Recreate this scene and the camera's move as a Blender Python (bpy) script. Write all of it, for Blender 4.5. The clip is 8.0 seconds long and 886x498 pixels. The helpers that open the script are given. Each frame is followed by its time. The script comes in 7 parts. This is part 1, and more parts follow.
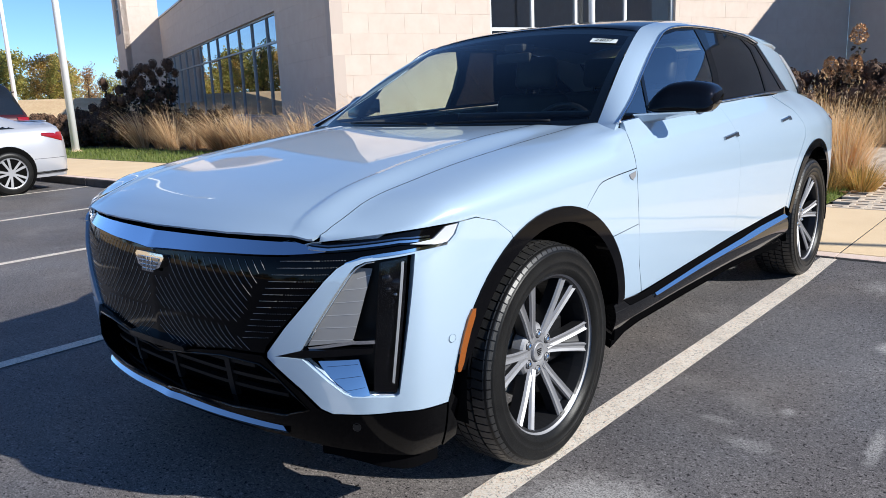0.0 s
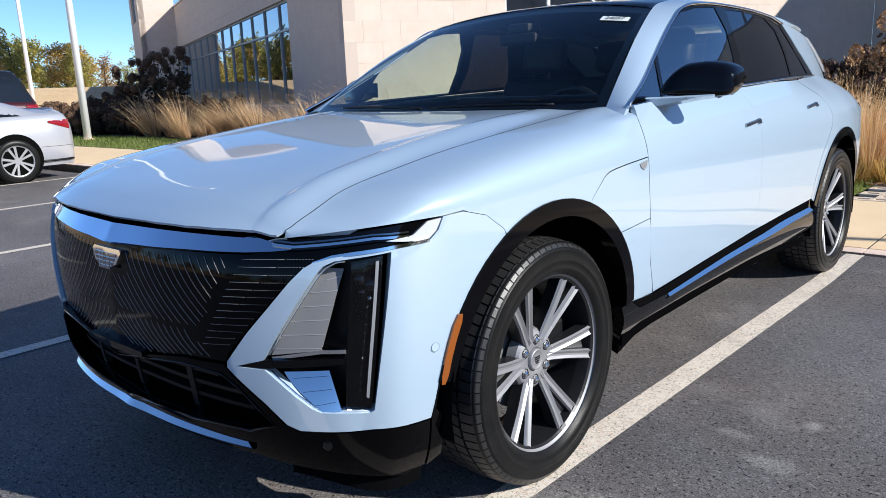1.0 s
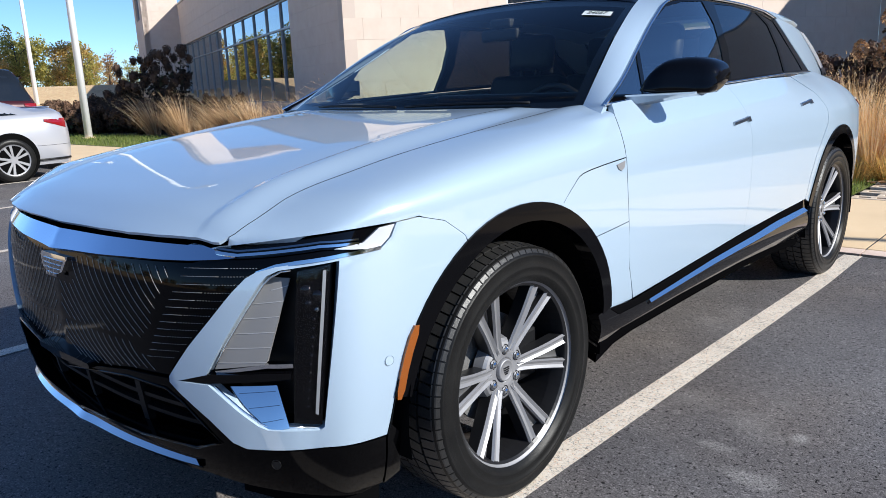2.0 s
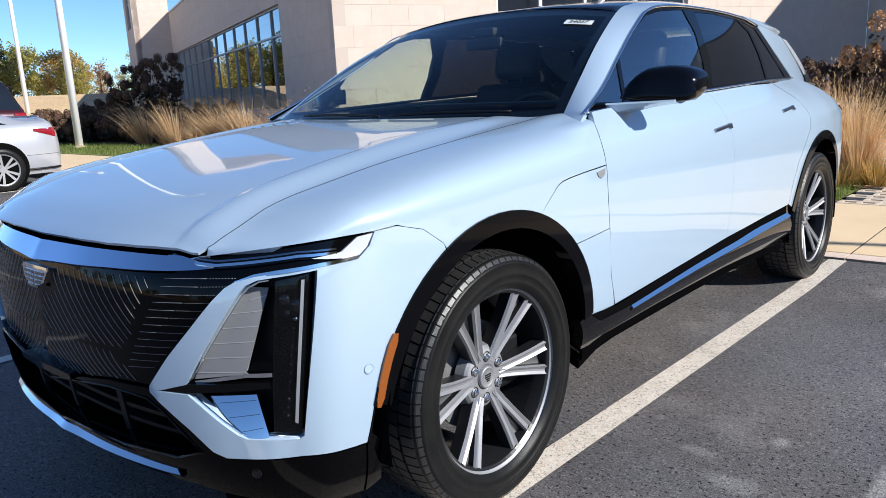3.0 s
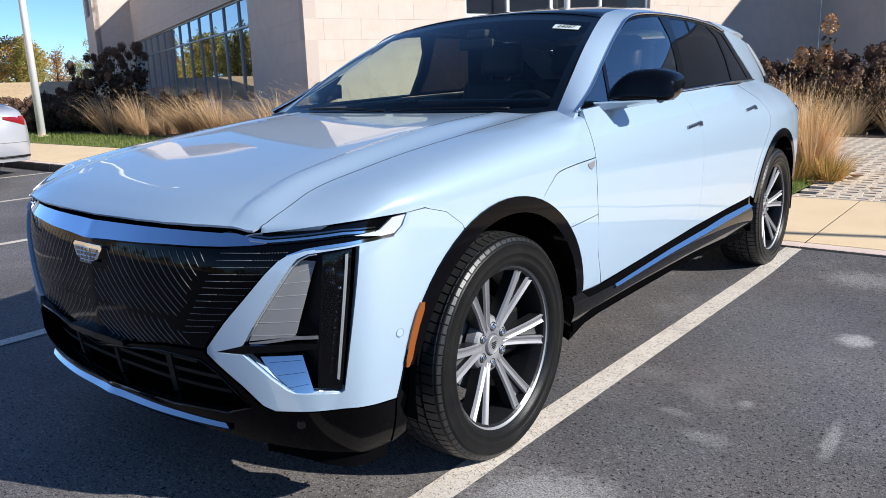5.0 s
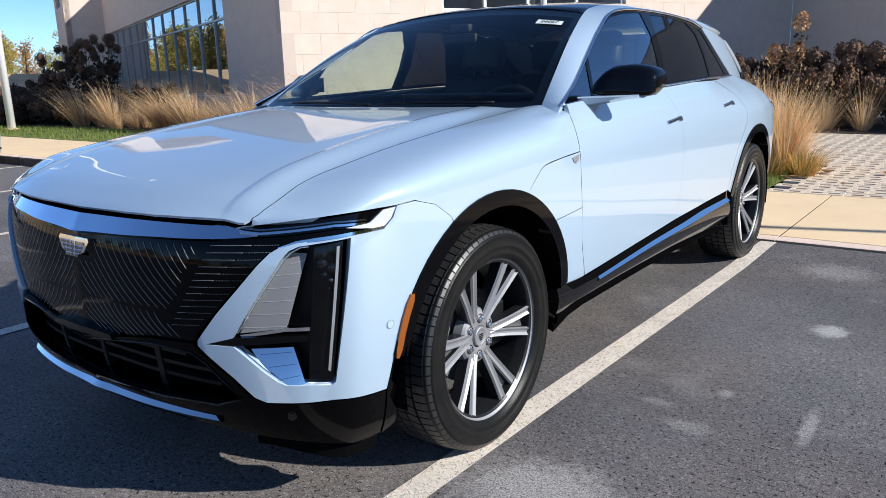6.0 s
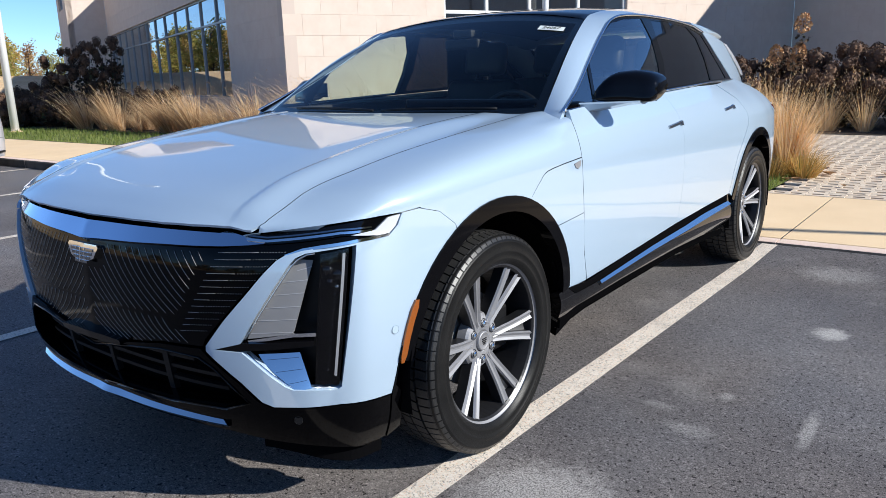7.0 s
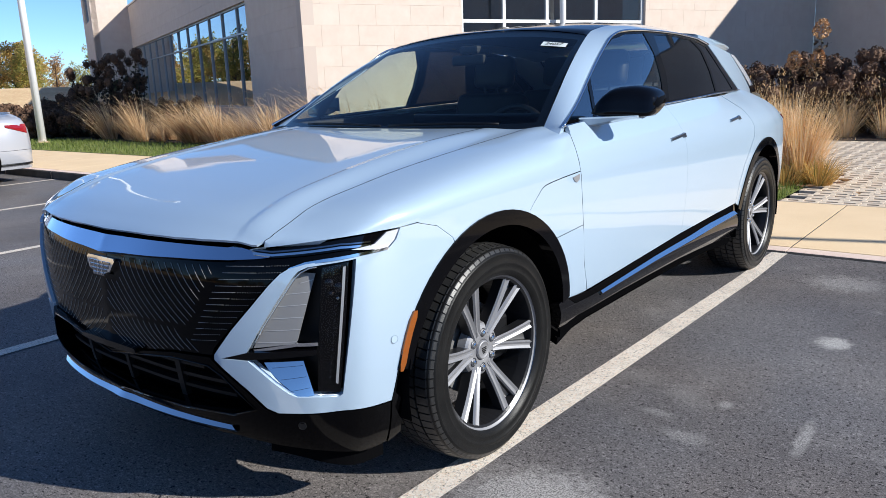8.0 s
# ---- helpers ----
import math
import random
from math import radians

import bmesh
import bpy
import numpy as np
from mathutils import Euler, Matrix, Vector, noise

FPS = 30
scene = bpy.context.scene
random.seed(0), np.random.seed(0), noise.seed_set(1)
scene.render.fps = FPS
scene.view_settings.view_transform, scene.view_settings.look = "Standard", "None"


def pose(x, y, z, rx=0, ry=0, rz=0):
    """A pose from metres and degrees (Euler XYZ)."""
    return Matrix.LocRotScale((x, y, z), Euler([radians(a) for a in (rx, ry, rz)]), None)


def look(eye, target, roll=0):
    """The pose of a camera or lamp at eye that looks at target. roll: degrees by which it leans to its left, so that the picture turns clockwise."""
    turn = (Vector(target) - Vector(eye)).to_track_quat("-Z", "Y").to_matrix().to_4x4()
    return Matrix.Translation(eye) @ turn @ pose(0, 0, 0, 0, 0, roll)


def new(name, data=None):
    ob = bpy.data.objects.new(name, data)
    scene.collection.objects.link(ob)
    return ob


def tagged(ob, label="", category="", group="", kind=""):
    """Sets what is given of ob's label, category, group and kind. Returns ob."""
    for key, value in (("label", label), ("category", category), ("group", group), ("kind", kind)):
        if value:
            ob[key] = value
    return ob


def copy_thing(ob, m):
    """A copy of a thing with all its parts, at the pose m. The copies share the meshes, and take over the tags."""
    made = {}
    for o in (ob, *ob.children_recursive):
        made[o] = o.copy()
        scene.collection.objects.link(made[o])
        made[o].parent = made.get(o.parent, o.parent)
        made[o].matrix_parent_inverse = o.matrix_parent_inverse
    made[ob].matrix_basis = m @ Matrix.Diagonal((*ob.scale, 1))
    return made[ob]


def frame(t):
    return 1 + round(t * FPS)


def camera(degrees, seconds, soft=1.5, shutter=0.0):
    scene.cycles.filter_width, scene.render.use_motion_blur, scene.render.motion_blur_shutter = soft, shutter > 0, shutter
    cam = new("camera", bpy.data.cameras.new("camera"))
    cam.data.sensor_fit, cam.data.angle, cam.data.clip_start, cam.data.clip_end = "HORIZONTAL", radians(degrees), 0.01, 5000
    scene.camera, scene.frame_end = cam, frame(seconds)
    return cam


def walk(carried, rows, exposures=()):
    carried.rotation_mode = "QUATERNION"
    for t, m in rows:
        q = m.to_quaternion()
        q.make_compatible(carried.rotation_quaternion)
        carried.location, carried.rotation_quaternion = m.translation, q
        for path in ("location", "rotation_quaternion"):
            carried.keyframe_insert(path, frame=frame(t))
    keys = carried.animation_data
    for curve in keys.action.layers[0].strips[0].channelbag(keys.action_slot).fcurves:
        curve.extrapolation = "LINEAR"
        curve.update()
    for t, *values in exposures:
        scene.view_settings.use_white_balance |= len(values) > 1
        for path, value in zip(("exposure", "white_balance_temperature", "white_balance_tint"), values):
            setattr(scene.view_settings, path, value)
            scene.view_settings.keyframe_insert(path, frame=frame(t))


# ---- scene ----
cam = camera(61.65, 8.0, soft=0.6)
EXPOSURE, KELVIN, TINT = 0.56, 6130, 8
# seconds, eye, yaw, pitch and lean to the right, in degrees
PATH = [
    (0.0, (2.247, -2.038, 1.256), 40.73, -11.77, 2.43),
    (0.5, (2.200, -1.946, 1.229), 41.43, -12.10, 2.36),
    (1.0, (2.155, -1.800, 1.222), 42.02, -12.48, 2.34),
    (1.5, (2.166, -1.672, 1.216), 42.59, -12.76, 2.45),
    (3.0, (2.214, -1.624, 1.225), 41.99, -12.18, 2.80),
    (3.5, (2.254, -1.654, 1.222), 41.41, -12.15, 2.75),
    (4.0, (2.267, -1.732, 1.225), 40.82, -12.31, 2.54),
    (5.5, (2.265, -1.975, 1.258), 37.92, -13.08, 1.71),
    (6.0, (2.250, -1.975, 1.250), 37.10, -13.27, 1.62),
    (6.5, (2.247, -1.986, 1.268), 36.92, -13.34, 1.70),
    (7.0, (2.262, -1.999, 1.273), 37.26, -13.21, 1.75),
    (7.5, (2.294, -2.014, 1.289), 37.98, -12.94, 1.93),
    (8.0, (2.371, -2.024, 1.310), 38.90, -12.63, 2.24),
]


def heading(yaw, pitch):
    a, b = radians(yaw), radians(pitch)
    return Vector((-math.sin(a) * math.cos(b), math.cos(a) * math.cos(b), math.sin(b)))


walk(cam, [(t, look(eye, Vector(eye) + heading(yaw, pitch), -lean)) for t, eye, yaw, pitch, lean in PATH],
     exposures=[(0.0, EXPOSURE, KELVIN, TINT), (8.0, EXPOSURE, KELVIN, TINT)])

# ---- sky and sun ----
SUN = Vector((1.72, 0.50, 1.0)).normalized()
world = bpy.data.worlds.new("sky")
scene.world = world
world.use_nodes = True
wn = world.node_tree.nodes
sky = wn.new("ShaderNodeTexSky")
sky.sky_type = 'NISHITA'
sky.sun_disc = False
sky.sun_elevation = math.asin(SUN.z)
sky.sun_rotation = math.atan2(SUN.x, SUN.y)
sky.air_density, sky.dust_density, sky.ozone_density = 0.68, 0.0, 6.0
wn["Background"].inputs["Strength"].default_value = 0.110
world.node_tree.links.new(sky.outputs[0], wn["Background"].inputs["Color"])
sun = new("sun", bpy.data.lights.new("sun", 'SUN'))
sun.data.energy, sun.data.angle, sun.data.color = 4.55, radians(0.53), (1.0, 0.945, 0.86)
sun.matrix_world = look((0, 0, 30), Vector((0, 0, 30)) - SUN)

# ---- materials ----


def material(name, color, rough=0.5, metal=0.0, coat=0.0, spec=0.5):
    m = bpy.data.materials.new(name)
    m.use_nodes = True
    b = m.node_tree.nodes["Principled BSDF"]
    b.inputs["Base Color"].default_value = (*color, 1)
    b.inputs["Roughness"].default_value = rough
    b.inputs["Metallic"].default_value = metal
    b.inputs["Coat Weight"].default_value = coat
    b.inputs["Coat Roughness"].default_value = 0.03
    b.inputs["Specular IOR Level"].default_value = spec
    return m


def node(m, kind, **values):
    n = m.node_tree.nodes.new(kind)
    for key, value in values.items():
        n.inputs[key.replace("_", " ")].default_value = value
    return n


def join(m, a, b):
    m.node_tree.links.new(a, b)


def place(m, scale=(1, 1, 1)):
    """World-size coordinates for textures."""
    c = m.node_tree.nodes.new("ShaderNodeNewGeometry")
    t = m.node_tree.nodes.new("ShaderNodeMapping")
    t.inputs["Scale"].default_value = scale
    join(m, c.outputs["Position"], t.inputs["Vector"])
    return t.outputs[0]


def ramp(m, fac, stops):
    r = m.node_tree.nodes.new("ShaderNodeValToRGB")
    while len(r.color_ramp.elements) < len(stops):
        r.color_ramp.elements.new(0.5)
    for e, (p, c) in zip(r.color_ramp.elements, stops):
        e.position, e.color = p, (*c, 1)
    join(m, fac, r.inputs[0])
    return r.outputs[0]


def mix(m, fac, a, b, blend='MIX'):
    x = m.node_tree.nodes.new("ShaderNodeMix")
    x.data_type, x.blend_type = 'RGBA', blend
    for value, socket in ((fac, x.inputs[0]), (a, x.inputs[6]), (b, x.inputs[7])):
        if hasattr(value, "is_linked"):
            join(m, value, socket)
        else:
            socket.default_value = value if isinstance(value, (int, float)) else (*value, 1)
    return x.outputs[2]


def noisy(m, vec, scale, detail=4.0, rough=0.6):
    n = node(m, "ShaderNodeTexNoise", Scale=scale, Detail=detail, Roughness=rough)
    if vec:
        join(m, vec, n.inputs["Vector"])
    return n.outputs["Fac"]


def bumped(m, height, strength, distance):
    b = node(m, "ShaderNodeBump", Strength=strength, Distance=distance)
    join(m, height, b.inputs["Height"])
    join(m, b.outputs[0], m.node_tree.nodes["Principled BSDF"].inputs["Normal"])


def colored(m, socket):
    join(m, socket, m.node_tree.nodes["Principled BSDF"].inputs["Base Color"])


def rough_from(m, fac, lo, hi):
    r = node(m, "ShaderNodeMapRange")
    r.inputs["To Min"].default_value, r.inputs["To Max"].default_value = lo, hi
    join(m, fac, r.inputs["Value"])
    join(m, r.outputs[0], m.node_tree.nodes["Principled BSDF"].inputs["Roughness"])


def grained(name, stops, scale, rough=0.8, fine=60.0, bump=0.4, depth=0.01, coat=0.0, tint=0.25):
    """A surface with large stains and fine grain."""
    m = material(name, stops[0][1], rough, coat=coat)
    v = place(m)
    big = noisy(m, v, scale, 5)
    small = noisy(m, v, fine, 3, 0.7)
    c = ramp(m, big, stops)
    g = ramp(m, small, [(0.25, (0.5 - tint,) * 3), (0.75, (0.5 + tint,) * 3)])
    colored(m, mix(m, 0.8, c, g, 'OVERLAY'))
    bumped(m, small, bump, depth)
    return m


def varied(name, stops, rough=0.8, scale=8.0, bump=0.0, mottle=0.15):
    """One colour a piece, with grain over it."""
    m = material(name, stops[0][1], rough)
    o = m.node_tree.nodes.new("ShaderNodeObjectInfo")
    g = m.node_tree.nodes.new("ShaderNodeNewGeometry")
    a = node(m, "ShaderNodeMath")
    a.operation = 'ADD'
    join(m, o.outputs["Random"], a.inputs[0])
    join(m, g.outputs["Random Per Island"], a.inputs[1])
    f = node(m, "ShaderNodeMath")
    f.operation = 'FRACT'
    join(m, a.outputs[0], f.inputs[0])
    c = ramp(m, f.outputs[0], stops)
    n = noisy(m, place(m), scale, 4)
    colored(m, mix(m, 0.5, c, ramp(m, n, [(0.3, (0.5 - mottle,) * 3), (0.7, (0.5 + mottle,) * 3)]), 'OVERLAY'))
    if bump:
        bumped(m, n, bump, 0.01)
    return m


def glass(name, tint, gloss=0.02, mirror=0.085):
    """A thin pane: tinted see-through with a true mirror on top."""
    m = bpy.data.materials.new(name)
    m.use_nodes = True
    t = m.node_tree
    t.nodes.clear()
    out = t.nodes.new("ShaderNodeOutputMaterial")
    see = t.nodes.new("ShaderNodeBsdfTransparent")
    see.inputs[0].default_value = (*tint, 1)
    shine = t.nodes.new("ShaderNodeBsdfGlossy")
    shine.inputs["Roughness"].default_value = gloss
    shine.inputs["Color"].default_value = (0.95, 0.97, 1.0, 1)
    facing = t.nodes.new("ShaderNodeLayerWeight")
    facing.inputs["Blend"].default_value = 0.5
    steep = t.nodes.new("ShaderNodeMath")
    steep.operation = 'POWER'
    steep.inputs[1].default_value = 5.0
    t.links.new(facing.outputs["Facing"], steep.inputs[0])
    fr = t.nodes.new("ShaderNodeMath")
    fr.operation = 'MULTIPLY_ADD'
    fr.inputs[1].default_value, fr.inputs[2].default_value = 0.9, mirror
    t.links.new(steep.outputs[0], fr.inputs[0])
    mx = t.nodes.new("ShaderNodeMixShader")
    t.links.new(fr.outputs[0], mx.inputs[0])
    t.links.new(see.outputs[0], mx.inputs[1])
    t.links.new(shine.outputs[0], mx.inputs[2])
    t.links.new(mx.outputs[0], out.inputs[0])
    return m


PAINT = material("white_paint", (0.42, 0.51, 0.58), 0.36, 0.0, 1.0)
PAINT.node_tree.nodes["Principled BSDF"].inputs["Coat IOR"].default_value = 1.92
_f = noisy(PAINT, place(PAINT), 900, 2)
colored(PAINT, ramp(PAINT, _f, [(0.3, (0.368, 0.476, 0.590)), (0.7, (0.402, 0.512, 0.630))]))
# middle, half-lengths, turn and strength of scuffed places
WORN_SPOTS = [(1.694, 1.81, .17, .20, 0, .95), (1.818, .70, .06, .36, 2, .5), (1.22, -.18, .55, .40, 20, .62), (1.46, .48, .22, .10, 0, .30), (1.30, .62, .16, .07, 0, .28), (1.50, .83, .07, .10, 0, .45), (1.54, 2.95, .5, .4, 0, .42)]


def aggregate(name, dark, light, scuff):
    """Rolled stone in binder: pale chips, dark pits, scuffed patches and stains."""
    m = material(name, dark, 0.7)
    v = place(m)
    chips = node(m, "ShaderNodeTexVoronoi", Scale=135.0, Randomness=1.0)
    join(m, v, chips.inputs["Vector"])
    sep = m.node_tree.nodes.new("ShaderNodeSeparateColor")
    join(m, chips.outputs["Color"], sep.inputs[0])
    base = ramp(m, sep.outputs[0], [(0.0, tuple(c * .86 for c in dark)), (0.55, dark), (0.9, tuple(c * .86 for c in light)), (1.0, tuple(c * 1.15 for c in light))])
    pits = ramp(m, noisy(m, v, 62, 2.5, 0.72), [(0.375, (0.02, 0.02, 0.022)), (0.408, (1, 1, 1))])
    base = mix(m, 0.96, base, pits, 'MULTIPLY')
    base = mix(m, 1.0, base, ramp(m, noisy(m, v, 190, 2, 0.6), [(0.36, (0.50, 0.50, 0.50)), (0.5, (0.95, 0.95, 0.95)), (0.66, (1.55, 1.55, 1.55))]), 'MULTIPLY')
    warm = ramp(m, noisy(m, v, 0.8, 3, 0.5), [(0.4, (0.98, 0.98, 1.02)), (0.62, (1.05, 0.98, 0.94))])
    base = mix(m, 1.0, base, warm, 'MULTIPLY')
    worn = ramp(m, noisy(m, v, 1.7, 6, 0.7), [(0.54, (0, 0, 0)), (0.80, (0.42, 0.42, 0.42))])
    patch = ramp(m, noisy(m, v, 0.55, 4, 0.6), [(0.35, (0.72, 0.72, 0.74)), (0.65, (1.18, 1.17, 1.15))])
    base = mix(m, 1.0, base, patch, 'MULTIPLY')
    spots = worn
    for cx, cy, rx, ry, turn, amount in WORN_SPOTS:
        at = m.node_tree.nodes.new("ShaderNodeMapping")
        at.vector_type = 'TEXTURE'
        at.inputs["Location"].default_value = (cx, cy, 0)
        at.inputs["Rotation"].default_value = (0, 0, radians(turn))
        at.inputs["Scale"].default_value = (rx, ry, 1)
        join(m, v, at.inputs["Vector"])
        ln = m.node_tree.nodes.new("ShaderNodeVectorMath")
        ln.operation = 'LENGTH'
        join(m, at.outputs[0], ln.inputs[0])
        edge = node(m, "ShaderNodeMath")
        edge.operation = 'MULTIPLY_ADD'
        edge.inputs[1].default_value = 0.9
        join(m, noisy(m, v, 22, 4, 0.8), edge.inputs[0])
        join(m, ln.outputs["Value"], edge.inputs[2])
        spots = mix(m, 1.0, spots, ramp(m, edge.outputs[0], [(0.68, (amount,) * 3), (1.0, (0, 0, 0))]), 'LIGHTEN')
    grit = ramp(m, noisy(m, v, 170, 2, 0.6), [(0.42, (0.12, 0.12, 0.12)), (0.58, (1, 1, 1))])
    spots = mix(m, 1.0, spots, grit, 'MULTIPLY')
    w = m.node_tree.nodes.new("ShaderNodeMath")
    w.operation = 'MULTIPLY'
    w.inputs[1].default_value = 1.0
    join(m, spots, w.inputs[0])
    colored(m, mix(m, w.outputs[0], base, scuff))
    rough_from(m, worn, 0.6, 0.85)
    m.node_tree.nodes["Principled BSDF"].inputs["Specular IOR Level"].default_value = 0.18
    h = m.node_tree.nodes.new("ShaderNodeMath")
    h.operation = 'MULTIPLY_ADD'
    h.inputs[1].default_value = 0.6
    join(m, pits, h.inputs[0])
    join(m, sep.outputs[0], h.inputs[2])
    bumped(m, h.outputs[0], 0.75, 0.008)
    return m


def leafy(m, share=0.45):
    """Lets light through thin leaves and blades."""
    t = m.node_tree
    b, out = t.nodes["Principled BSDF"], t.nodes["Material Output"]
    tr = t.nodes.new("ShaderNodeBsdfTranslucent")
    join(m, b.inputs["Base Color"].links[0].from_socket, tr.inputs["Color"])
    mx = t.nodes.new("ShaderNodeMixShader")
    mx.inputs[0].default_value = share
    join(m, b.outputs[0], mx.inputs[1])
    join(m, tr.outputs[0], mx.inputs[2])
    join(m, mx.outputs[0], out.inputs[0])
    return m


def worn_paint(name, color, under):
    """Road paint with chipped-out specks and grime."""
    m = material(name, color, 0.7)
    v = place(m)
    chips = node(m, "ShaderNodeTexVoronoi", Scale=130.0)
    join(m, v, chips.inputs["Vector"])
    holes = ramp(m, noisy(m, v, 105, 4, 0.85), [(0.385, (1, 1, 1)), (0.435, (0, 0, 0))])
    tone = ramp(m, noisy(m, v, 3.5, 5, 0.7), [(0.3, tuple(c * .78 for c in color)), (0.7, color)])
    sep = m.node_tree.nodes.new("ShaderNodeSeparateColor")
    join(m, chips.outputs["Color"], sep.inputs[0])
    tone = mix(m, 0.6, tone, ramp(m, sep.outputs[0], [(0.0, (0.32, 0.32, 0.32)), (1.0, (0.62, 0.62, 0.62))]), 'OVERLAY')
    cells = node(m, "ShaderNodeTexVoronoi", Scale=34.0, Randomness=1.0)
    cells.feature = 'DISTANCE_TO_EDGE'
    join(m, mix(m, 0.018, v, noisy(m, v, 40, 3, 0.7)), cells.inputs["Vector"])
    some = ramp(m, noisy(m, v, 9, 3, 0.6), [(0.50, (0, 0, 0)), (0.62, (0.6, 0.6, 0.6))])
    cracks = mix(m, 1.0, ramp(m, cells.outputs["Distance"], [(0.01, (1, 1, 1)), (0.045, (0, 0, 0))]), some, 'MULTIPLY')
    rusty = ramp(m, noisy(m, v, 150, 2, 0.6), [(0.60, (1, 1, 1)), (0.68, (0.92, 0.66, 0.52))])
    tone = mix(m, 1.0, tone, rusty, 'MULTIPLY')
    colored(m, mix(m, cracks, mix(m, holes, tone, under), under))
    bumped(m, sep.outputs[0], 0.7, 0.004)
    return m


BUMPER_BLACK = material("bumper_black", (0.0016, 0.0016, 0.002), 0.09, 0, 0.0, 0.10)
SKIRT_BLACK = material("matt_black_plastic", (0.0035, 0.0035, 0.004), 0.7, spec=0.0)
SILL_BLACK = material("sill_gloss", (0.0022, 0.0022, 0.003), 0.035, 0, 0.0, 0.5)
GLOSS_BLACK = material("gloss_black", (0.0022, 0.0022, 0.003), 0.05, 0, 0.0, 0.27)
SATIN_BLACK = material("satin_black", (0.007, 0.007, 0.008), 0.42, spec=0.3)
bumped(SATIN_BLACK, noisy(SATIN_BLACK, place(SATIN_BLACK), 700, 2), 0.1, 0.002)
DARK = material("dark_void", (0.004, 0.004, 0.004), 0.8, spec=0.02)
CHROME = material("chrome", (0.80, 0.82, 0.85), 0.09, 1.0)
BAR_CHROME = material("blue_chrome", (0.66, 0.72, 0.84), 0.07, 1.0)
LENS_DARK = material("projector_lens", (0.006, 0.006, 0.008), 0.10, 0.0, 0.1)
ETCH = material("etched_silver", (0.42, 0.405, 0.39), 0.5, 0.4)
GRILLE_BLACK = material("grille_black", (0.0018, 0.0018, 0.0022), 0.06, 0, 0.0, 0.13)
DARK_CHROME = material("dark_chrome", (0.30, 0.31, 0.33), 0.13, 1.0)
HANDLE = material("satin_chrome", (0.36, 0.365, 0.38), 0.22, 1.0)
ALLOY = material("machined_alloy", (0.30, 0.30, 0.315), 0.50, 0.55)
bumped(ALLOY, noisy(ALLOY, place(ALLOY, (300, 300, 300)), 4, 2), 0.06, 0.001)
ALLOY_GREY = material("satin_grey_alloy", (0.20, 0.20, 0.205), 0.38, 0.75)
ALLOY_DARK = material("dark_alloy", (0.018, 0.018, 0.02), 0.3, 0.3)
IRON = grained("brake_iron", [(0.3, (0.10, 0.10, 0.10)), (0.7, (0.17, 0.165, 0.16))], 30, 0.5, 300, 0.2, 0.001)
RUBBER = grained("rubber", [(0.3, (0.007, 0.007, 0.0073)), (0.7, (0.013, 0.0128, 0.0125))], 9, 0.36, 350, 0.25, 0.002)
TREAD = grained("tread_rubber", [(0.3, (0.018, 0.018, 0.0185)), (0.7, (0.032, 0.031, 0.030))], 14, 0.36, 300, 0.3, 0.002)
RUBBER.node_tree.nodes["Principled BSDF"].inputs["Specular IOR Level"].default_value = 0.17
RUBBER_RAISED = material("raised_rubber", (0.006, 0.006, 0.006), 0.55, spec=0.15)
ARCH_BLACK = material("arch_black", (0.0022, 0.0022, 0.003), 0.07, 0, 0.0, 0.09)
AMBER = material("amber_lens", (0.26, 0.066, 0.003), 0.18, 0, 0.7)
bumped(AMBER, noisy(AMBER, place(AMBER), 260, 1), 0.5, 0.004)
RED_LENS = material("red_lens", (0.24, 0.007, 0.012), 0.15, 0, 0.7)
LENS_GREY = material("smoked_reflector", (0.22, 0.215, 0.215), 0.5, 0.2)
RIB = material("moulded_rib", (0.42, 0.41, 0.41), 0.35, 0.3)
RING = material("sensor_ring", (0.28, 0.36, 0.43), 0.5)
LED = material("clear_light_guide", (0.70, 0.72, 0.76), 0.2, 0.3, 0.5)
GUIDE = material("unlit_light_guide", (0.40, 0.405, 0.42), 0.35, 0.2, 0.3)
INTERIOR = grained("dark_interior", [(0.3, (0.005, 0.005, 0.0055)), (0.7, (0.009, 0.009, 0.0095))], 12, 0.7, 400, 0.2, 0.002)
SEAT_SKIN = grained("dark_seat_leather", [(0.3, (0.010, 0.010, 0.011)), (0.7, (0.018, 0.018, 0.018))], 14, 0.5, 500, 0.2, 0.002)
STICKER = material("white_paper", (0.80, 0.84, 0.80), 0.6)
INK = material("black_ink", (0.01, 0.01, 0.01), 0.6)
WINDSHIELD = glass("windshield_glass", (0.92, 0.98, 0.92), mirror=0.030)
SIDE_GLASS = glass("side_glass", (0.72, 0.82, 0.74), mirror=0.25)
PRIVACY_GLASS = glass("privacy_glass", (0.018, 0.018, 0.02), mirror=0.10)
CLEAR = glass("lamp_cover", (0.86, 0.87, 0.88), mirror=0.012)

# ---- making meshes ----


def mesh_of(name, verts, faces, smooth=None):
    me = bpy.data.meshes.new(name)
    me.from_pydata([tuple(map(float, v)) for v in verts], [], [tuple(map(int, f)) for f in faces])
    if smooth is not None:
        flags = smooth if isinstance(smooth, list) else [smooth] * len(me.polygons)
        me.polygons.foreach_set("use_smooth", flags)
    me.update()
    return me


def put(name, me, mat, parent=None, label="", at=None):
    ob = new(name, me)
    if mat and not me.materials:
        me.materials.append(mat)
    if parent:
        ob.parent = parent
    if label:
        ob["label"] = label
    if at is not None:
        ob.matrix_basis = at
    return ob


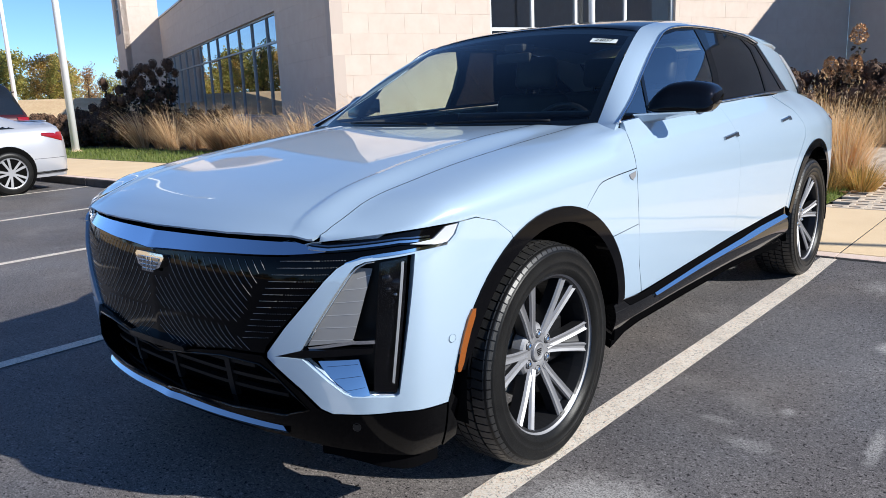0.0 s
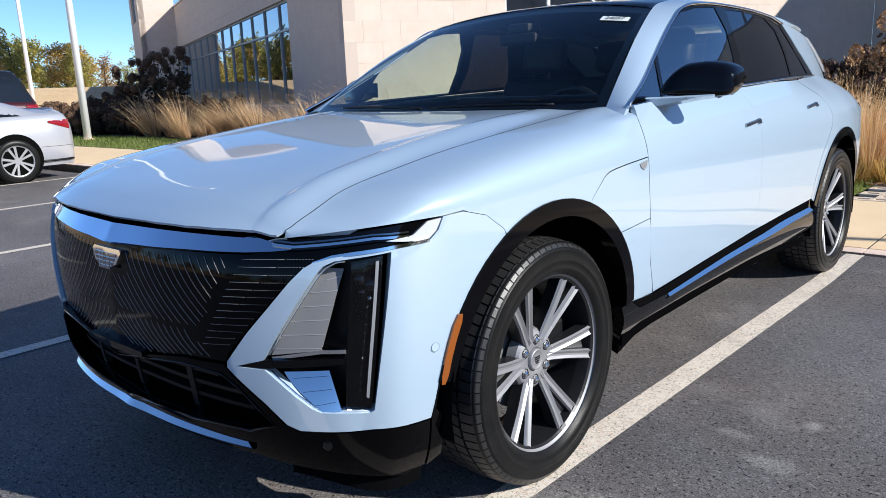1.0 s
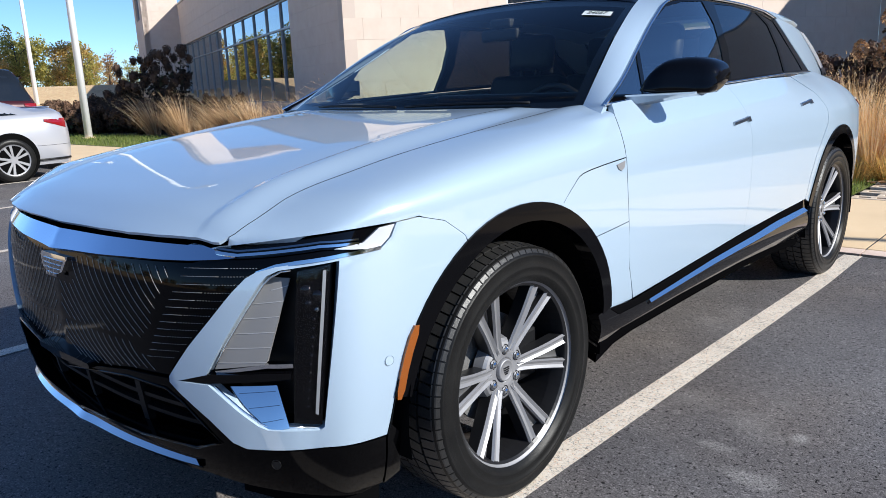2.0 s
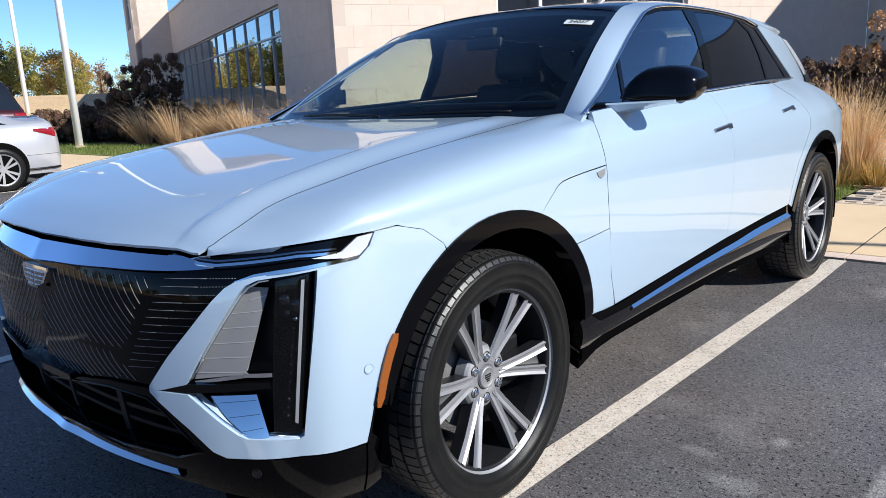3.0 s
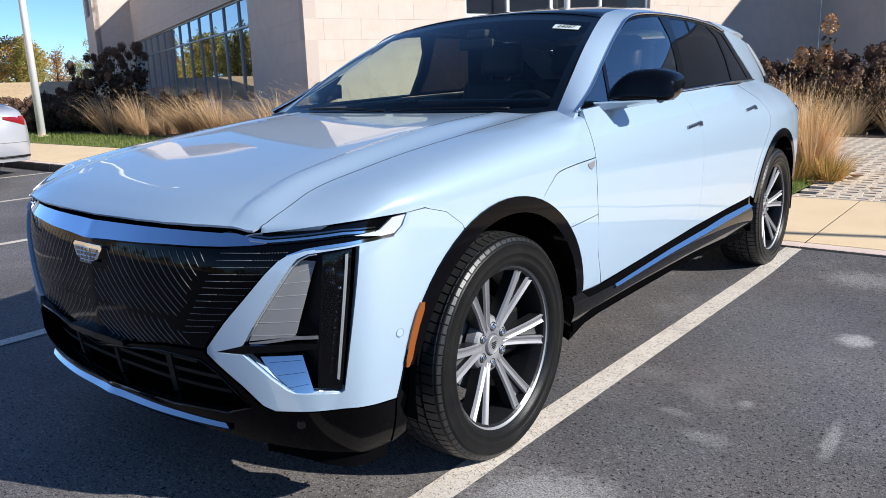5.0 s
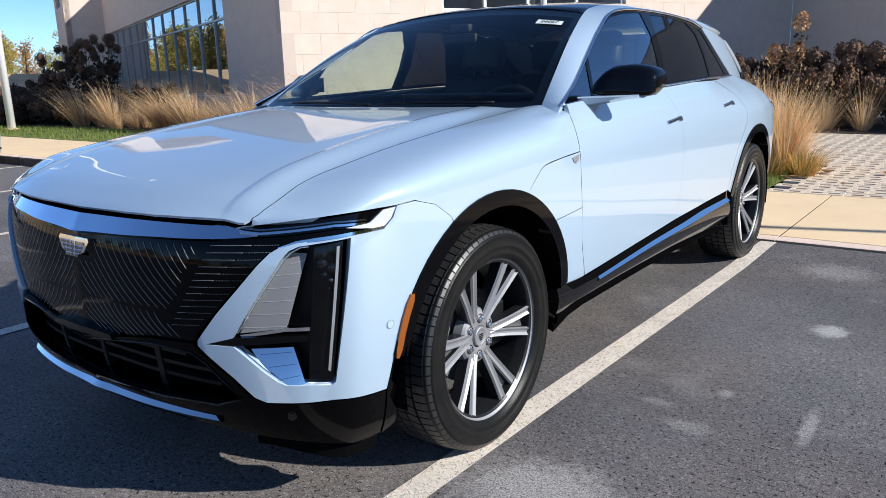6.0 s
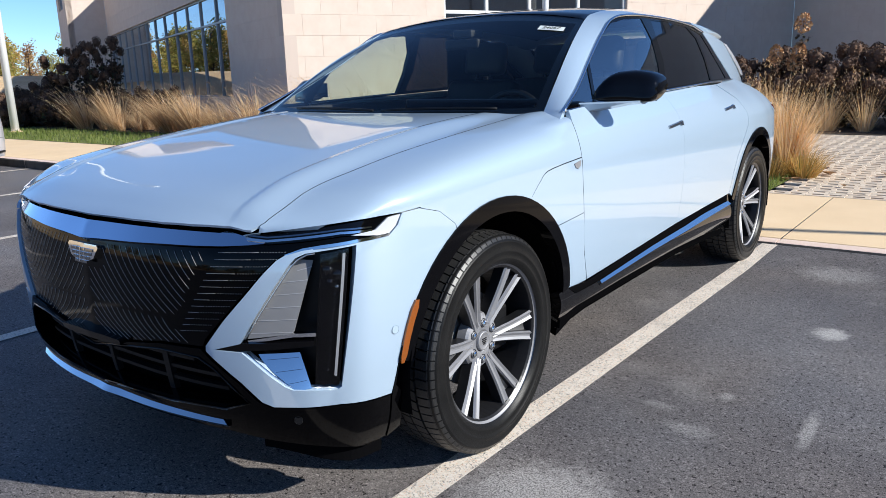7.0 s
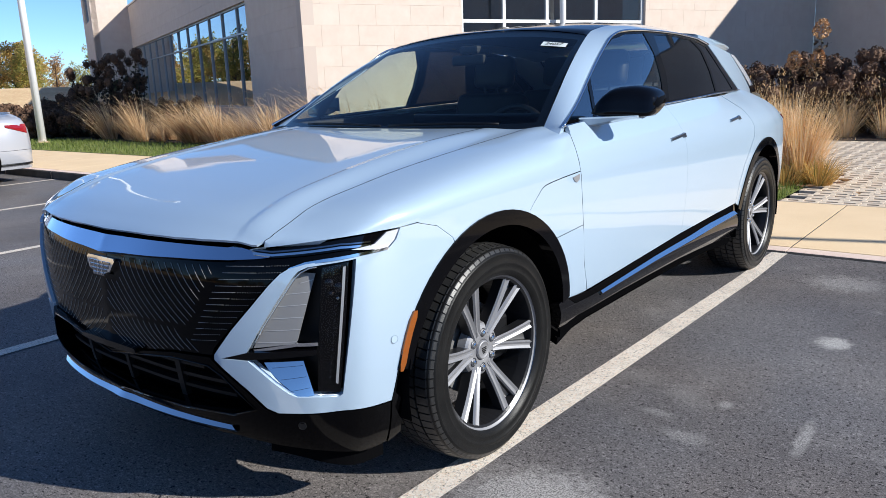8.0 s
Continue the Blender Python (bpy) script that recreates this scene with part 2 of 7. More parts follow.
def part(name, bm, mat, parent, label="", at=None, smooth=False):
    me = bpy.data.meshes.new(name)
    bm.to_mesh(me)
    bm.free()
    me.polygons.foreach_set("use_smooth", [smooth] * len(me.polygons))
    return put(name, me, mat, parent, label, at)


def thing(name, label, category, group="", kind="", at=None):
    ob = new(name)
    ob.empty_display_size = 0.2
    if at is not None:
        ob.matrix_basis = at
    return tagged(ob, label, category, group, kind)


def box(bm, x0, x1, y0, y1, z0, z1, bevel=0.0, seg=2, m=None):
    r = bmesh.ops.create_cube(bm, size=1)
    bmesh.ops.transform(bm, matrix=Matrix.Translation(((x0 + x1) / 2, (y0 + y1) / 2, (z0 + z1) / 2)) @ Matrix.Diagonal((x1 - x0, y1 - y0, z1 - z0, 1)), verts=r["verts"])
    if bevel:
        es = list({e for v in r["verts"] for e in v.link_edges})
        k = bmesh.ops.bevel(bm, geom=es, offset=bevel, segments=seg, profile=0.5, affect='EDGES')
        vs = k["verts"]
        vs = list({v for f in k["faces"] for v in f.verts} | {v for v in r["verts"] if v.is_valid})
    else:
        vs = r["verts"]
    if m is not None:
        bmesh.ops.transform(bm, matrix=m, verts=vs)
    return vs


def cyl(bm, p, q, r1, r2=None, seg=16, caps=True):
    p, q = Vector(p), Vector(q)
    r = bmesh.ops.create_cone(bm, cap_ends=caps, segments=seg, radius1=r1, radius2=r1 if r2 is None else r2, depth=(q - p).length)
    m = Matrix.Translation((p + q) / 2) @ (q - p).to_track_quat('Z', 'Y').to_matrix().to_4x4()
    bmesh.ops.transform(bm, matrix=m, verts=r["verts"])
    return r["verts"]


def curve_fn(xs, ys):
    """A smooth function through knots."""
    xs, ys = np.array(xs, float), np.array(ys, float)
    d = np.diff(ys) / np.diff(xs)
    h = np.diff(xs)
    m = np.empty_like(ys)
    m[1:-1] = (d[:-1] * h[1:] + d[1:] * h[:-1]) / (xs[2:] - xs[:-2])
    m[0], m[-1] = d[0], d[-1]

    def f(x):
        x = np.clip(x, xs[0], xs[-1])
        i = np.clip(np.searchsorted(xs, x) - 1, 0, len(xs) - 2)
        w = xs[i + 1] - xs[i]
        t = (x - xs[i]) / w
        return (2 * t**3 - 3 * t**2 + 1) * ys[i] + (t**3 - 2 * t**2 + t) * w * m[i] + (3 * t**2 - 2 * t**3) * ys[i + 1] + (t**3 - t**2) * w * m[i + 1]
    return f


def soft(a, b, x):
    t = np.clip((x - a) / (b - a), 0, 1)
    return t * t * (3 - 2 * t)


def inside(poly, p):
    """Which of the points p lie in the polygon."""
    a, b = poly, np.roll(poly, -1, 0)
    x, y = p[:, 0:1], p[:, 1:2]
    dy = b[:, 1] - a[:, 1]
    hit = ((a[:, 1] > y) != (b[:, 1] > y)) & (x < (b[:, 0] - a[:, 0]) * (y - a[:, 1]) / np.where(dy == 0, 1e-12, dy) + a[:, 0])
    return hit.sum(1) % 2 == 1


def dense(poly, step):
    out = []
    for a, b in zip(poly, np.roll(poly, -1, 0)):
        n = max(1, int(np.ceil(np.hypot(*(b - a)) / step)))
        out += [a + (b - a) * k / n for k in range(n)]
    return np.array(out)


def rounded(points, step=0.012, rounds=2):
    """Corner-cut a closed outline; points with a third value are kept sharp."""
    pts = [(p[0], p[1], len(p) > 2) for p in points]
    for _ in range(rounds):
        nxt = []
        for i, (x, y, k) in enumerate(pts):
            if k:
                nxt.append((x, y, True))
                continue
            for j in (i - 1, (i + 1) % len(pts)):
                a, b, _ = pts[j]
                nxt.append((x * 0.75 + a * 0.25, y * 0.75 + b * 0.25, False))
        pts = nxt
    return np.array([p[:2] for p in pts])


def shrunk(poly, d):
    """The outline moved inwards by d."""
    if not d:
        return poly
    area = 0.5 * np.sum(poly[:, 0] * np.roll(poly[:, 1], -1) - np.roll(poly[:, 0], -1) * poly[:, 1])
    e = np.roll(poly, -1, 0) - poly
    keep = np.hypot(*e.T) > 1e-7
    poly, e = poly[keep], (np.roll(poly, -1, 0) - poly)[keep]
    n = np.stack([-e[:, 1], e[:, 0]], 1) / np.hypot(*e.T)[:, None] * np.sign(area)
    m = n + np.roll(n, 1, 0)
    m /= np.maximum(1e-3, (m * n).sum(1))[:, None]
    L = np.hypot(*m.T)
    m *= np.minimum(1, 2.0 / np.maximum(L, 1e-6))[:, None]
    return poly + m * d


from mathutils.geometry import delaunay_2d_cdt


def panel(outline, surface, step=0.03, thick=0.012, lift=0.0, gap=0.0, holes=(), flip=False, mirror=False):
    """Verts and faces of a curved sheet: the outline in surface coordinates, its rim folded inwards by thick."""
    poly = dense(shrunk(np.array(outline, float), gap), step)
    rings = [poly] + [dense(np.array(h, float), step) for h in holes]
    lo, hi = poly.min(0), poly.max(0)
    gx, gy = np.meshgrid(np.arange(lo[0] + step / 2, hi[0], step), np.arange(lo[1] + step / 2, hi[1], step))
    gx = gx + (np.arange(gx.shape[0])[:, None] % 2) * step / 2
    grid = np.stack([gx.ravel(), gy.ravel()], 1)
    ok = inside(poly, grid)
    for h in rings[1:]:
        ok &= ~inside(h, grid)
    grid = grid[ok]
    rim = np.concatenate(rings)
    if len(grid):
        near = np.min(np.hypot(grid[:, None, 0] - rim[None, :, 0], grid[:, None, 1] - rim[None, :, 1]), 1)
        grid = grid[near > step * 0.45]
    pts = np.concatenate([rim, grid]) if len(grid) else rim
    edges, k = [], 0
    for r in rings:
        edges += [(k + i, k + (i + 1) % len(r)) for i in range(len(r))]
        k += len(r)
    res = delaunay_2d_cdt([Vector(p) for p in pts], edges, [], 0, 1e-7)
    v2 = np.array([tuple(v) for v in res[0]])
    tri = np.array([f for f in res[2] if len(f) == 3])
    mid = v2[tri].mean(1)
    ok = inside(poly, mid)
    for h in rings[1:]:
        ok &= ~inside(h, mid)
    tri = tri[ok]
    P = np.array(surface(v2[:, 0], v2[:, 1])).T
    e = 1e-3
    du = np.array(surface(v2[:, 0] + e, v2[:, 1])).T - np.array(surface(v2[:, 0] - e, v2[:, 1])).T
    dv = np.array(surface(v2[:, 0], v2[:, 1] + e)).T - np.array(surface(v2[:, 0], v2[:, 1] - e)).T
    N = np.cross(du, dv)
    N /= np.maximum(np.linalg.norm(N, axis=1), 1e-12)[:, None]
    if flip:
        N = -N
    P = P + N * lift
    a, b, c = P[tri[:, 0]], P[tri[:, 1]], P[tri[:, 2]]
    wrong = (np.cross(b - a, c - a) * N[tri[:, 0]]).sum(1) < 0
    tri[wrong] = tri[wrong][:, ::-1]
    faces = [tuple(t) for t in tri]
    verts = [tuple(p) for p in P]
    smooth = [True] * len(faces)
    if thick:
        count = {}
        for t in tri:
            for i in range(3):
                p, q = int(t[i]), int(t[(i + 1) % 3])
                count[(p, q)] = 1
        for (p, q) in list(count):
            if (q, p) not in count:
                k = len(verts)
                verts += [tuple(P[p]), tuple(P[q]), tuple(P[q] - N[q] * thick), tuple(P[p] - N[p] * thick)]
                faces.append((k + 1, k, k + 3, k + 2))
                smooth.append(False)
    normals = [tuple(n) for n in N]
    if thick:
        for k in range(len(P), len(verts), 4):
            a, b, d = (np.array(verts[k + i]) for i in (0, 1, 3))
            m = np.cross(d - a, b - a)
            m = m / max(np.linalg.norm(m), 1e-12)
            normals += [tuple(m)] * 4
    if mirror:
        verts = [(-x, y, z) for x, y, z in verts]
        normals = [(-x, y, z) for x, y, z in normals]
        faces = [f[::-1] for f in faces]
    return verts, faces, normals


def sheet(name, outline, surface, mat, parent, label="", **kw):
    v, f, n = panel(outline, surface, **kw)
    return put(name, shaped(name, v, f, n), mat, parent, label)


def shaped(name, v, f, n):
    """A mesh shaded by the surface's own normals."""
    me = mesh_of(name, v, f, True)
    me.normals_split_custom_set_from_vertices(n)
    return me


def loft(rows, closed=False, flip=False):
    """Faces between rows of points of one length."""
    n = len(rows[0])
    verts = [tuple(p) for r in rows for p in r]
    faces = []
    for i in range(len(rows) - 1):
        for j in range(n if closed else n - 1):
            q = (i * n + j, i * n + (j + 1) % n, (i + 1) * n + (j + 1) % n, (i + 1) * n + j)
            faces.append(q[::-1] if flip else q)
    return verts, faces


def lathe(profile, seg=64, axis='x', closed=True):
    """Turns a profile of (along, radius) round the x axis."""
    rows = []
    for k in range(seg):
        a = 2 * math.pi * k / seg
        rows.append([(x, r * math.sin(a), r * math.cos(a)) for x, r in profile])
    rows.append(rows[0])
    n = len(profile)
    verts = [p for r in rows[:-1] for p in r]
    faces = []
    for i in range(seg):
        for j in range(n - 1):
            faces.append((i * n + j, i * n + j + 1, ((i + 1) % seg) * n + j + 1, ((i + 1) % seg) * n + j))
    return verts, faces


def merged(*pieces):
    verts, faces = [], []
    for v, f in pieces:
        k = len(verts)
        verts += list(v)
        faces += [tuple(i + k for i in t) for t in f]
    return verts, faces


def block(x0, x1, y0, y1, z0, z1):
    v = [(x, y, z) for z in (z0, z1) for y in (y0, y1) for x in (x0, x1)]
    return v, [(0, 2, 3, 1), (4, 5, 7, 6), (0, 1, 5, 4), (2, 6, 7, 3), (0, 4, 6, 2), (1, 3, 7, 5)]


def chamfered(x0, x1, y0, y1, z0, z1, c):
    """A block with a chamfered top rim."""
    v = [(x0, y0, z0), (x1, y0, z0), (x1, y1, z0), (x0, y1, z0), (x0, y0, z1 - c), (x1, y0, z1 - c), (x1, y1, z1 - c), (x0, y1, z1 - c),
         (x0 + c, y0 + c, z1), (x1 - c, y0 + c, z1), (x1 - c, y1 - c, z1), (x0 + c, y1 - c, z1)]
    f = [(0, 1, 5, 4), (1, 2, 6, 5), (2, 3, 7, 6), (3, 0, 4, 7), (4, 5, 9, 8), (5, 6, 10, 9), (6, 7, 11, 10), (7, 4, 8, 11), (8, 9, 10, 11)]
    return v, f


def tube(points, r, seg=8, closed=False, flat=1.0):
    """A round bar along points; flat squeezes it."""
    pts = [Vector(p) for p in points]
    rows = []
    for i, p in enumerate(pts):
        t = (pts[min(i + 1, len(pts) - 1)] - pts[max(i - 1, 0)]).normalized()
        u = t.cross(Vector((0, 0, 1)))
        u = u.normalized() if u.length > 1e-4 else Vector((1, 0, 0))
        w = t.cross(u)
        rr = r[i] if isinstance(r, (list, tuple)) else r
        rows.append([tuple(p + (u * math.cos(a) + w * math.sin(a) * flat) * rr) for a in [2 * math.pi * k / seg for k in range(seg)]])
    v, f = loft(rows, closed=True)
    f = list(f) + [tuple(range(seg))[::-1], tuple(range(len(v) - seg, len(v)))]
    return v, f

# ---- ground ----
ASPHALT = aggregate("asphalt", (0.154, 0.146, 0.142), (0.240, 0.228, 0.221), (0.66, 0.63, 0.59))
LINE_PAINT = worn_paint("worn_white_paint", (0.90, 0.80, 0.68), (0.10, 0.10, 0.10))
CONCRETE = grained("concrete", [(0.25, (0.79, 0.575, 0.34)), (0.6, (0.86, 0.638, 0.39)), (0.85, (0.88, 0.68, 0.45))], 1.3, 0.85, 220, 0.4, 0.004, tint=0.12)
KERB = grained("kerb_concrete", [(0.3, (0.74, 0.56, 0.46)), (0.7, (0.84, 0.66, 0.55))], 2.5, 0.85, 200, 0.5, 0.005, tint=0.15)
# Kerb front with its shade put into the colour; also fills slab joints.
KERB_FACE = grained("kerb_shade_and_joint", [(0.3, (0.05, 0.045, 0.042)), (0.7, (0.10, 0.09, 0.085))], 4, 0.9, 120, 0.6, 0.006, tint=0.2)
SOIL = grained("mulch", [(0.3, (0.045, 0.03, 0.02)), (0.7, (0.09, 0.06, 0.038))], 5, 0.95, 60, 1.0, 0.03, tint=0.3)
TURF = grained("turf", [(0.3, (0.15, 0.18, 0.035)), (0.7, (0.24, 0.27, 0.065))], 3, 0.95, 90, 1.0, 0.03, tint=0.3)
FIELD = grained("dry_field", [(0.3, (0.62, 0.42, 0.22)), (0.7, (0.78, 0.56, 0.32))], 0.25, 0.95, 8, 0.8, 0.05, tint=0.2)
CMU = varied("sand_masonry", [(0.0, (0.64, 0.53, 0.445)), (0.5, (0.65, 0.538, 0.452)), (1.0, (0.66, 0.546, 0.459))], 0.85, 3.0, mottle=0.06)
MORTAR = material("mortar", (0.57, 0.47, 0.40), 0.9)
FRAME_WHITE = material("white_window_frame", (0.75, 0.75, 0.74), 0.4)
FRAME_GREY = material("grey_window_frame", (0.30, 0.30, 0.31), 0.4, 0.5)
PANE = glass("building_glass", (0.05, 0.06, 0.06), 0.006, 0.30)
ROOM_SHADE = material("unlit_room_shade", (0.03, 0.03, 0.03), 0.9)
POLE = material("white_pole", (0.83, 0.83, 0.84), 0.4)


def fall(x):
    """The car park's level."""
    return 0.0 * np.asarray(x, float)


def rise(x, y):
    """Asphalt drawn up to the flush kerb."""
    return float(.022 * soft(2.7, 3.50, y) * soft(-3.2, -.6, x))


def kerb_height(x):
    return .037 + .093 * soft(-.3, -4.5, x)


KERB_Y, WALK_BACK = 3.53, 5.66


def strips(xs, ys, height):
    rows = [[(x, y, float(height(x, y))) for x in xs] for y in ys]
    return loft(rows)


xs_far = list(np.r_[-900, -300, -120, -60, -40, -30, -24, np.arange(-20, 14.1, 1.0), 18, 24, 40, 80, 300, 900])
v, f = strips(xs_far, [-900, -300, -100, -50, -30, -20] + list(np.arange(-14, 3, 1.0)) + [2.7, 2.8, 2.9, 3.0, 3.1, 3.2, 3.3, 3.4, 3.5, KERB_Y - .001, KERB_Y + .10, 4.2, 6, 9, 12, 16, 24, 40, 80, 200, 400, 900], lambda x, y: fall(x) + rise(x, y) - (.0 if y <= KERB_Y else .06))
ground = tagged(put("ground", mesh_of("ground", v, f, True), ASPHALT), "dark grey asphalt car park with worn patches", "ground", kind="structure")
v, f = strips([x for x in xs_far if x <= -19], [-900, -300, -120, -60, -30, 0, 8, 20, 60, 140, 300, 900], lambda x, y: fall(x) + .06 + 2.0 * soft(-23, -44, x))
tagged(put("field", mesh_of("field", v, f, True), FIELD), "dry straw-coloured field beyond the car park", "field", kind="structure")


def stripe(x, y0, y1, w=.098, skew=0.0):
    """A painted line; skew is its drift to the right along its length."""
    rows = []
    for y in np.r_[np.linspace(y0, 2.65, 12), np.linspace(2.75, 3.2, 6), np.linspace(3.25, y1, 7)]:
        c = x + skew * (y - y0) / (y1 - y0)
        rows.append([(c - w / 2, y, rise(c, y) + .004), (c + w / 2, y, rise(c, y) + .004)])
    v, f = loft(rows)
    ob = put("parking_line", mesh_of("parking_line", v, f), LINE_PAINT)
    return tagged(ob, "worn white painted parking line on asphalt", "line", group="parking lines", kind="structure")


stripe(.902, -1.6, KERB_Y - .01, .108, .098)
for x in [3.782] + [.982 - 2.80 * k for k in range(1, 6)]:
    stripe(x, -2.2 if x < 0 else -1.6, KERB_Y - .01)

# kerb and pavement in slabs
edges = [-30, -26, -22, -19, -16.5, -14, -12.2, -10.4, -8.6, -6.8, -5.0, -3.2, -1.0, 1.035, 3.1, 5.2, 7.4, 10, 14]
kerb = tagged(thing("kerb", "low concrete kerb between asphalt and pavement", "kerb", kind="structure"))
walkway = tagged(thing("pavement", "buff concrete pavement in slabs", "pavement", kind="structure"))
for a, b in zip(edges, edges[1:]):
    xs = np.linspace(a + .004, b - .004, 5)
    base = lambda x: fall(x) + kerb_height(x)
    prof = lambda x: [(x, KERB_Y, fall(x) - .05), (x, KERB_Y + .004, base(x) - .02), (x, KERB_Y + .018, base(x) - .003), (x, KERB_Y + .03, base(x)), (x, KERB_Y + .15, base(x)), (x, KERB_Y + .15, fall(x) - .05)]
    v, f = loft([prof(x) for x in xs])
    f = list(f) + [(0, 1, 2, 3, 4, 5), tuple(range(len(v) - 6, len(v)))[::-1]]
    stone_mesh = mesh_of("kerb_stone", v, f)
    stone_mesh.materials.append(KERB)
    stone_mesh.materials.append(KERB_FACE)
    # faces turned from the sun take the shade-dark colour
    for poly in stone_mesh.polygons:
        poly.material_index = 1 if poly.center.y < KERB_Y + .012 else 0
    put("kerb_stone", stone_mesh, None, kerb)
    y0, y1 = KERB_Y + .157, WALK_BACK
    prof = lambda x: [(x, y0, base(x) - .08), (x, y0, base(x) - .006), (x, y0 + .008, base(x) + .002), (x, (y0 + y1) / 2, base(x) + .006), (x, y1 - .008, base(x) + .012), (x, y1, base(x)), (x, y1, base(x) - .08)]
    v, f = loft([prof(x) for x in np.r_[a + .006, np.linspace(a + .014, b - .014, 5), b - .006]])
    f = list(f) + [tuple(range(7)), tuple(range(len(v) - 7, len(v)))[::-1]]
    put("slab", mesh_of("slab", v, f), CONCRETE, walkway)
    v, f = loft([[(b - .0055, y, float(base(b)) + dz), (b + .0055, y, float(base(b)) + dz)] for y, dz in ((y0, -.004), (y0 + .01, .0), ((y0 + y1) / 2, .004), (y1 - .01, .009))])
    put("joint", mesh_of("joint", v, f), KERB_FACE, walkway, "dark joint between slabs")

PAVER_X, PAVER_LEFT = .43, -3.4


def bank(x, y):
    return fall(x) + kerb_height(x) + .015 + .02 * soft(6, 12, y)


v, f = strips([-30, -24, -20, -16, -12, -8, -5, -3, -1.5, -.5, PAVER_X], [WALK_BACK + .01, 6.2, 7.2, 7.9], bank)
tagged(put("lawn", mesh_of("lawn", v, f, True), TURF), "mown green lawn strip", "lawn", kind="structure")
v, f = strips([-30, -24, -20, -16, -12, -8, -5, PAVER_LEFT], [7.85, 9, 11, 14, 18, 24, 34], lambda x, y: bank(x, y) + .01)
tagged(put("planting_bed", mesh_of("planting_bed", v, f, True), SOIL), "dark mulched planting bed", "planting bed", kind="structure")
# Unseen pale ground, added to throw light onto the wing's wall.
v, f = strips([PAVER_LEFT, -2, -.5, 2, 5, 14, 24], [16.6, 18, 21, 25, 34], lambda x, y: bank(0, y) + .005)
tagged(put("court", mesh_of("court", v, f, True), CONCRETE), "pale concrete court behind the shrubs, added to bounce light", "court", kind="structure")
v, f = strips([PAVER_LEFT, -1, 2, 4, 8, 14], [12.3, 13, 15, 16.6], lambda x, y: bank(0, y) + .01)
tagged(put("planting_bed", mesh_of("planting_bed", v, f, True), SOIL), "dark mulched planting bed", "planting bed", kind="structure")
v, f = strips([PAVER_LEFT, -1, PAVER_X], [7.9, 10, 12.3], lambda x, y: bank(0, y) - .05)
tagged(put("paver_bed", mesh_of("paver_bed", v, f, True), SOIL), "dark gravel under the grid pavers", "gravel", kind="structure")
v, f = strips([PAVER_X, 2, 4, 8, 14], [WALK_BACK, 8, 12.3], lambda x, y: bank(0, y) - .05)
tagged(put("paver_bed", mesh_of("paver_bed", v, f, True), SOIL), "dark gravel under the grid pavers", "gravel", kind="structure")

# ---- building ----
CORNER = Vector((-10.99, 9.75, 0.0))
ALONG_A, ALONG_B = Vector((-.9272, .3746, 0)), Vector((.3746, .9272, 0))      # shaded wall, sunlit wall
OUT_A, OUT_B = -ALONG_B, -ALONG_A
building = thing("building", "sand-coloured masonry office building with tall windows", "building", kind="structure")


def wall_at(base, along, out):
    m = Matrix((along, out, Vector((0, 0, 1)))).transposed().to_4x4()
    return Matrix.Translation(base) @ m


BLOCK_LISTS = []


def masonry(name, base, along, out, length, height, openings=(), course=.467, unit=.93, depth=.30, z0=-.1, single=0):
    """A wall of large blocks with recessed joints, openings cut through it."""
    m = wall_at(base, along, out)
    wall = thing(name, "sand-coloured masonry wall", "wall", kind="structure", at=m)
    cuts_z = sorted({z0, height} | {o[2] for o in openings} | {o[3] for o in openings})
    cuts_x = sorted({0, length} | {o[0] for o in openings} | {o[1] for o in openings})
    pieces = []
    for a, b in zip(cuts_x, cuts_x[1:]):
        for c, d in zip(cuts_z, cuts_z[1:]):
            if not any(o[0] <= a and b <= o[1] and o[2] <= c and d <= o[3] for o in openings):
                pieces.append(block(a, b, -depth, -.006, c, d))
    v, f = merged(*pieces)
    put("backing", mesh_of("backing", v, f), MORTAR, wall)
    pieces = []
    row = 0
    z = z0
    while z < height - .02:
        x = -(unit / 2) * (row % 2)
        while x < length:
            a, b, c, d = max(0, x) + .0017, min(length, x + unit) - .0017, z + .0017, min(height, z + course) - .0017
            x += unit
            if b - a < .03:
                continue
            spans = [(a, b, c, d)]
            for o in openings:
                nxt = []
                for (p, q, r, s) in spans:
                    if q <= o[0] or p >= o[1] or s <= o[2] or r >= o[3]:
                        nxt.append((p, q, r, s))
                        continue
                    if p < o[0]:
                        nxt.append((p, o[0], r, s))
                    if q > o[1]:
                        nxt.append((o[1], q, r, s))
                    if r < o[2]:
                        nxt.append((max(p, o[0]), min(q, o[1]), r, o[2]))
                    if s > o[3]:
                        nxt.append((max(p, o[0]), min(q, o[1]), o[3], s))
                spans = nxt
            for (p, q, r, s) in spans:
                if q - p > .01 and s - r > .01:
                    pieces.append((p, q, r, s))
        z += course
        row += 1
    BLOCK_LISTS.append((wall, single, pieces))
    return wall


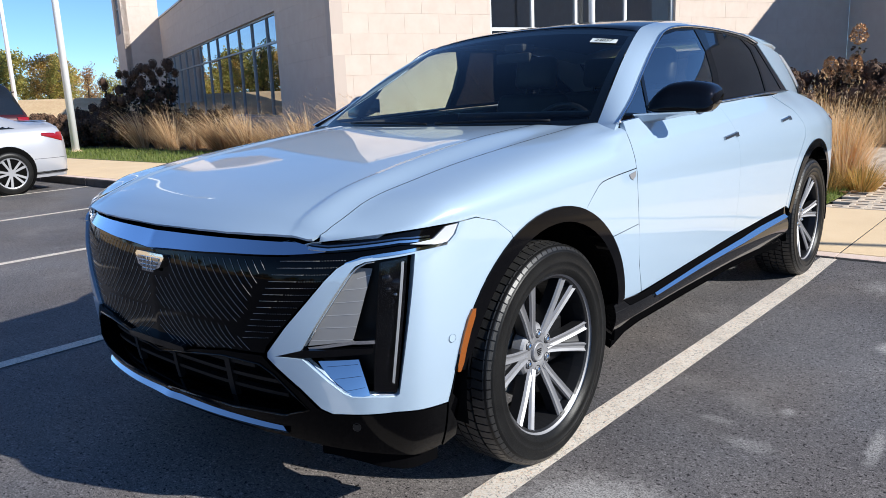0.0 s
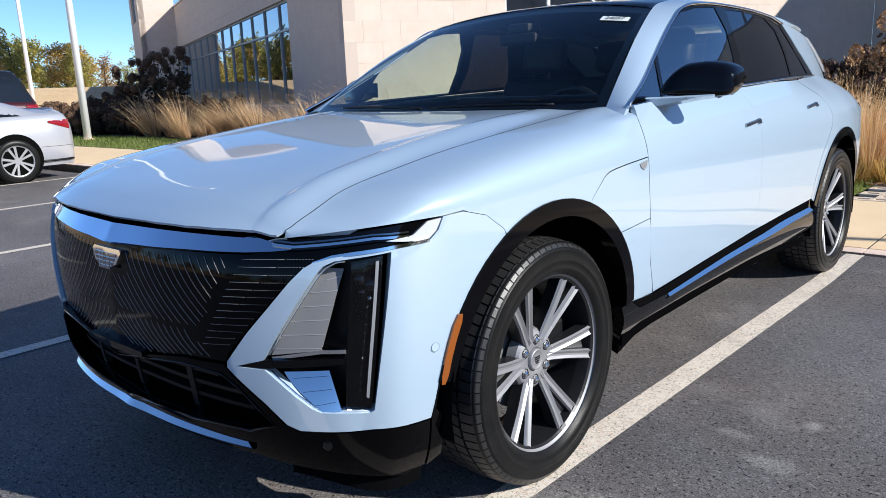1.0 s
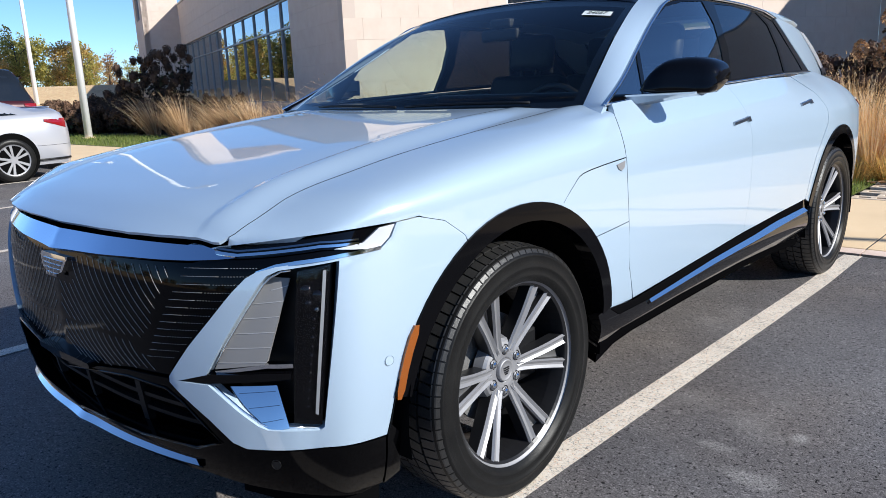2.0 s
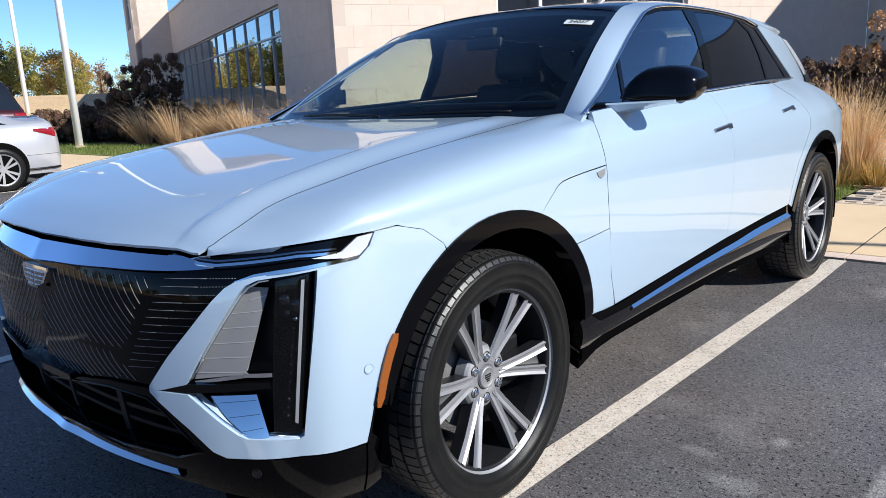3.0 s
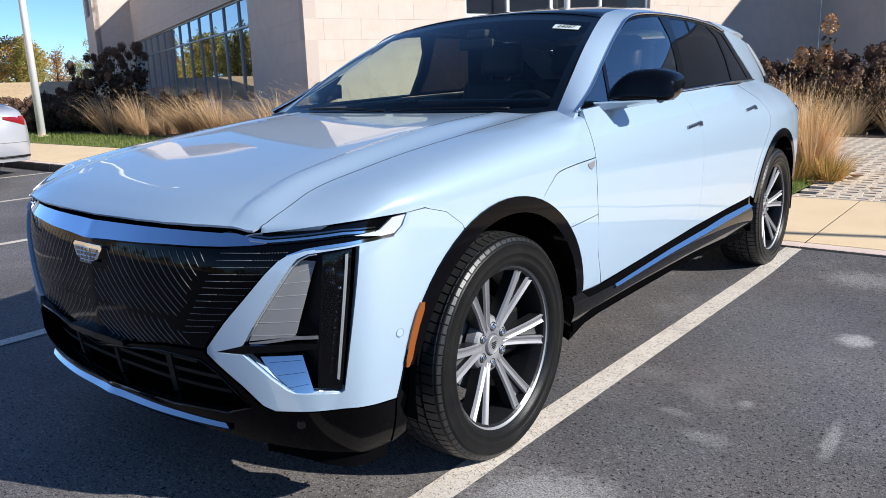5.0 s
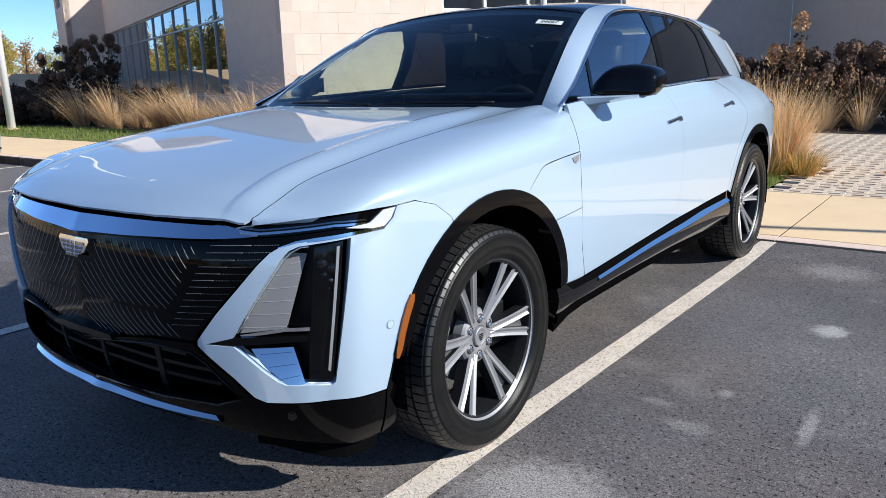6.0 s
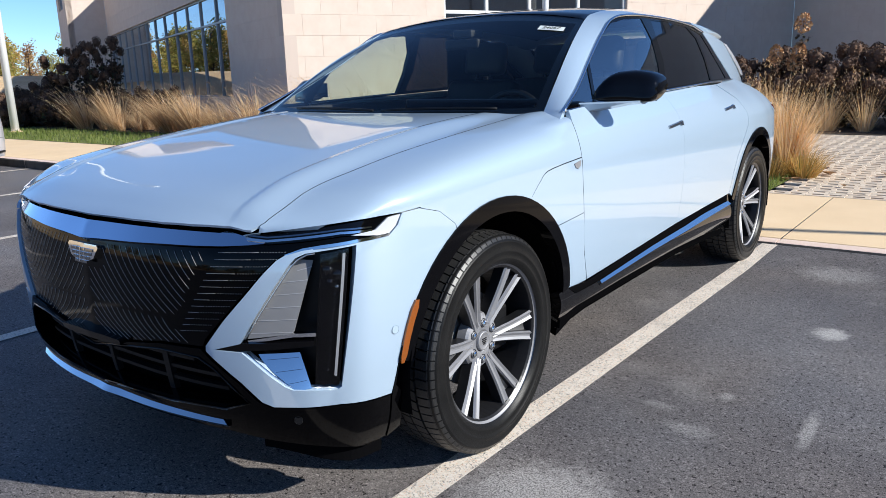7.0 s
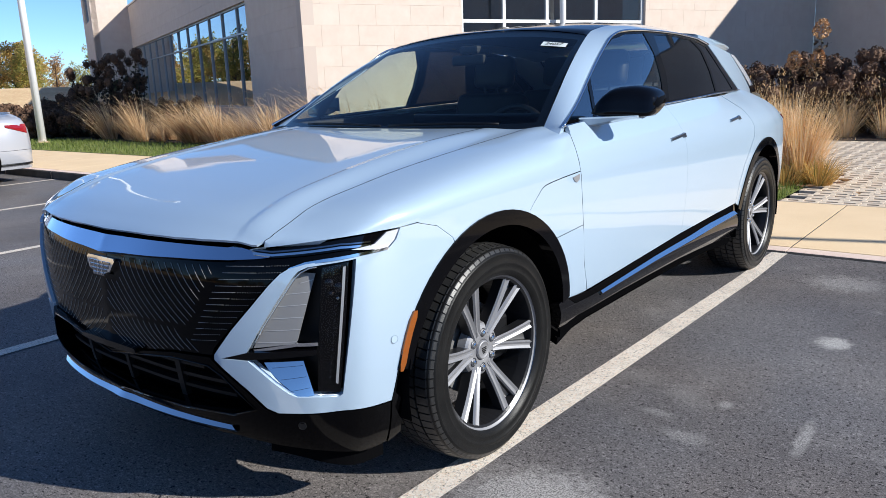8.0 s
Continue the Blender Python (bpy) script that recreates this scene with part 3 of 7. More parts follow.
def window(wall, x0, x1, z0, z1, uprights, levels, mat, w=.06, deep=-.14):
    """A framed window in a wall's opening."""
    win = new("window")
    win.parent = wall
    win["label"] = "tall window in a metal frame"
    for x in [x0 + w / 2] + list(uprights) + [x1 - w / 2]:
        v, f = block(x - w / 2, x + w / 2, deep - .06, deep + .05, z0, z1)
        put("mullion", mesh_of("mullion", v, f), mat, win)
    for z in [z0 + w / 2] + list(levels) + [z1 - w / 2]:
        v, f = block(x0, x1, deep - .055, deep + .045, z - w / 2, z + w / 2)
        put("transom", mesh_of("transom", v, f), mat, win)
    cols = [x0] + list(uprights) + [x1]
    rows = [z0] + list(levels) + [z1]
    for a, b in zip(cols, cols[1:]):
        for c, d in zip(rows, rows[1:]):
            j = [random.uniform(-.004, .004) for _ in range(4)]
            v = [(a, deep + j[0], c), (b, deep + j[1], c), (b, deep + j[2], d), (a, deep + j[3], d)]
            put("pane", mesh_of("pane", v, [(0, 1, 2, 3)]), PANE, win)
    # near-black sheet behind the panes, standing for the unlit room's shade
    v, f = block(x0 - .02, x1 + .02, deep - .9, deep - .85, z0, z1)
    put("room", mesh_of("room", v, f), ROOM_SHADE, win)
    return win


H_MAIN, H_WING, H_FAR, H_SHADE_BLOCK = 5.8, 6.9, 12.4, 10.45
wa = masonry("wall_shaded", CORNER, ALONG_A, OUT_A, 26.9, H_MAIN, [(4.53, 26.7, .80, 3.72)], single=290)
window(wa, 4.53, 26.7, .80, 3.72, [4.53 + 1.38 + 1.811 * k for k in range(12)], [2.92], FRAME_GREY, .055)
wb = masonry("wall_sunlit", CORNER, ALONG_B, OUT_B, 18.4, H_MAIN, [(4.255, 10.53, .85, 4.87)], single=290)
window(wb, 4.255, 10.53, .85, 4.87, [5.61, 7.015, 8.74], [2.825, 4.07], FRAME_WHITE, .085)
WING = 19.5
ww = masonry("wall_wing", CORNER + ALONG_B * 18.4, OUT_B, OUT_A, WING, H_WING)
# Unseen tall block past the wing, added to shade the right-hand shrubs.
wk = masonry("wall_block", CORNER + ALONG_B * 18.4 + OUT_B * WING, OUT_B, OUT_A, 24.0, H_SHADE_BLOCK)
far = CORNER + ALONG_A * 26.9
wf = masonry("wall_far", far + OUT_A * 1.84, ALONG_B, OUT_B, 1.84, H_FAR)
wg = masonry("wall_far_side", far + OUT_A * 1.84, ALONG_A, OUT_A, 4.5, H_FAR, [(1.2, 3.4, 1.0, 3.2), (1.2, 3.4, 5.2, 7.5)])
for z in (1.0, 5.2):
    window(wg, 1.2, 3.4, z, z + 2.2, [2.3], [z + 1.4], FRAME_GREY)
for name, base, a, b, la, lb, h in (("roof_main", CORNER, ALONG_A, ALONG_B, 26.9, 18.5, H_MAIN), ("roof_wing", CORNER + ALONG_B * 18.4, OUT_B, ALONG_B, WING, 8.0, H_WING), ("roof_block", CORNER + ALONG_B * 18.4 + OUT_B * WING, OUT_B, ALONG_B, 24.0, 8.0, H_SHADE_BLOCK), ("roof_far", far + OUT_A * 1.84, ALONG_A, ALONG_B, 4.5, 6.0, H_FAR)):
    bm = bmesh.new()
    box(bm, -.06, la, .30, lb, h - .25, h - .02)
    m = Matrix((a, b, Vector((0, 0, 1)))).transposed().to_4x4()
    tagged(part(name, bm, MORTAR, building, at=Matrix.Translation(base) @ m))
    bm = bmesh.new()
    box(bm, -.05, la + .02, -.05, .34, h, h + .09, .01)
    part("coping", bm, FRAME_GREY, building, at=Matrix.Translation(base) @ m)
bm = bmesh.new()
box(bm, -.04, .34, 0, 18.5, H_MAIN, H_MAIN + .09, .01)
part("coping", bm, FRAME_GREY, building, at=Matrix.Translation(CORNER) @ Matrix((ALONG_A, ALONG_B, Vector((0, 0, 1)))).transposed().to_4x4())
masonry("wall_block_side", CORNER + ALONG_B * 18.4 + OUT_B * WING, ALONG_B, -OUT_B, 8.0, H_SHADE_BLOCK)
masonry("wall_block_end", CORNER + ALONG_B * 18.4 + OUT_B * (WING + 24.0), ALONG_B, OUT_B, 8.0, H_SHADE_BLOCK)
bm = bmesh.new()
cyl(bm, (7.38, .12, 0), (7.38, .12, H_MAIN), .085, seg=20)
part("downpipe", bm, FRAME_WHITE, wb, "white downpipe", smooth=True)

# ---- the white car: its surfaces ----
# s runs along the plan from the middle of the nose round the corner to the tail; z is height. Front axle at y = 0.
PLAN = [(0, -.890), (.30, -.872), (.55, -.826), (.72, -.768), (.835, -.705), (.91, -.625), (.95, -.50), (.970, -.34), (.982, -.10), (.988, .25),
        (.988, .62), (.980, 1.2), (.976, 1.9), (.980, 2.5), (.986, 3.0), (.970, 3.4), (.92, 3.75), (.84, 3.95), (.62, 4.06), (.3, 4.10), (0, 4.11)]
_p = np.array(PLAN)
_s = np.r_[0, np.cumsum(np.hypot(*np.diff(_p, axis=0).T))]
PLAN_X, PLAN_Y, S_END = curve_fn(_s, _p[:, 0]), curve_fn(_s, _p[:, 1]), _s[-1]
_fine = np.linspace(0, S_END, 3000)
_fine_y = PLAN_Y(_fine)
SIDE_IN = curve_fn([.15, .25, .35, .45, .6, .75, .88, .96, 1.02, 1.08, 1.14, 1.2], [.13, .075, .04, .02, .004, 0, .004, .011, .027, .058, .100, .150])
FRONT_IN = curve_fn([.12, .22, .30, .42, .55, .68, .78, .84, .88, .93, 1.1], [.15, .07, .032, .010, 0, .002, .012, .03, .055, .11, .3])
TOP = curve_fn([-.89, -.85, -.78, -.6, -.3, 0, .3, .6], [.845, .884, .922, .972, 1.029, 1.070, 1.103, 1.126])
SHOULDER = curve_fn([0, .35, .54, .66, .73, .84, .96, 1.07, 1.15, 1.3, 1.6, 2.1, 2.6], [.78, .785, .80, .860, .870, .885, .898, .906, .9075, .909, .912, .925, .94])
AXLE_F, AXLE_R, HUB_Z = 0.0, 3.094, 0.378
OVER = 0.25


def s_at(y):
    return np.interp(y, _fine_y, _fine)


S_CORNER = float(s_at(-.55))


def belt(s, z):
    """The lower body: nose, corner, flank and tail."""
    s = np.asarray(s, float)
    a = np.clip(np.abs(s), 0, S_END)
    h = 1e-3
    lo, hi = np.clip(a - h, 0, S_END), np.clip(a + h, 0, S_END)
    tx, ty = PLAN_X(hi) - PLAN_X(lo), PLAN_Y(hi) - PLAN_Y(lo)
    tx, ty = np.where(a < h, 1.0, tx), np.where(a < h, 0.0, ty)
    n = np.hypot(tx, ty)
    w = soft(S_CORNER - .45, S_CORNER + .15, a)
    y = PLAN_Y(a)
    inset = w * SIDE_IN(z) * (1 + np.where(np.asarray(z) > .98, .6, 0) * soft(2.3, 3.2, y)) + (1 - w) * FRONT_IN(z)
    x = PLAN_X(a) - ty / n * inset * np.minimum(1, a / .10)
    return np.where(s < 0, -x, x), y + tx / n * inset, np.asarray(z, float) + .014 * np.clip(1 - a / 1.05, 0, 1)


_ks = np.linspace(0, 2.7, 400)
_kx, _ky, _kz = belt(_ks, SHOULDER(_ks))


def shoulder_x(y):
    return np.interp(y, _ky, _kx)


def shoulder_z(y):
    return np.interp(y, _ky, _kz)


def hood_z(x, y, q=None, rise=.009):
    """Bonnet and wing tops, with the long fold on the bonnet."""
    y = np.clip(y, -.889, .62)
    q = np.clip(np.abs(x) / shoulder_x(y), 0, 1) if q is None else q
    z = HOOD_FOOT(y) + (TOP(y) - HOOD_FOOT(y)) * (1 - q**9) ** (1 / 3)
    front = 1 - soft(-.66, -.46, y)
    z = z + (TOP(y) - FALL(y) * (np.abs(x) / .69) ** 3.2 - z) * front
    z = z + rise * soft(.30, .60, y) * soft(.72, .80, np.abs(x))
    fold = CREASE(y)
    a = np.abs(x)
    ridge = .0062 * soft(fold - .022, fold + .007, a) * (1 - soft(fold + .010, fold + .15, a))
    z = z - BRIM(y) * soft(fold + .015, np.maximum(fold + .12, .70), a)
    return z + (.009 * (1 - soft(fold - .16, fold + .16, a)) + ridge) * soft(-.84, -.6, y) * (1 - .6 * soft(.1, .6, y)) - .002


HOOD_FOOT = curve_fn([-.9, -.82, -.76, -.68, -.5, -.2, .2, .62], [.79, .815, .850, .884, .908, .913, .922, .932])
FALL = curve_fn([-.9, -.80, -.757, -.722, -.668, -.576, -.46], [.058, .058, .054, .041, .027, .012, .006])
CREASE = curve_fn([-.9, -.77, -.70, -.61, -.40, -.11, .17, .45], [.61, .602, .585, .577, .570, .560, .558, .575])
BRIM = curve_fn([-.9, -.76, -.62, -.45, -.2, 0, .3, .45, .56, .63], [0, .002, .010, .012, .010, .010, .009, .006, .002, 0])


def bonnet(x, y):
    return x, y, hood_z(x, y)


SEAM = curve_fn([-.757, -.722, -.668, -.576, -.389, -.093, .15, .38, .564], [.672, .690, .692, .690, .701, .712, .724, .734, .742])


def flank(s, w, rise=.009):
    """The flank carried on over the wing's shoulder: w is height up to the shoulder, then the way over it."""
    s, w = np.asarray(s, float), np.asarray(w, float)
    a = np.clip(np.abs(s), 0, S_END)
    zl = SHOULDER(a)
    bx, by, bz = belt(s, np.minimum(w, zl))
    phi = np.clip((w - zl) / OVER, 0, math.pi / 2)
    over = w > zl
    kx, ky, kz = belt(a, zl)
    x = np.where(over, kx * np.cos(phi) ** (2 / 9), np.abs(bx))
    seam = np.minimum(SEAM(ky), kx - .004)
    r = np.clip((x - seam) / (kx - seam), 0, 1)
    z = np.where(over, hood_z(x, ky, np.cos(phi) ** (2 / 9), rise) - (hood_z(kx, ky, 1.0, rise) - kz) * r * r, bz)
    meet = soft(1.98, 2.17, a) * (1 - soft(1.10, 1.16, z)) * soft(.85, .91, x) * over
    x = x + (np.abs(belt(a, z)[0]) - x) * meet
    return np.where(s < 0, -x, x), np.where(over, ky, by), z


def over_at(x, y):
    """s and w of a place on the wing's top."""
    q = np.clip(x / shoulder_x(y), 0, 1)
    s = float(np.interp(y, _ky, _ks))
    return s, float(SHOULDER(s) + OVER * math.acos(q**4.5))


def height_on_wing(s, z):
    """The w at which the wing over s reaches the height z."""
    w = np.linspace(.9, SHOULDER(s) + OVER * 1.5, 400)
    return float(np.interp(z, flank(np.full(400, float(s)), w)[2], w))


GLASS_X = curve_fn([.3, .6, 1.2, 1.8, 2.4, 3.0, 3.5, 4.0], [.885, .885, .885, .88, .86, .805, .735, .64])


def greenhouse(y, z):
    return GLASS_X(y) - (.54 - .22 * soft(.9, 1.7, y)) * (z - 1.13) + .006 * np.sin(np.clip((z - 1.13) / .38, 0, 1) * math.pi), y, z


def mirrored_pair(name, outline, surface, mat, parent, label="", **kw):
    """A sheet on each side of the car."""
    a = sheet(name, outline, surface, mat, parent, label, **kw)
    b = sheet(name, outline, surface, mat, parent, label, mirror=True, **kw)
    return a, b


def arc(cy, r, a0, a1, n=24):
    """Points round a wheel, degrees from straight ahead over the top to the back."""
    return [(cy - r * math.cos(radians(a)), HUB_Z + .007 + r * math.sin(radians(a))) for a in np.linspace(a0, a1, n)]


S_F, S_R = float(s_at(AXLE_F)), float(s_at(AXLE_R))
R_OUT, R_IN = .497, .447
car = thing("car", "white crossover car with black trim, parked on dark asphalt", "car")

# bonnet
SHUT = [(.672, -.757), (.690, -.722), (.692, -.668), (.690, -.576), (.701, -.389), (.712, -.093), (.724, .15), (.734, .38), (.742, .564)]
NOSE = [(0, -.8476), (.088, -.8455), (.242, -.8407), (.374, -.8296), (.482, -.8085), (.575, -.781), (.6026, -.773), (.655, -.764)]
_q = np.linspace(0, 8, 49)
SHUT_FINE = [(float(np.interp(k, range(9), [p[0] for p in SHUT])), float(np.interp(k, range(9), [p[1] for p in SHUT]))) for k in _q]
half = NOSE + SHUT + [(.70, .538), (.60, .505), (.45, .478), (.25, .460), (0, .455)]
outline = half + [(-x, y) for x, y in half[::-1][1:-1]]
hood = sheet("hood", outline, bonnet, PAINT, car, "white sculpted bonnet", step=.013, thick=.008, gap=.002)

for sgn in (1, -1):
    v, f = tube([(sgn * x, y, float(hood_z(np.array(x), np.array(y))) - .0002) for x, y in SHUT_FINE[4:]], .0011, 6)
    put("bonnet_gap", mesh_of("bonnet_gap", v, f, True), DARK, car, "dark gap beside the bonnet")

# wings
wing = [(.672, .866), (.731, .874), (.839, .887), (.956, .899), (1.071, .905), (1.150, .907), (1.216, .909), (1.298, .887), (1.365, .840)]
wing += arc(S_F, R_OUT, 62, 168, 26)
wing += [(2.083, .453), (2.262, .447), (2.213, .57), (2.193, .736), (2.186, .835), (2.187, .936), (2.186, .985)]
wing += [(s, height_on_wing(s, z)) for s, z in ((2.187, 1.02), (2.192, 1.05), (2.199, 1.08), (2.209, 1.105), (2.227, 1.124))] + [over_at(.84, .622), over_at(.79, .602)] + [over_at(x, y) for x, y in SHUT_FINE[::-1]]
sheet("fender", wing, flank, PAINT, car, "white front wing", step=.026, thick=.015, gap=.0005)
sheet("fender", wing, lambda s, w: flank(s, w, 0.0), PAINT, car, "white front wing", step=.026, thick=.004, gap=.0012, mirror=True)
vent = [(s, z if z < .906 else height_on_wing(s, z)) for s, z in ((1.803, .856), (1.821, .871), (1.841, .886), (1.868, .905), (1.880, .915), (1.893, .9225), (1.914, .930), (1.956, .936), (2.04, .943), (2.183, .951))]
door_front = [(s, z if z < .906 else height_on_wing(s, z)) for s, z in ((2.262, .447), (2.213, .57), (2.193, .736), (2.1865, .835), (2.1875, .936), (2.1875, .985), (2.188, 1.02), (2.193, 1.05), (2.2, 1.08), (2.21, 1.105))]
for sgn in (1, -1):
    v, f = tube([np.array(flank(sgn * s, z)).ravel() for s, z in door_front], .0011, 6)
    put("shut_line", mesh_of("shut_line", v, f, True), DARK, car)
    v, f = tube([np.array(flank(sgn * s, z)).ravel() for s, z in vent], [.0004, .0006, .0008, .0010, .0012, .0014, .0016, .0017, .0017, .0017], 6)
    put("shut_line", mesh_of("shut_line", v, f, True), DARK, car)
    v, f = tube([np.array(flank(sgn * s, z)).ravel() for s, z in [(1.968, .722), (2.05, .727), (2.192, .737)]], .0012, 6)
    put("shut_line", mesh_of("shut_line", v, f, True), DARK, car)

# front corner in body colour: the angular surround of the lamps
corner = [(1.102, .853), (1.131, .875), (1.149, .9055), (1.216, .9085), (1.298, .8862), (1.365, .839)]
corner += arc(S_F, R_OUT, 61.6, 11, 14)
corner += [(1.100, .376), (1.021, .379), (.923, .384), (.798, .378), (.717, .375), (.680, .388), (.623, .441), (.540, .502), (.514, .524), (.516, .540), (.588, .621),
           (.662, .696), (.728, .765), (.765, .799), (.790, .813), (.844, .828), (.899, .836), (1.006, .847)]
lamp_hole = [(.996, .838), (.899, .827), (.851, .820), (.820, .807), (.801, .788), (.749, .718), (.69, .638), (.636, .560), (.540, .531), (.637, .534), (.666, .513), (.715, .474),
             (.761, .441), (.785, .432), (.917, .432), (.929, .440)]


def flange(s, z):
    """The lamp surround: it turns outwards and stands proud of the grille towards its tip."""
    x, y, zz = belt(s, z)
    k = .070 * np.clip((.90 - np.asarray(s, float)) / .37, 0, 1) ** 1.15
    return x + .88 * k, y - .45 * k, zz + .32 * k


for mirror in (False, True):
    sheet("bumper_corner", corner, belt if mirror else flange, PAINT, car, "white angular lamp surround", step=.022, thick=.035, gap=.0004, holes=[lamp_hole], mirror=mirror)


def leaning(k, z0, base=belt):
    """The nose's surface tipped back by k about the height z0."""
    def f(s, z):
        x, y, zz = base(s, z)
        d = k * (np.asarray(z) - z0)
        return x - .35 * d, y + .9 * d, zz
    return f


# headlamp clusters, set into the corner
for mirror in (False, True):
    deep = dict(mirror=mirror, thick=0)
    base = belt if mirror else flange
    lamp = sheet("headlamp", lamp_hole, belt, SATIN_BLACK, car, "black vertical headlamp cluster", lift=-.075, step=.03, **deep)
    sheet("reflector", [(.806, .803), (.866, .801), (.806, .606), (.796, .598), (.645, .574), (.684, .640), (.738, .720)], leaning(.14, .69, base), LENS_GREY, lamp, "smoked grey reflector panel", lift=-.026, step=.03, thick=.01, mirror=mirror)
    sheet("chrome_reflector", [(.668, .528), (.800, .540), (.853, .446), (.783, .436), (.761, .446), (.716, .482)], leaning(.50, .49, base), CHROME, lamp, "bright chrome lower reflector", lift=-.030, step=.03, thick=.01, mirror=mirror)
    sheet("lamp_module", [(.893, .818), (.975, .832), (.923, .440), (.853, .446)], belt, GLOSS_BLACK, lamp, "glossy black lamp module", lift=-.012, step=.03, thick=.03, mirror=mirror)
    sheet("light_guide", [(.955, .818), (.963, .819), (.917, .470), (.910, .474)], belt, GUIDE, lamp, "pale light guide strip", lift=-.006, step=.03, thick=.012, mirror=mirror)
    sheet("lamp_shelf", [(.545, .530), (.638, .559), (.80, .577), (.862, .580), (.862, .566), (.638, .537)], base, GLOSS_BLACK, lamp, "black dividing blade", lift=-.004, step=.03, thick=.05, mirror=mirror)
    sheet("lamp_lip", [(.655, .567), (.80, .597), (.868, .600), (.868, .590), (.80, .587), (.66, .560)], base, CHROME, lamp, "chrome lip", lift=-.012, step=.03, thick=.02, mirror=mirror)
    for k in range(6):
        z = .785 - k * .036
        s0, s1 = .785 - k * .0235 - .035 * (k > 0) + .03, .862 - k * .0115
        sheet("reflector_rib", [(s0, z - .012), (s1, z), (s1, z - .0016), (s0, z - .0136)], leaning(.14, .69, base), RIB, lamp, lift=-.0250, step=.04, thick=.002, mirror=mirror)
    for k in range(3):
        z = .522 - k * .030
        s0, s1 = .70 + k * .034, .80 + k * .016
        sheet("reflector_rib", [(s0, z - .006), (s1, z + .006), (s1, z + .0045), (s0, z - .0075)], leaning(.50, .49, base), DARK_CHROME, lamp, lift=-.0285, step=.04, thick=.002, mirror=mirror)
    sgn = -1 if mirror else 1
    for q, z, r, mat in [(.908, .772, .015, LENS_DARK), (.934, .758, .017, LENS_DARK), (.912, .742, .009, LENS_DARK), (.930, .728, .007, DARK_CHROME)] + [(.9225 - .0032 * j, .706 - .0215 * j, .0042 if j % 2 else .0052, LENS_DARK) for j in range(11)]:
        c = np.array(belt(q, z)).ravel()
        v, f = lathe([(.004, .001), (.0034, r * .45), (.001, r * .8), (-.004, r), (-.008, r)], 14)
        m = Matrix.Translation((sgn * c[0], c[1], c[2])) @ Euler((0, 0, radians(-125 if mirror else -55))).to_matrix().to_4x4() @ Matrix.Translation((-.0125, 0, 0))
        put("lamp_lens", mesh_of("lamp_lens", v, f, True), mat, lamp, "small dark lamp lens", at=m)
    cover = sheet("lamp_cover", [(.896, .818), (.971, .830), (.921, .444), (.857, .450)], belt, CLEAR, lamp, "clear lamp cover", lift=-.001, step=.03, thick=0, mirror=mirror)
    cover.visible_shadow = False
    edge = [(.875, .818), (.851, .815), (.824, .802), (.805, .784), (.753, .714), (.694, .634), (.652, .572)]
    low_edge = [(.648, .530), (.672, .509), (.719, .472), (.764, .442), (.787, .4355), (.915, .4355)]
    for path in (edge, low_edge):
        v, f = tube([np.array(base(q, z)).ravel() * np.array((sgn, 1, 1)) + np.array((-sgn * .004, .010, 0)) for q, z in path], .0026, 6)
        put("chrome_outline", mesh_of("chrome_outline", v, f, True), CHROME, lamp, "thin chrome outline")
    # slim upper lamp
    upper = sheet("upper_lamp", [(.672, .864), (.731, .871), (.839, .884), (.956, .896), (1.071, .902), (1.146, .903), (1.128, .873), (1.098, .852), (1.04, .862), (.953, .864), (.843, .853), (.738, .843), (.668, .846)], belt, GLOSS_BLACK, car, "slim black upper lamp with chrome edge", lift=-.012, step=.025, thick=.02, mirror=mirror)
    sheet("lamp_tip", [(1.104, .899), (1.146, .902), (1.126, .873), (1.098, .853), (1.03, .859), (.985, .864), (1.06, .871)], belt, LED, upper, "bright silver tip", lift=-.004, step=.02, thick=.012, mirror=mirror)
    for a, b in ((.002, .008), (.012, .016)):
        low = [(.672, .848), (.738, .845), (.843, .856), (.953, .867), (1.05, .866)]
        sheet("chrome_edge", [(s, z + a) for s, z in low] + [(s, z + b) for s, z in low[::-1]], belt, CHROME if a < .01 else DARK_CHROME, upper, "", lift=-.004, step=.02, thick=.01, mirror=mirror)
    trim = [(.795, .812), (.846, .829), (.90, .837), (1.006, .848), (1.10, .853)]
    sheet("chrome_trim", [(s, z - .003) for s, z in trim] + [(s, z + .005) for s, z in trim[::-1]], belt, CHROME, car, "thin chrome line under the lamp", lift=.003, step=.02, thick=.01, mirror=mirror)
    # round sensor and amber side marker
    sgn = -1 if mirror else 1
    for s, z, r, mat in ((1.104, .577, .011, PAINT), (.792, .335, .011, SATIN_BLACK)):
        c, d = np.array(belt(sgn * s, z)).ravel(), np.array(belt(sgn * (s + .01), z)).ravel()
        t = Vector(d - c).normalized()
        nrm = Vector((t.y, -t.x, 0)) * sgn
        bm = bmesh.new()
        cyl(bm, Vector(c) - nrm * .01, Vector(c) + nrm * .0015, r, seg=20)
        part("parking_sensor", bm, mat, car)
        v, f = tube([Vector(c) + nrm * .002 + (t * math.cos(a) + Vector((0, 0, 1)) * math.sin(a)) * (r + .001) for a in np.linspace(0, 2 * math.pi, 22)], .0007, 5)
        put("sensor_ring", mesh_of("sensor_ring", v, f, True), RING if mat is PAINT else SATIN_BLACK, car)
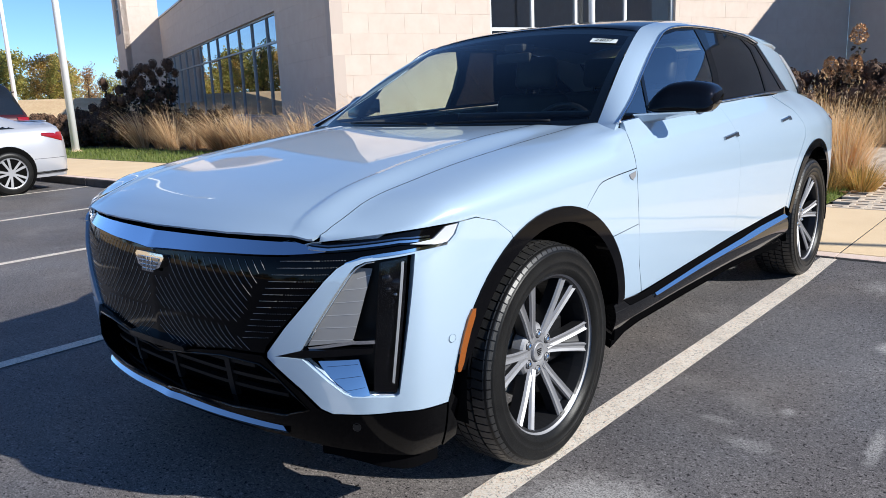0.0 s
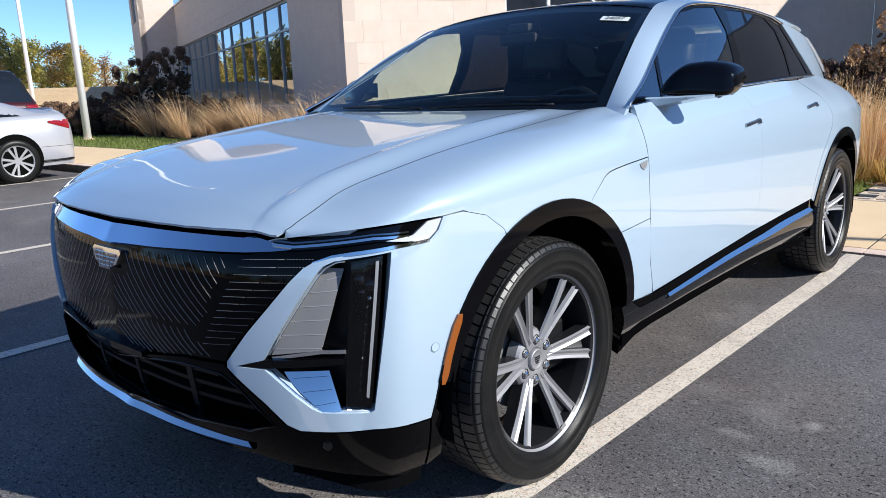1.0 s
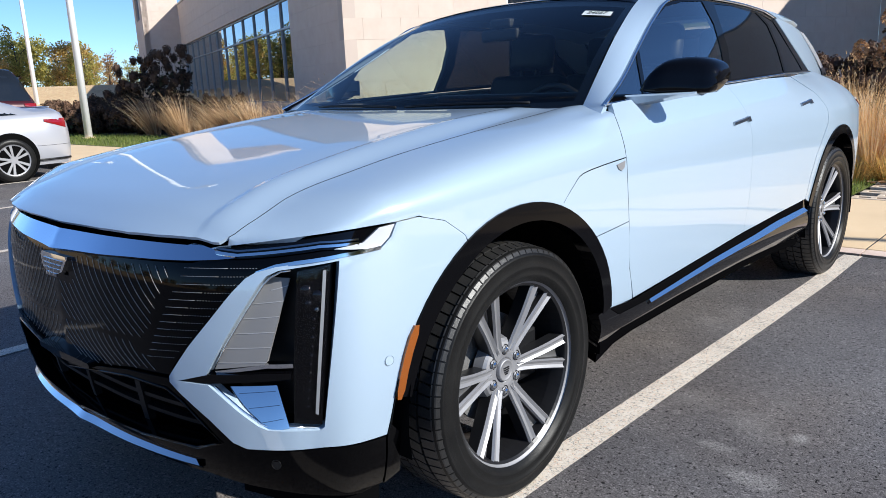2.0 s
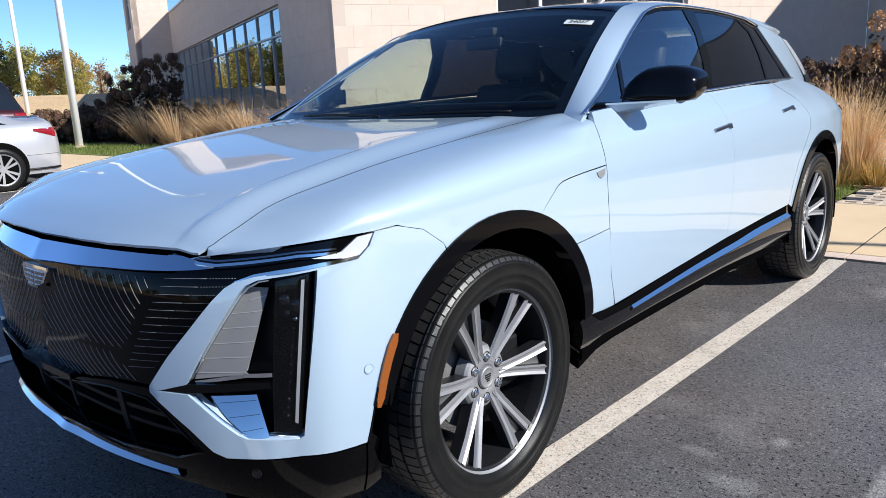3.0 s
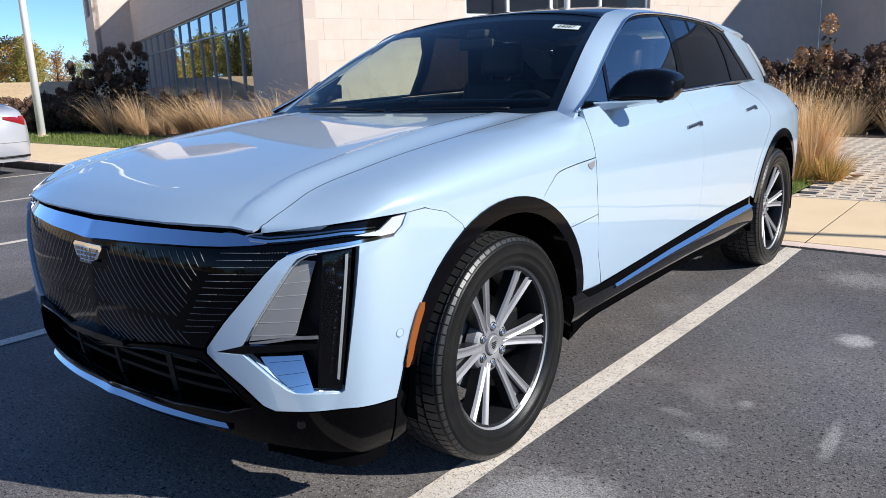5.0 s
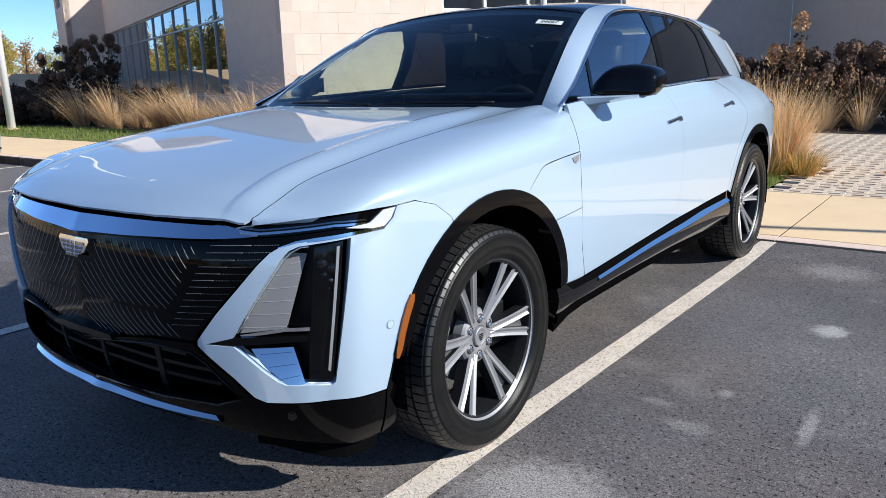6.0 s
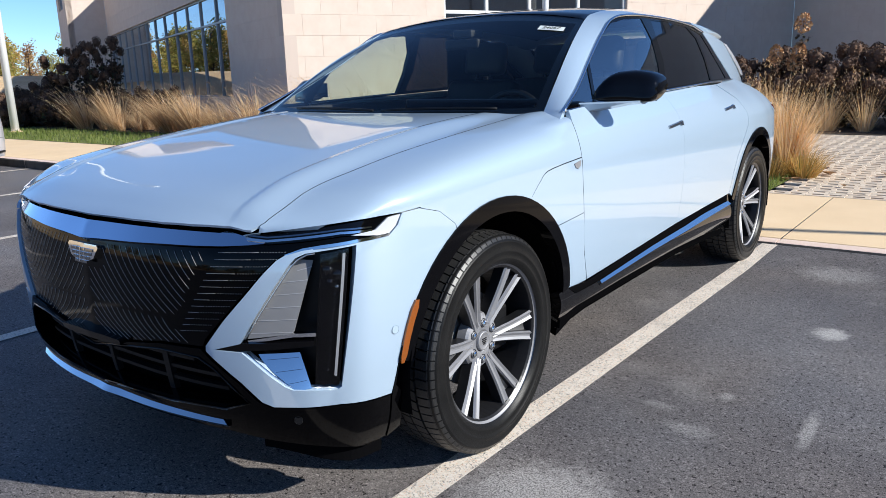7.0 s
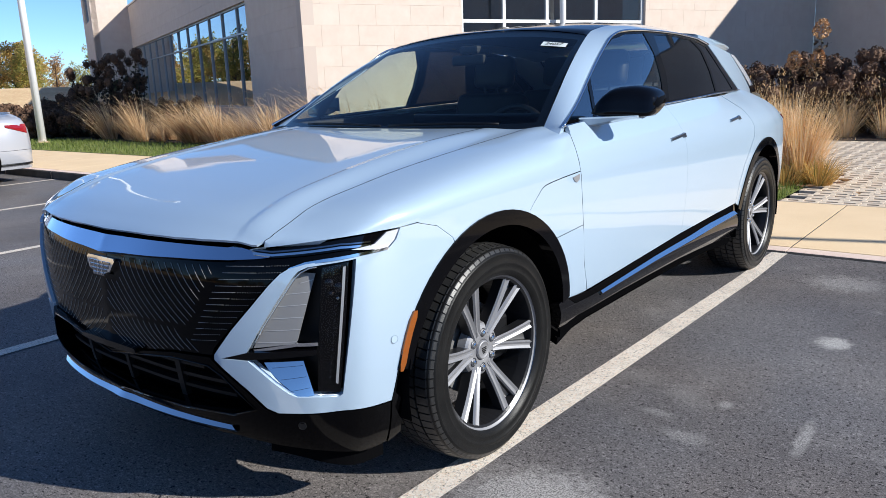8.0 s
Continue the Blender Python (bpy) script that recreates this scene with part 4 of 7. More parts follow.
    sheet("side_marker", rounded([(1.170, .648), (1.197, .648), (1.160, .560), (1.140, .466), (1.118, .470), (1.136, .560)], rounds=1), belt, AMBER, car, "orange side marker lens", lift=.008, step=.02, thick=.02, mirror=mirror)

# grille: black panel with etched lines, bright bar above
bar_low = [(0, .803), (.12, .8095), (.271, .8152), (.393, .821), (.503, .8245), (.602, .8286), (.685, .835), (.735, .8405)]
bar_top = [(.738, .8445), (.690, .8525), (.607, .8662), (.585, .860), (.476, .8595), (.36, .8583), (.228, .8567), (.077, .854), (0, .8525)]
grille_half = [(0, .799), (.12, .805), (.27, .811), (.393, .817), (.503, .821), (.602, .826), (.668, .843), (.738, .841), (.843, .851), (.953, .862), (1.035, .861), (1.10, .852), (1.006, .850), (.899, .839), (.844, .831), (.79, .817),
               (.765, .803), (.728, .769), (.662, .700), (.588, .625), (.520, .556), (.508, .532), (.345, .524), (.17, .497), (0, .468)]
outline = grille_half + [(-s, z) for s, z in grille_half[::-1][1:-1]]
grille = sheet("grille", outline, belt, GRILLE_BLACK, car, "closed black grille with etched silver lines", step=.03, thick=.02, gap=.001, lift=-.010)
bar = bar_low + bar_top
outline = bar + [(-s, z) for s, z in bar[::-1][1:-1]]


def proud_bar(s, z):
    """Leans back steeply, its foot standing forward."""
    x, y, zz = belt(s, np.asarray(z) * 0 + .80)
    t = np.clip((np.asarray(z) - .782) / .08, 0, 1.1)
    lean = -.012 + .056 * t
    return x * (1 - .03 * t), y + lean - .012, zz - .80 + z


sheet("chrome_bar", outline, proud_bar, BAR_CHROME, car, "bright chrome bar along the nose", step=.022, thick=.018)
for sgn in (1, -1):
    rows = []
    for k in range(-4, 19):                                # curved diagonals, upper field
        s0 = .030 + k * .030
        s1 = s0 + .150 + .055 * max(0, k) / 18
        pts = [(s0 + (s1 - s0) * (.55 * u + .45 * u * u), .787 + .024 * max(0, k) / 18 - .178 * u) for u in np.linspace(0, 1, 15)]
        pts = [p for p in pts if .012 < p[0] < .548 - max(0, .812 - p[1]) * .58 and not (p[0] < .095 and p[1] > .715)]
        if len(pts) > 1:
            rows.append(pts)
    for k in range(-2, 15):                                # lower field
        s0 = .03 + k * .030
        pts = [(s0 + .125 * (.4 * u + .6 * u * u), .600 - .098 * u) for u in np.linspace(0, 1, 12)]
        pts = [p for p in pts if p[0] > .012 and p[1] > .499 + .0005 * k + max(0, p[0] - .17) * .11 and p[0] < .455 and p[0] < .37 + (.60 - p[1]) * 1.6]
        if len(pts) > 1:
            rows.append(pts)
    for k in range(13):                                    # level lines, outer field, broken into dashes at their ends
        z = .810 - k * .0198
        s0, s1 = .580 - k * .0125, .790 - k * .0215
        m1 = s0 + (s1 - s0) * (.62 - .035 * k)
        rows.append([(s0 + (m1 - s0) * u, z + .012 * u * (m1 - s0) / (s1 - s0)) for u in np.linspace(0, 1, 6)])
        q = m1 + .007
        while q < s1 - .004:
            zq = z + .012 * (q - s0) / (s1 - s0)
            rows.append([(q, zq), (q + .004, zq + .0002)])
            q += .0085
    pieces = [tube([np.array(belt(sgn * s, z)).ravel() + np.array((0, .0085, 0)) for s, z in r], .00062, 5) for r in rows]
    v, f = merged(*pieces)
    put("grille_pattern", mesh_of("grille_pattern", v, f, True), ETCH, grille, "fine etched silver lines")
# badge: plain shield shape
shield = [(-.080, .784), (.080, .784), (.089, .775), (.066, .742), (.024, .728), (-.024, .728), (-.066, .742), (-.089, .775)]
badge = sheet("badge", shield, belt, CHROME, car, "silver shield-shaped badge", lift=.004, step=.02, thick=.016)
for k in range(4):
    w = .064 - .009 * k
    sheet("badge_bar", [(-w, .770 - k * .0125), (w, .770 - k * .0125), (w, .7615 - k * .0125), (-w, .7615 - k * .0125)], belt, DARK_CHROME, badge, lift=.007, step=.03, thick=.003)
for s in (-.024, 0, .024):
    sheet("badge_bar", [(s - .0015, .770), (s + .0015, .770), (s + .0015, .727), (s - .0015, .727)], belt, CHROME, badge, lift=.009, step=.03, thick=.003)

# lower bumper, intake and skid bar
low_half = [(0, .466), (.17, .495), (.345, .522), (.508, .530), (.512, .524), (.540, .498), (.623, .437), (.676, .386), (.717, .371), (.798, .374), (.923, .380), (1.021, .375), (1.098, .372), (1.105, .30), (1.115, .215),
            (1.05, .205), (.846, .235), (.667, .25), (.55, .262), (.34, .262), (0, .255)]
outline = low_half + [(-s, z) for s, z in low_half[::-1][1:-1]]
mouth_half = [(0, .452), (.17, .478), (.345, .500), (.49, .497), (.54, .470), (.60, .415), (.640, .378), (.56, .350), (.34, .338), (0, .326)]
mouth = mouth_half + [(-s, z) for s, z in mouth_half[::-1][1:-1]]
bumper = sheet("lower_bumper", outline, belt, BUMPER_BLACK, car, "glossy black lower bumper", step=.03, thick=.05, gap=.001, holes=[mouth])
sheet("intake_back", [(-.74, .27), (.74, .27), (.66, .43), (.50, .56), (-.50, .56), (-.66, .43)], belt, DARK, bumper, "", lift=-.10, step=.05, thick=0)
sheet("intake_floor", [(-.70, .262), (.70, .262), (.70, .30), (-.70, .30)], lambda q, z: (belt(q, .28)[0] * .97, belt(q, .28)[1] + .03 + (z - .262) * 4, z * 0 + .285), DARK, bumper, "", step=.05, thick=0)
for z in (.375, .415, .455):
    w = .54 if z < .45 else .42
    sheet("intake_slat", [(-w, z), (w, z), (w, z + .012), (-w, z + .012)], belt, SATIN_BLACK, bumper, lift=-.05, step=.04, thick=.02)
for s in (.0, .30, -.30):
    sheet("intake_post", [(s - .012, .33), (s + .012, .33), (s + .012, .49), (s - .012, .49)], belt, SATIN_BLACK, bumper, lift=-.045, step=.04, thick=.02)
sheet("plate_mount", rounded([(-.165, .503), (.165, .506), (.175, .497), (.165, .484), (-.165, .481), (-.175, .494)], rounds=1), belt, GLOSS_BLACK, bumper, "glossy black ledge for a number plate", lift=.014, step=.025, thick=.03)
rim_path = [(0, .456), (.17, .482), (.345, .504), (.495, .501), (.546, .473), (.606, .417), (.648, .377), (.56, .346), (.34, .334), (0, .322)]
for sgn in (1, -1):                                        # raised lip round the intake
    v, f = tube([np.array(belt(sgn * s, z)).ravel() + np.array((0, -.001, 0)) for s, z in rim_path], .0035, 6)
    put("intake_lip", mesh_of("intake_lip", v, f, True), GLOSS_BLACK, bumper, "thin glossy lip round the intake")
    rows = []
    for q in np.linspace(.66, 1.10, 14):                   # air dam hanging ahead of the wheel
        x, y, z = np.array(belt(sgn * q, .235)).ravel()
        drop = .158 + .05 * float(soft(1.0, .66, q))
        rows.append([(x - sgn * .03, y + .020, .262), (x - sgn * .034, y + .022, drop), (x - sgn * .042, y + .028, drop), (x - sgn * .042, y + .028, .262)])
    v, f = loft(rows, closed=True, flip=sgn < 0)
    f = list(f) + [(0, 1, 2, 3), (len(v) - 1, len(v) - 2, len(v) - 3, len(v) - 4)]
    put("air_dam", mesh_of("air_dam", v, f), SKIRT_BLACK, bumper, "black rubber air dam")
skid_half = [(0, .289), (.15, .2895), (.34, .2910), (.556, .2934), (.530, .305), (.34, .3050), (.15, .3045), (0, .304)]


def prow(s, z):
    """A shelf that leans back, standing proud at its foot."""
    x, y, zz = belt(s, np.asarray(z) * 0 + .33)
    t = np.clip((np.asarray(z) - .275) / .045, -.2, 2)
    return x, y - .020 + .045 * t - .004 * (1 - np.minimum(np.abs(s) / .1, 1)), zz - .33 + z


sheet("skid_bar", skid_half + [(-.15, .3045), (-.34, .305), (-.53, .307), (-.57, .330), (-.60, .352), (-.63, .352), (-.606, .312), (-.556, .2934), (-.34, .2910), (-.15, .2895)], prow, CHROME, car, "bright chrome skid bar", step=.03, thick=.02, lift=.0)
lip = [(0, .306), (.15, .308), (.34, .310), (.540, .304), (.585, .330), (.60, .345), (.52, .338), (.34, .331), (0, .322)]
sheet("skid_lip", lip + [(-s, z) for s, z in lip[::-1][1:-1]], prow, GLOSS_BLACK, car, "", step=.03, thick=.02, lift=.0)

# doors
door_low = [(2.267, .449), (2.666, .467), (3.243, .497), (3.315, .499)]
front_door = [(2.267, .449), (2.45, .457), (2.666, .467), (2.95, .481), (3.243, .497), (3.300, .500), (3.330, .70), (3.345, .90), (3.318, 1.06), (3.285, 1.155),
              (3.0, 1.150), (2.75, 1.143), (2.5, 1.136), (2.30, 1.128), (2.228, 1.124), (2.2005, 1.08), (2.1885, 1.02), (2.1885, .936), (2.1885, .835), (2.193, .736), (2.213, .57)]
rear_door = [(3.3005, .500), (3.55, .508), (3.823, .519), (4.00, .524), (4.155, .53), (4.19, .65), (4.26, .75), (4.36, .84), (4.44, .91), (4.46, 1.0), (4.40, 1.08), (4.20, 1.168), (3.9, 1.168), (3.6, 1.164), (3.2855, 1.155),
             (3.3185, 1.06), (3.3455, .90), (3.3305, .70)]
doors = {}
for mirror in (False, True):
    sgn = -1 if mirror else 1
    for name, outline, hs, hz in (("front_door", front_door, 3.245, 1.000), ("rear_door", rear_door, 4.160, 1.034)):
        d = sheet(name, outline, belt, PAINT, car, "white door with flush chrome handle", step=.035, thick=.02, gap=.0003, mirror=mirror)
        doors[name, mirror] = d
        pieces = []
        for s0, s1, z0, z1, out in ((-.10, .085, -.008, .009, .008), (.062, .092, -.016, .010, .009)):
            grid = [[np.array(belt(sgn * (hs + s), hz + z + .007 * (s / .1))).ravel() + np.array((sgn * o, 0, 0)) for s, z, o in ((a, z0, -.004), (a, z0 + .003, out), (a, z1 - .003, out), (a, z1, -.004))] for a in np.linspace(s0, s1, 6)]
            v, f = loft(grid, flip=mirror)
            pieces.append((v, list(f) + [(0, 1, 2, 3), (len(v) - 1, len(v) - 2, len(v) - 3, len(v) - 4)]))
        v, f = merged(*pieces)
        put("door_handle", mesh_of("door_handle", v, f), HANDLE, d, "satin chrome handle")
    c = np.array(belt(sgn * 2.16, .932)).ravel()
    sheet("side_badge", [(2.118, .934), (2.174, .942), (2.168, .922), (2.146, .912), (2.128, .919)], belt, ALLOY, car, "small silver badge", lift=.003, step=.02, thick=.005, mirror=mirror)

# quarter, tail
quarter = [(4.158, .53)] + [(s, z) for s, z in arc(S_R, R_OUT, 14, 160, 26) if True] + [(5.13, .30), (5.30, .30), (5.30, .62), (5.33, .80), (5.31, .97), (5.25, 1.05), (5.14, 1.11), (5.02, 1.15), (4.90, 1.185), (4.80, 1.20), (4.64, 1.195), (4.42, 1.175), (4.22, 1.168), (4.402, 1.082), (4.463, 1.0), (4.443, .908), (4.363, .838), (4.263, .748), (4.193, .648)]
mirrored_pair("belt_filler", [(3.90, 1.12), (4.70, 1.13), (4.70, 1.190), (4.42, 1.177), (4.20, 1.174), (3.90, 1.165)], belt, PAINT, car, "", step=.04, thick=.004, lift=-.010)
mirrored_pair("quarter_panel", quarter, belt, PAINT, car, "white rear quarter panel", step=.035, thick=.015, gap=.0003)
tail = [(5.303, .42), (S_END, .42), (S_END, 1.02), (5.6, 1.02), (5.30, .985), (5.333, .80), (5.303, .62)]
mirrored_pair("tailgate", tail, belt, PAINT, car, "", step=.06, thick=.0)
mirrored_pair("rear_bumper", [(5.135, .28), (S_END, .25), (S_END, .418), (5.303, .418), (5.303, .30)], belt, SATIN_BLACK, car, "black rear bumper", step=.06, thick=.0)
mirrored_pair("tail_lamp", [(5.42, 1.01), (5.42, .96), (5.8, .97), (5.8, 1.0), (5.28, 1.0)], belt, RED_LENS, car, "red tail lamp", step=.05, thick=.01, lift=.008)

# cladding round the wheels, sills
for cy, a0, a1 in ((S_F, 11, 171), (S_R, 12, 168)):
    ring = arc(cy, R_OUT + .002, a0, a1, 30) + arc(cy, R_IN, a1 + 1, a0 - 1, 30)
    mirrored_pair("wheel_arch", ring, belt, ARCH_BLACK, car, "glossy black wheel arch cladding", step=.025, thick=.05, lift=.007)
    liner = [[(x, PLAN_Y(cy) - .46 * math.cos(radians(a)), HUB_Z + .46 * math.sin(radians(a))) for x in (.955, .60)] for a in np.linspace(-10, 190, 24)]
    v, f = loft(liner)
    for sgn in (1, -1):
        put("wheel_liner", mesh_of("wheel_liner", [(sgn * x, y, z) for x, y, z in v], f, True), DARK, car)
foot = [(1.10, .37), (1.118, .46)] + arc(S_F, R_OUT, 11, 2, 3) + [(1.150, .36), (1.150, .30), (1.165, .24), (1.115, .215)]
mirrored_pair("arch_foot", foot, belt, BUMPER_BLACK, car, "", step=.025, thick=.04, lift=.004)
sill = [(2.075, .458), (2.267, .447), (2.666, .465), (3.243, .495), (3.823, .517), (4.00, .522), (4.155, .528), (4.215, .44), (4.262, .34), (4.218, .262), (3.9, .295), (3.352, .318), (2.64, .318), (2.306, .318), (2.19, .302), (2.10, .255), (2.055, .33), (2.02, .45)]


def sill_face(s, z):
    x, y, zz = belt(s, z)
    return x + .016 * soft(.28, .40, z) - .022 * soft(.40, .50, z), y, zz


def sill_ledge(s, z):
    x, y, zz = belt(s, z)
    foot = np.interp(s, [2.37, 2.96, 3.45, 4.15], [.409, .430, .440, .468])
    return x + .026 - 1.15 * (z - foot), y, zz


mirrored_pair("sill", sill, sill_face, SILL_BLACK, car, "glossy black sill", step=.022, thick=.04, gap=.001)
skirt = [(2.06, .335), (2.12, .335), (2.20, .352), (2.64, .356), (3.352, .352), (3.9, .332), (4.20, .300), (4.222, .260), (3.9, .290), (3.352, .311), (2.64, .311), (2.306, .311), (2.19, .296), (2.10, .248)]
mirrored_pair("sill_skirt", skirt, sill_face, SKIRT_BLACK, car, "matt black foot of the sill", step=.022, thick=.04, lift=.003)
ledge = [(2.10, .452), (2.267, .4455), (2.666, .4635), (3.243, .4935), (3.823, .5155), (4.14, .526), (4.15, .478), (3.80, .468), (3.40, .455), (2.95, .444), (2.38, .420), (2.15, .42)]
mirrored_pair("sill_ledge", ledge, sill_face, SKIRT_BLACK, car, "black ledge under the doors", step=.022, thick=0, lift=.002)
strip = [(2.379, .428), (2.946, .457), (3.357, .469), (3.80, .476), (4.14, .486), (4.150, .468), (3.80, .455), (3.448, .440), (2.959, .430), (2.371, .409)]
mirrored_pair("sill_trim", strip, sill_ledge, CHROME, car, "chrome sill strip", step=.025, thick=.02, lift=.0)

# inner shell that closes the gaps
rows = []
for y in np.linspace(-.60, 3.9, 60):
    xs = max(.05, float(belt(s_at(y), .6)[0]) - .035 - .16 * float(soft(-.30, -.60, y)))
    if min(abs(y - AXLE_F), abs(y - AXLE_R)) < .50:
        xs = min(xs, .60)
    top = float(np.interp(y, [-.60, -.5, .3, .5, 3.0, 3.9], [.82, .86, 1.02, .98, .98, .95]))
    low = .24 + .075 * float(soft(.42, .56, y) * (1 - soft(2.5, 2.64, y)))
    rows.append([(xs * .96, y, low), (xs, y, .5), (xs, y, top - .06), (xs - .06, y, top), (0, y, top + .005), (-xs + .06, y, top), (-xs, y, top - .06), (-xs, y, .5), (-xs * .96, y, low), (0, y, low - .02)])
v, f = loft(rows, closed=True)
f = list(f) + [tuple(range(10))[::-1], tuple(range(len(v) - 10, len(v)))]
put("body_shell", mesh_of("body_shell", v, f), DARK, car)

# ---- the car's glass and roof ----


def screen(u, v):
    """Windscreen: u across, v from the cowl to the roof."""
    k = np.abs(u) ** 2.2
    bx, by, bz = .802 * u, .452 + .140 * k, 1.104 + .013 * k
    tx, ty, tz = .632 * u, 1.300 - .020 * k, 1.557 - .053 * k
    bow = np.sin(np.clip(v, 0, 1) * math.pi)
    return bx + (tx - bx) * v, by + (ty - by) * v - .010 * bow, bz + (tz - bz) * v + .022 * bow


windshield = sheet("windshield", [(-1, 0), (1, 0), (1, 1), (-1, 1)], screen, WINDSHIELD, car, "raked tinted windscreen", step=.06, thick=0)
windshield.visible_shadow = False
for edge in ([(-1, -.01), (1, -.01), (1, .05), (-1, .05)], [(-1, .93), (1, .93), (1, 1.0), (-1, 1.0)], [(.955, .0), (1, .0), (1, 1), (.955, 1)], [(-1, 0), (-.955, 0), (-.955, 1), (-1, 1)]):
    sheet("screen_border", edge, screen, GLOSS_BLACK, windshield, "", step=.05, thick=0, lift=-.004)
cowl_a = [(u * .74, .46 + .12 * abs(u) ** 2.2, 1.085) for u in np.linspace(-1, 1, 21)]
cowl_b = [(u * .80, .52 + .12 * abs(u) ** 2.2, 1.095) for u in np.linspace(-1, 1, 21)]
cowl_0 = [(u * .72, .40 + .12 * abs(u) ** 2.2, 1.07) for u in np.linspace(-1, 1, 21)]
v, f = loft([cowl_0, cowl_a, cowl_b])
put("cowl", mesh_of("cowl", v, f, True), SATIN_BLACK, car)
for x0 in (.62, .02):
    pts = [np.array(screen(np.array((x0 - .55 * t) / .80), np.array(.035 + .012 * math.sin(t * 3)))).ravel() + np.array((0, -.01, .006)) for t in np.linspace(0, 1, 12)]
    v, f = tube(pts, .006, 6)
    put("wiper", mesh_of("wiper", v, f, True), SATIN_BLACK, car)

ROOF_EDGE = [(.802, .597, 1.118), (.757, .79, 1.245), (.703, 1.01, 1.377), (.634, 1.287, 1.505), (.620, 1.42, 1.540), (.610, 1.6, 1.562), (.602, 1.85, 1.576), (.590, 2.25, 1.570), (.57, 2.65, 1.545), (.548, 3.05, 1.506), (.53, 3.30, 1.480)]
WINDOW_TOP = [(.590, 1.121), (.779, 1.203), (1.00, 1.316), (1.222, 1.436), (1.350, 1.500), (1.489, 1.524), (1.75, 1.529), (2.1, 1.523), (2.45, 1.503), (2.80, 1.468), (3.02, 1.432)]
_k = np.linspace(0, 1, 11)
edge_f = [curve_fn(_k, [p[i] for p in ROOF_EDGE]) for i in range(3)]
win_f = [curve_fn(_k, [p[i] for p in WINDOW_TOP]) for i in range(2)]


def rail(t, v, far=0.0):
    """The pillar and roof rail between the side windows and the roof."""
    t = np.asarray(t, float)
    gy, gz = win_f[0](t), win_f[1](t)
    a = np.array(greenhouse(gy, gz))
    b = np.array([f(t) for f in edge_f])
    a = a + np.multiply.outer(np.array([-.012, .01, -.012]) * far, 1 - soft(.30, .62, t))
    bow = .004 * np.sin(np.clip(v, 0, 1) * math.pi)
    p = a + (b - a) * v + np.minimum(t, 0) * np.array([-.45, 1.95, 1.28]).reshape(3, *[1] * np.ndim(t))
    return p[0] + bow * .8, p[1] - bow * .35, p[2] + bow * .6


sheet("roof_rail", [(-.05, 0), (1, 0), (1, 1), (-.05, 1)], rail, PAINT, car, "white windscreen pillar and roof rail", step=.02, thick=.02)
sheet("roof_rail", [(0, 0), (1, 0), (1, 1), (0, 1)], lambda t, v: rail(t, v, 1.0), PAINT, car, "white windscreen pillar and roof rail", step=.02, thick=.004, mirror=True)
for side in (False, True):
    sheet("pillar_trim", [(.01, .06), (.42, .06), (.42, .97), (.01, .97)], rail, INTERIOR, car, "black pillar lining", step=.03, thick=0, lift=-.010, mirror=side)


def roof(x, y):
    k = np.interp(y, [p[1] for p in ROOF_EDGE], range(11)) / 10
    xe, ze = edge_f[0](k), edge_f[2](k)
    crown = ROOF_TOP(y)
    return x * xe, y, ze + (crown - ze) * (1 - np.abs(x) ** 2.4)


ROOF_TOP = curve_fn([1.2, 1.30, 1.45, 1.75, 2.0, 2.4, 2.85, 3.15, 3.45], [1.520, 1.560, 1.584, 1.610, 1.618, 1.610, 1.583, 1.550, 1.515])
roof_front = [(u, 1.304 - .018 * abs(u) ** 2.2) for u in np.linspace(-1, 1, 15)]
sheet("roof_glass", roof_front + [(1, 2.90), (-1, 2.90)], roof, GLOSS_BLACK, car, "black panoramic glass roof", step=.06, thick=.0)
sheet("headliner", roof_front + [(1, 2.90), (-1, 2.90)], roof, INTERIOR, car, "", step=.1, thick=.0, lift=-.03)
rows = []
for u in np.r_[-1, -.985, np.linspace(-.95, .95, 21), .985, 1]:          # spoiler lip over the rear screen
    k = 1 - abs(u) ** 2.4
    thin = .35 if abs(u) == 1 else .75 if abs(u) > .96 else 1
    top = [(2.905, .575, 1.552, 1.585), (3.05, .592, 1.537, 1.568), (3.20, .603, 1.519, 1.550), (3.35, .606, 1.499, 1.532), (3.45, .598, 1.485, 1.518)]
    sec = [(u * w, y, ze + (zc - ze) * k - (1 - thin) * .014) for y, w, ze, zc in top]
    sec += [(u * .594, 3.462, sec[-1][2] - .012), (u * .59, 3.455, sec[-1][2] - .040 * thin), (u * .595, 3.20, sec[2][2] - .052 * thin), (u * .57, 2.96, sec[0][2] - .055 * thin)]
    rows.append(sec)
v, f = loft(rows, closed=True, flip=True)
f = list(f) + [tuple(range(9)), tuple(range(len(v) - 9, len(v)))[::-1]]
put("spoiler", mesh_of("spoiler", v, f), PAINT, car, "white roof spoiler")
sheet("roof_seam", [(-.99, 1.62), (.99, 1.62), (.99, 1.632), (-.99, 1.632)], roof, SATIN_BLACK, car, "", step=.06, thick=0, lift=.0015)

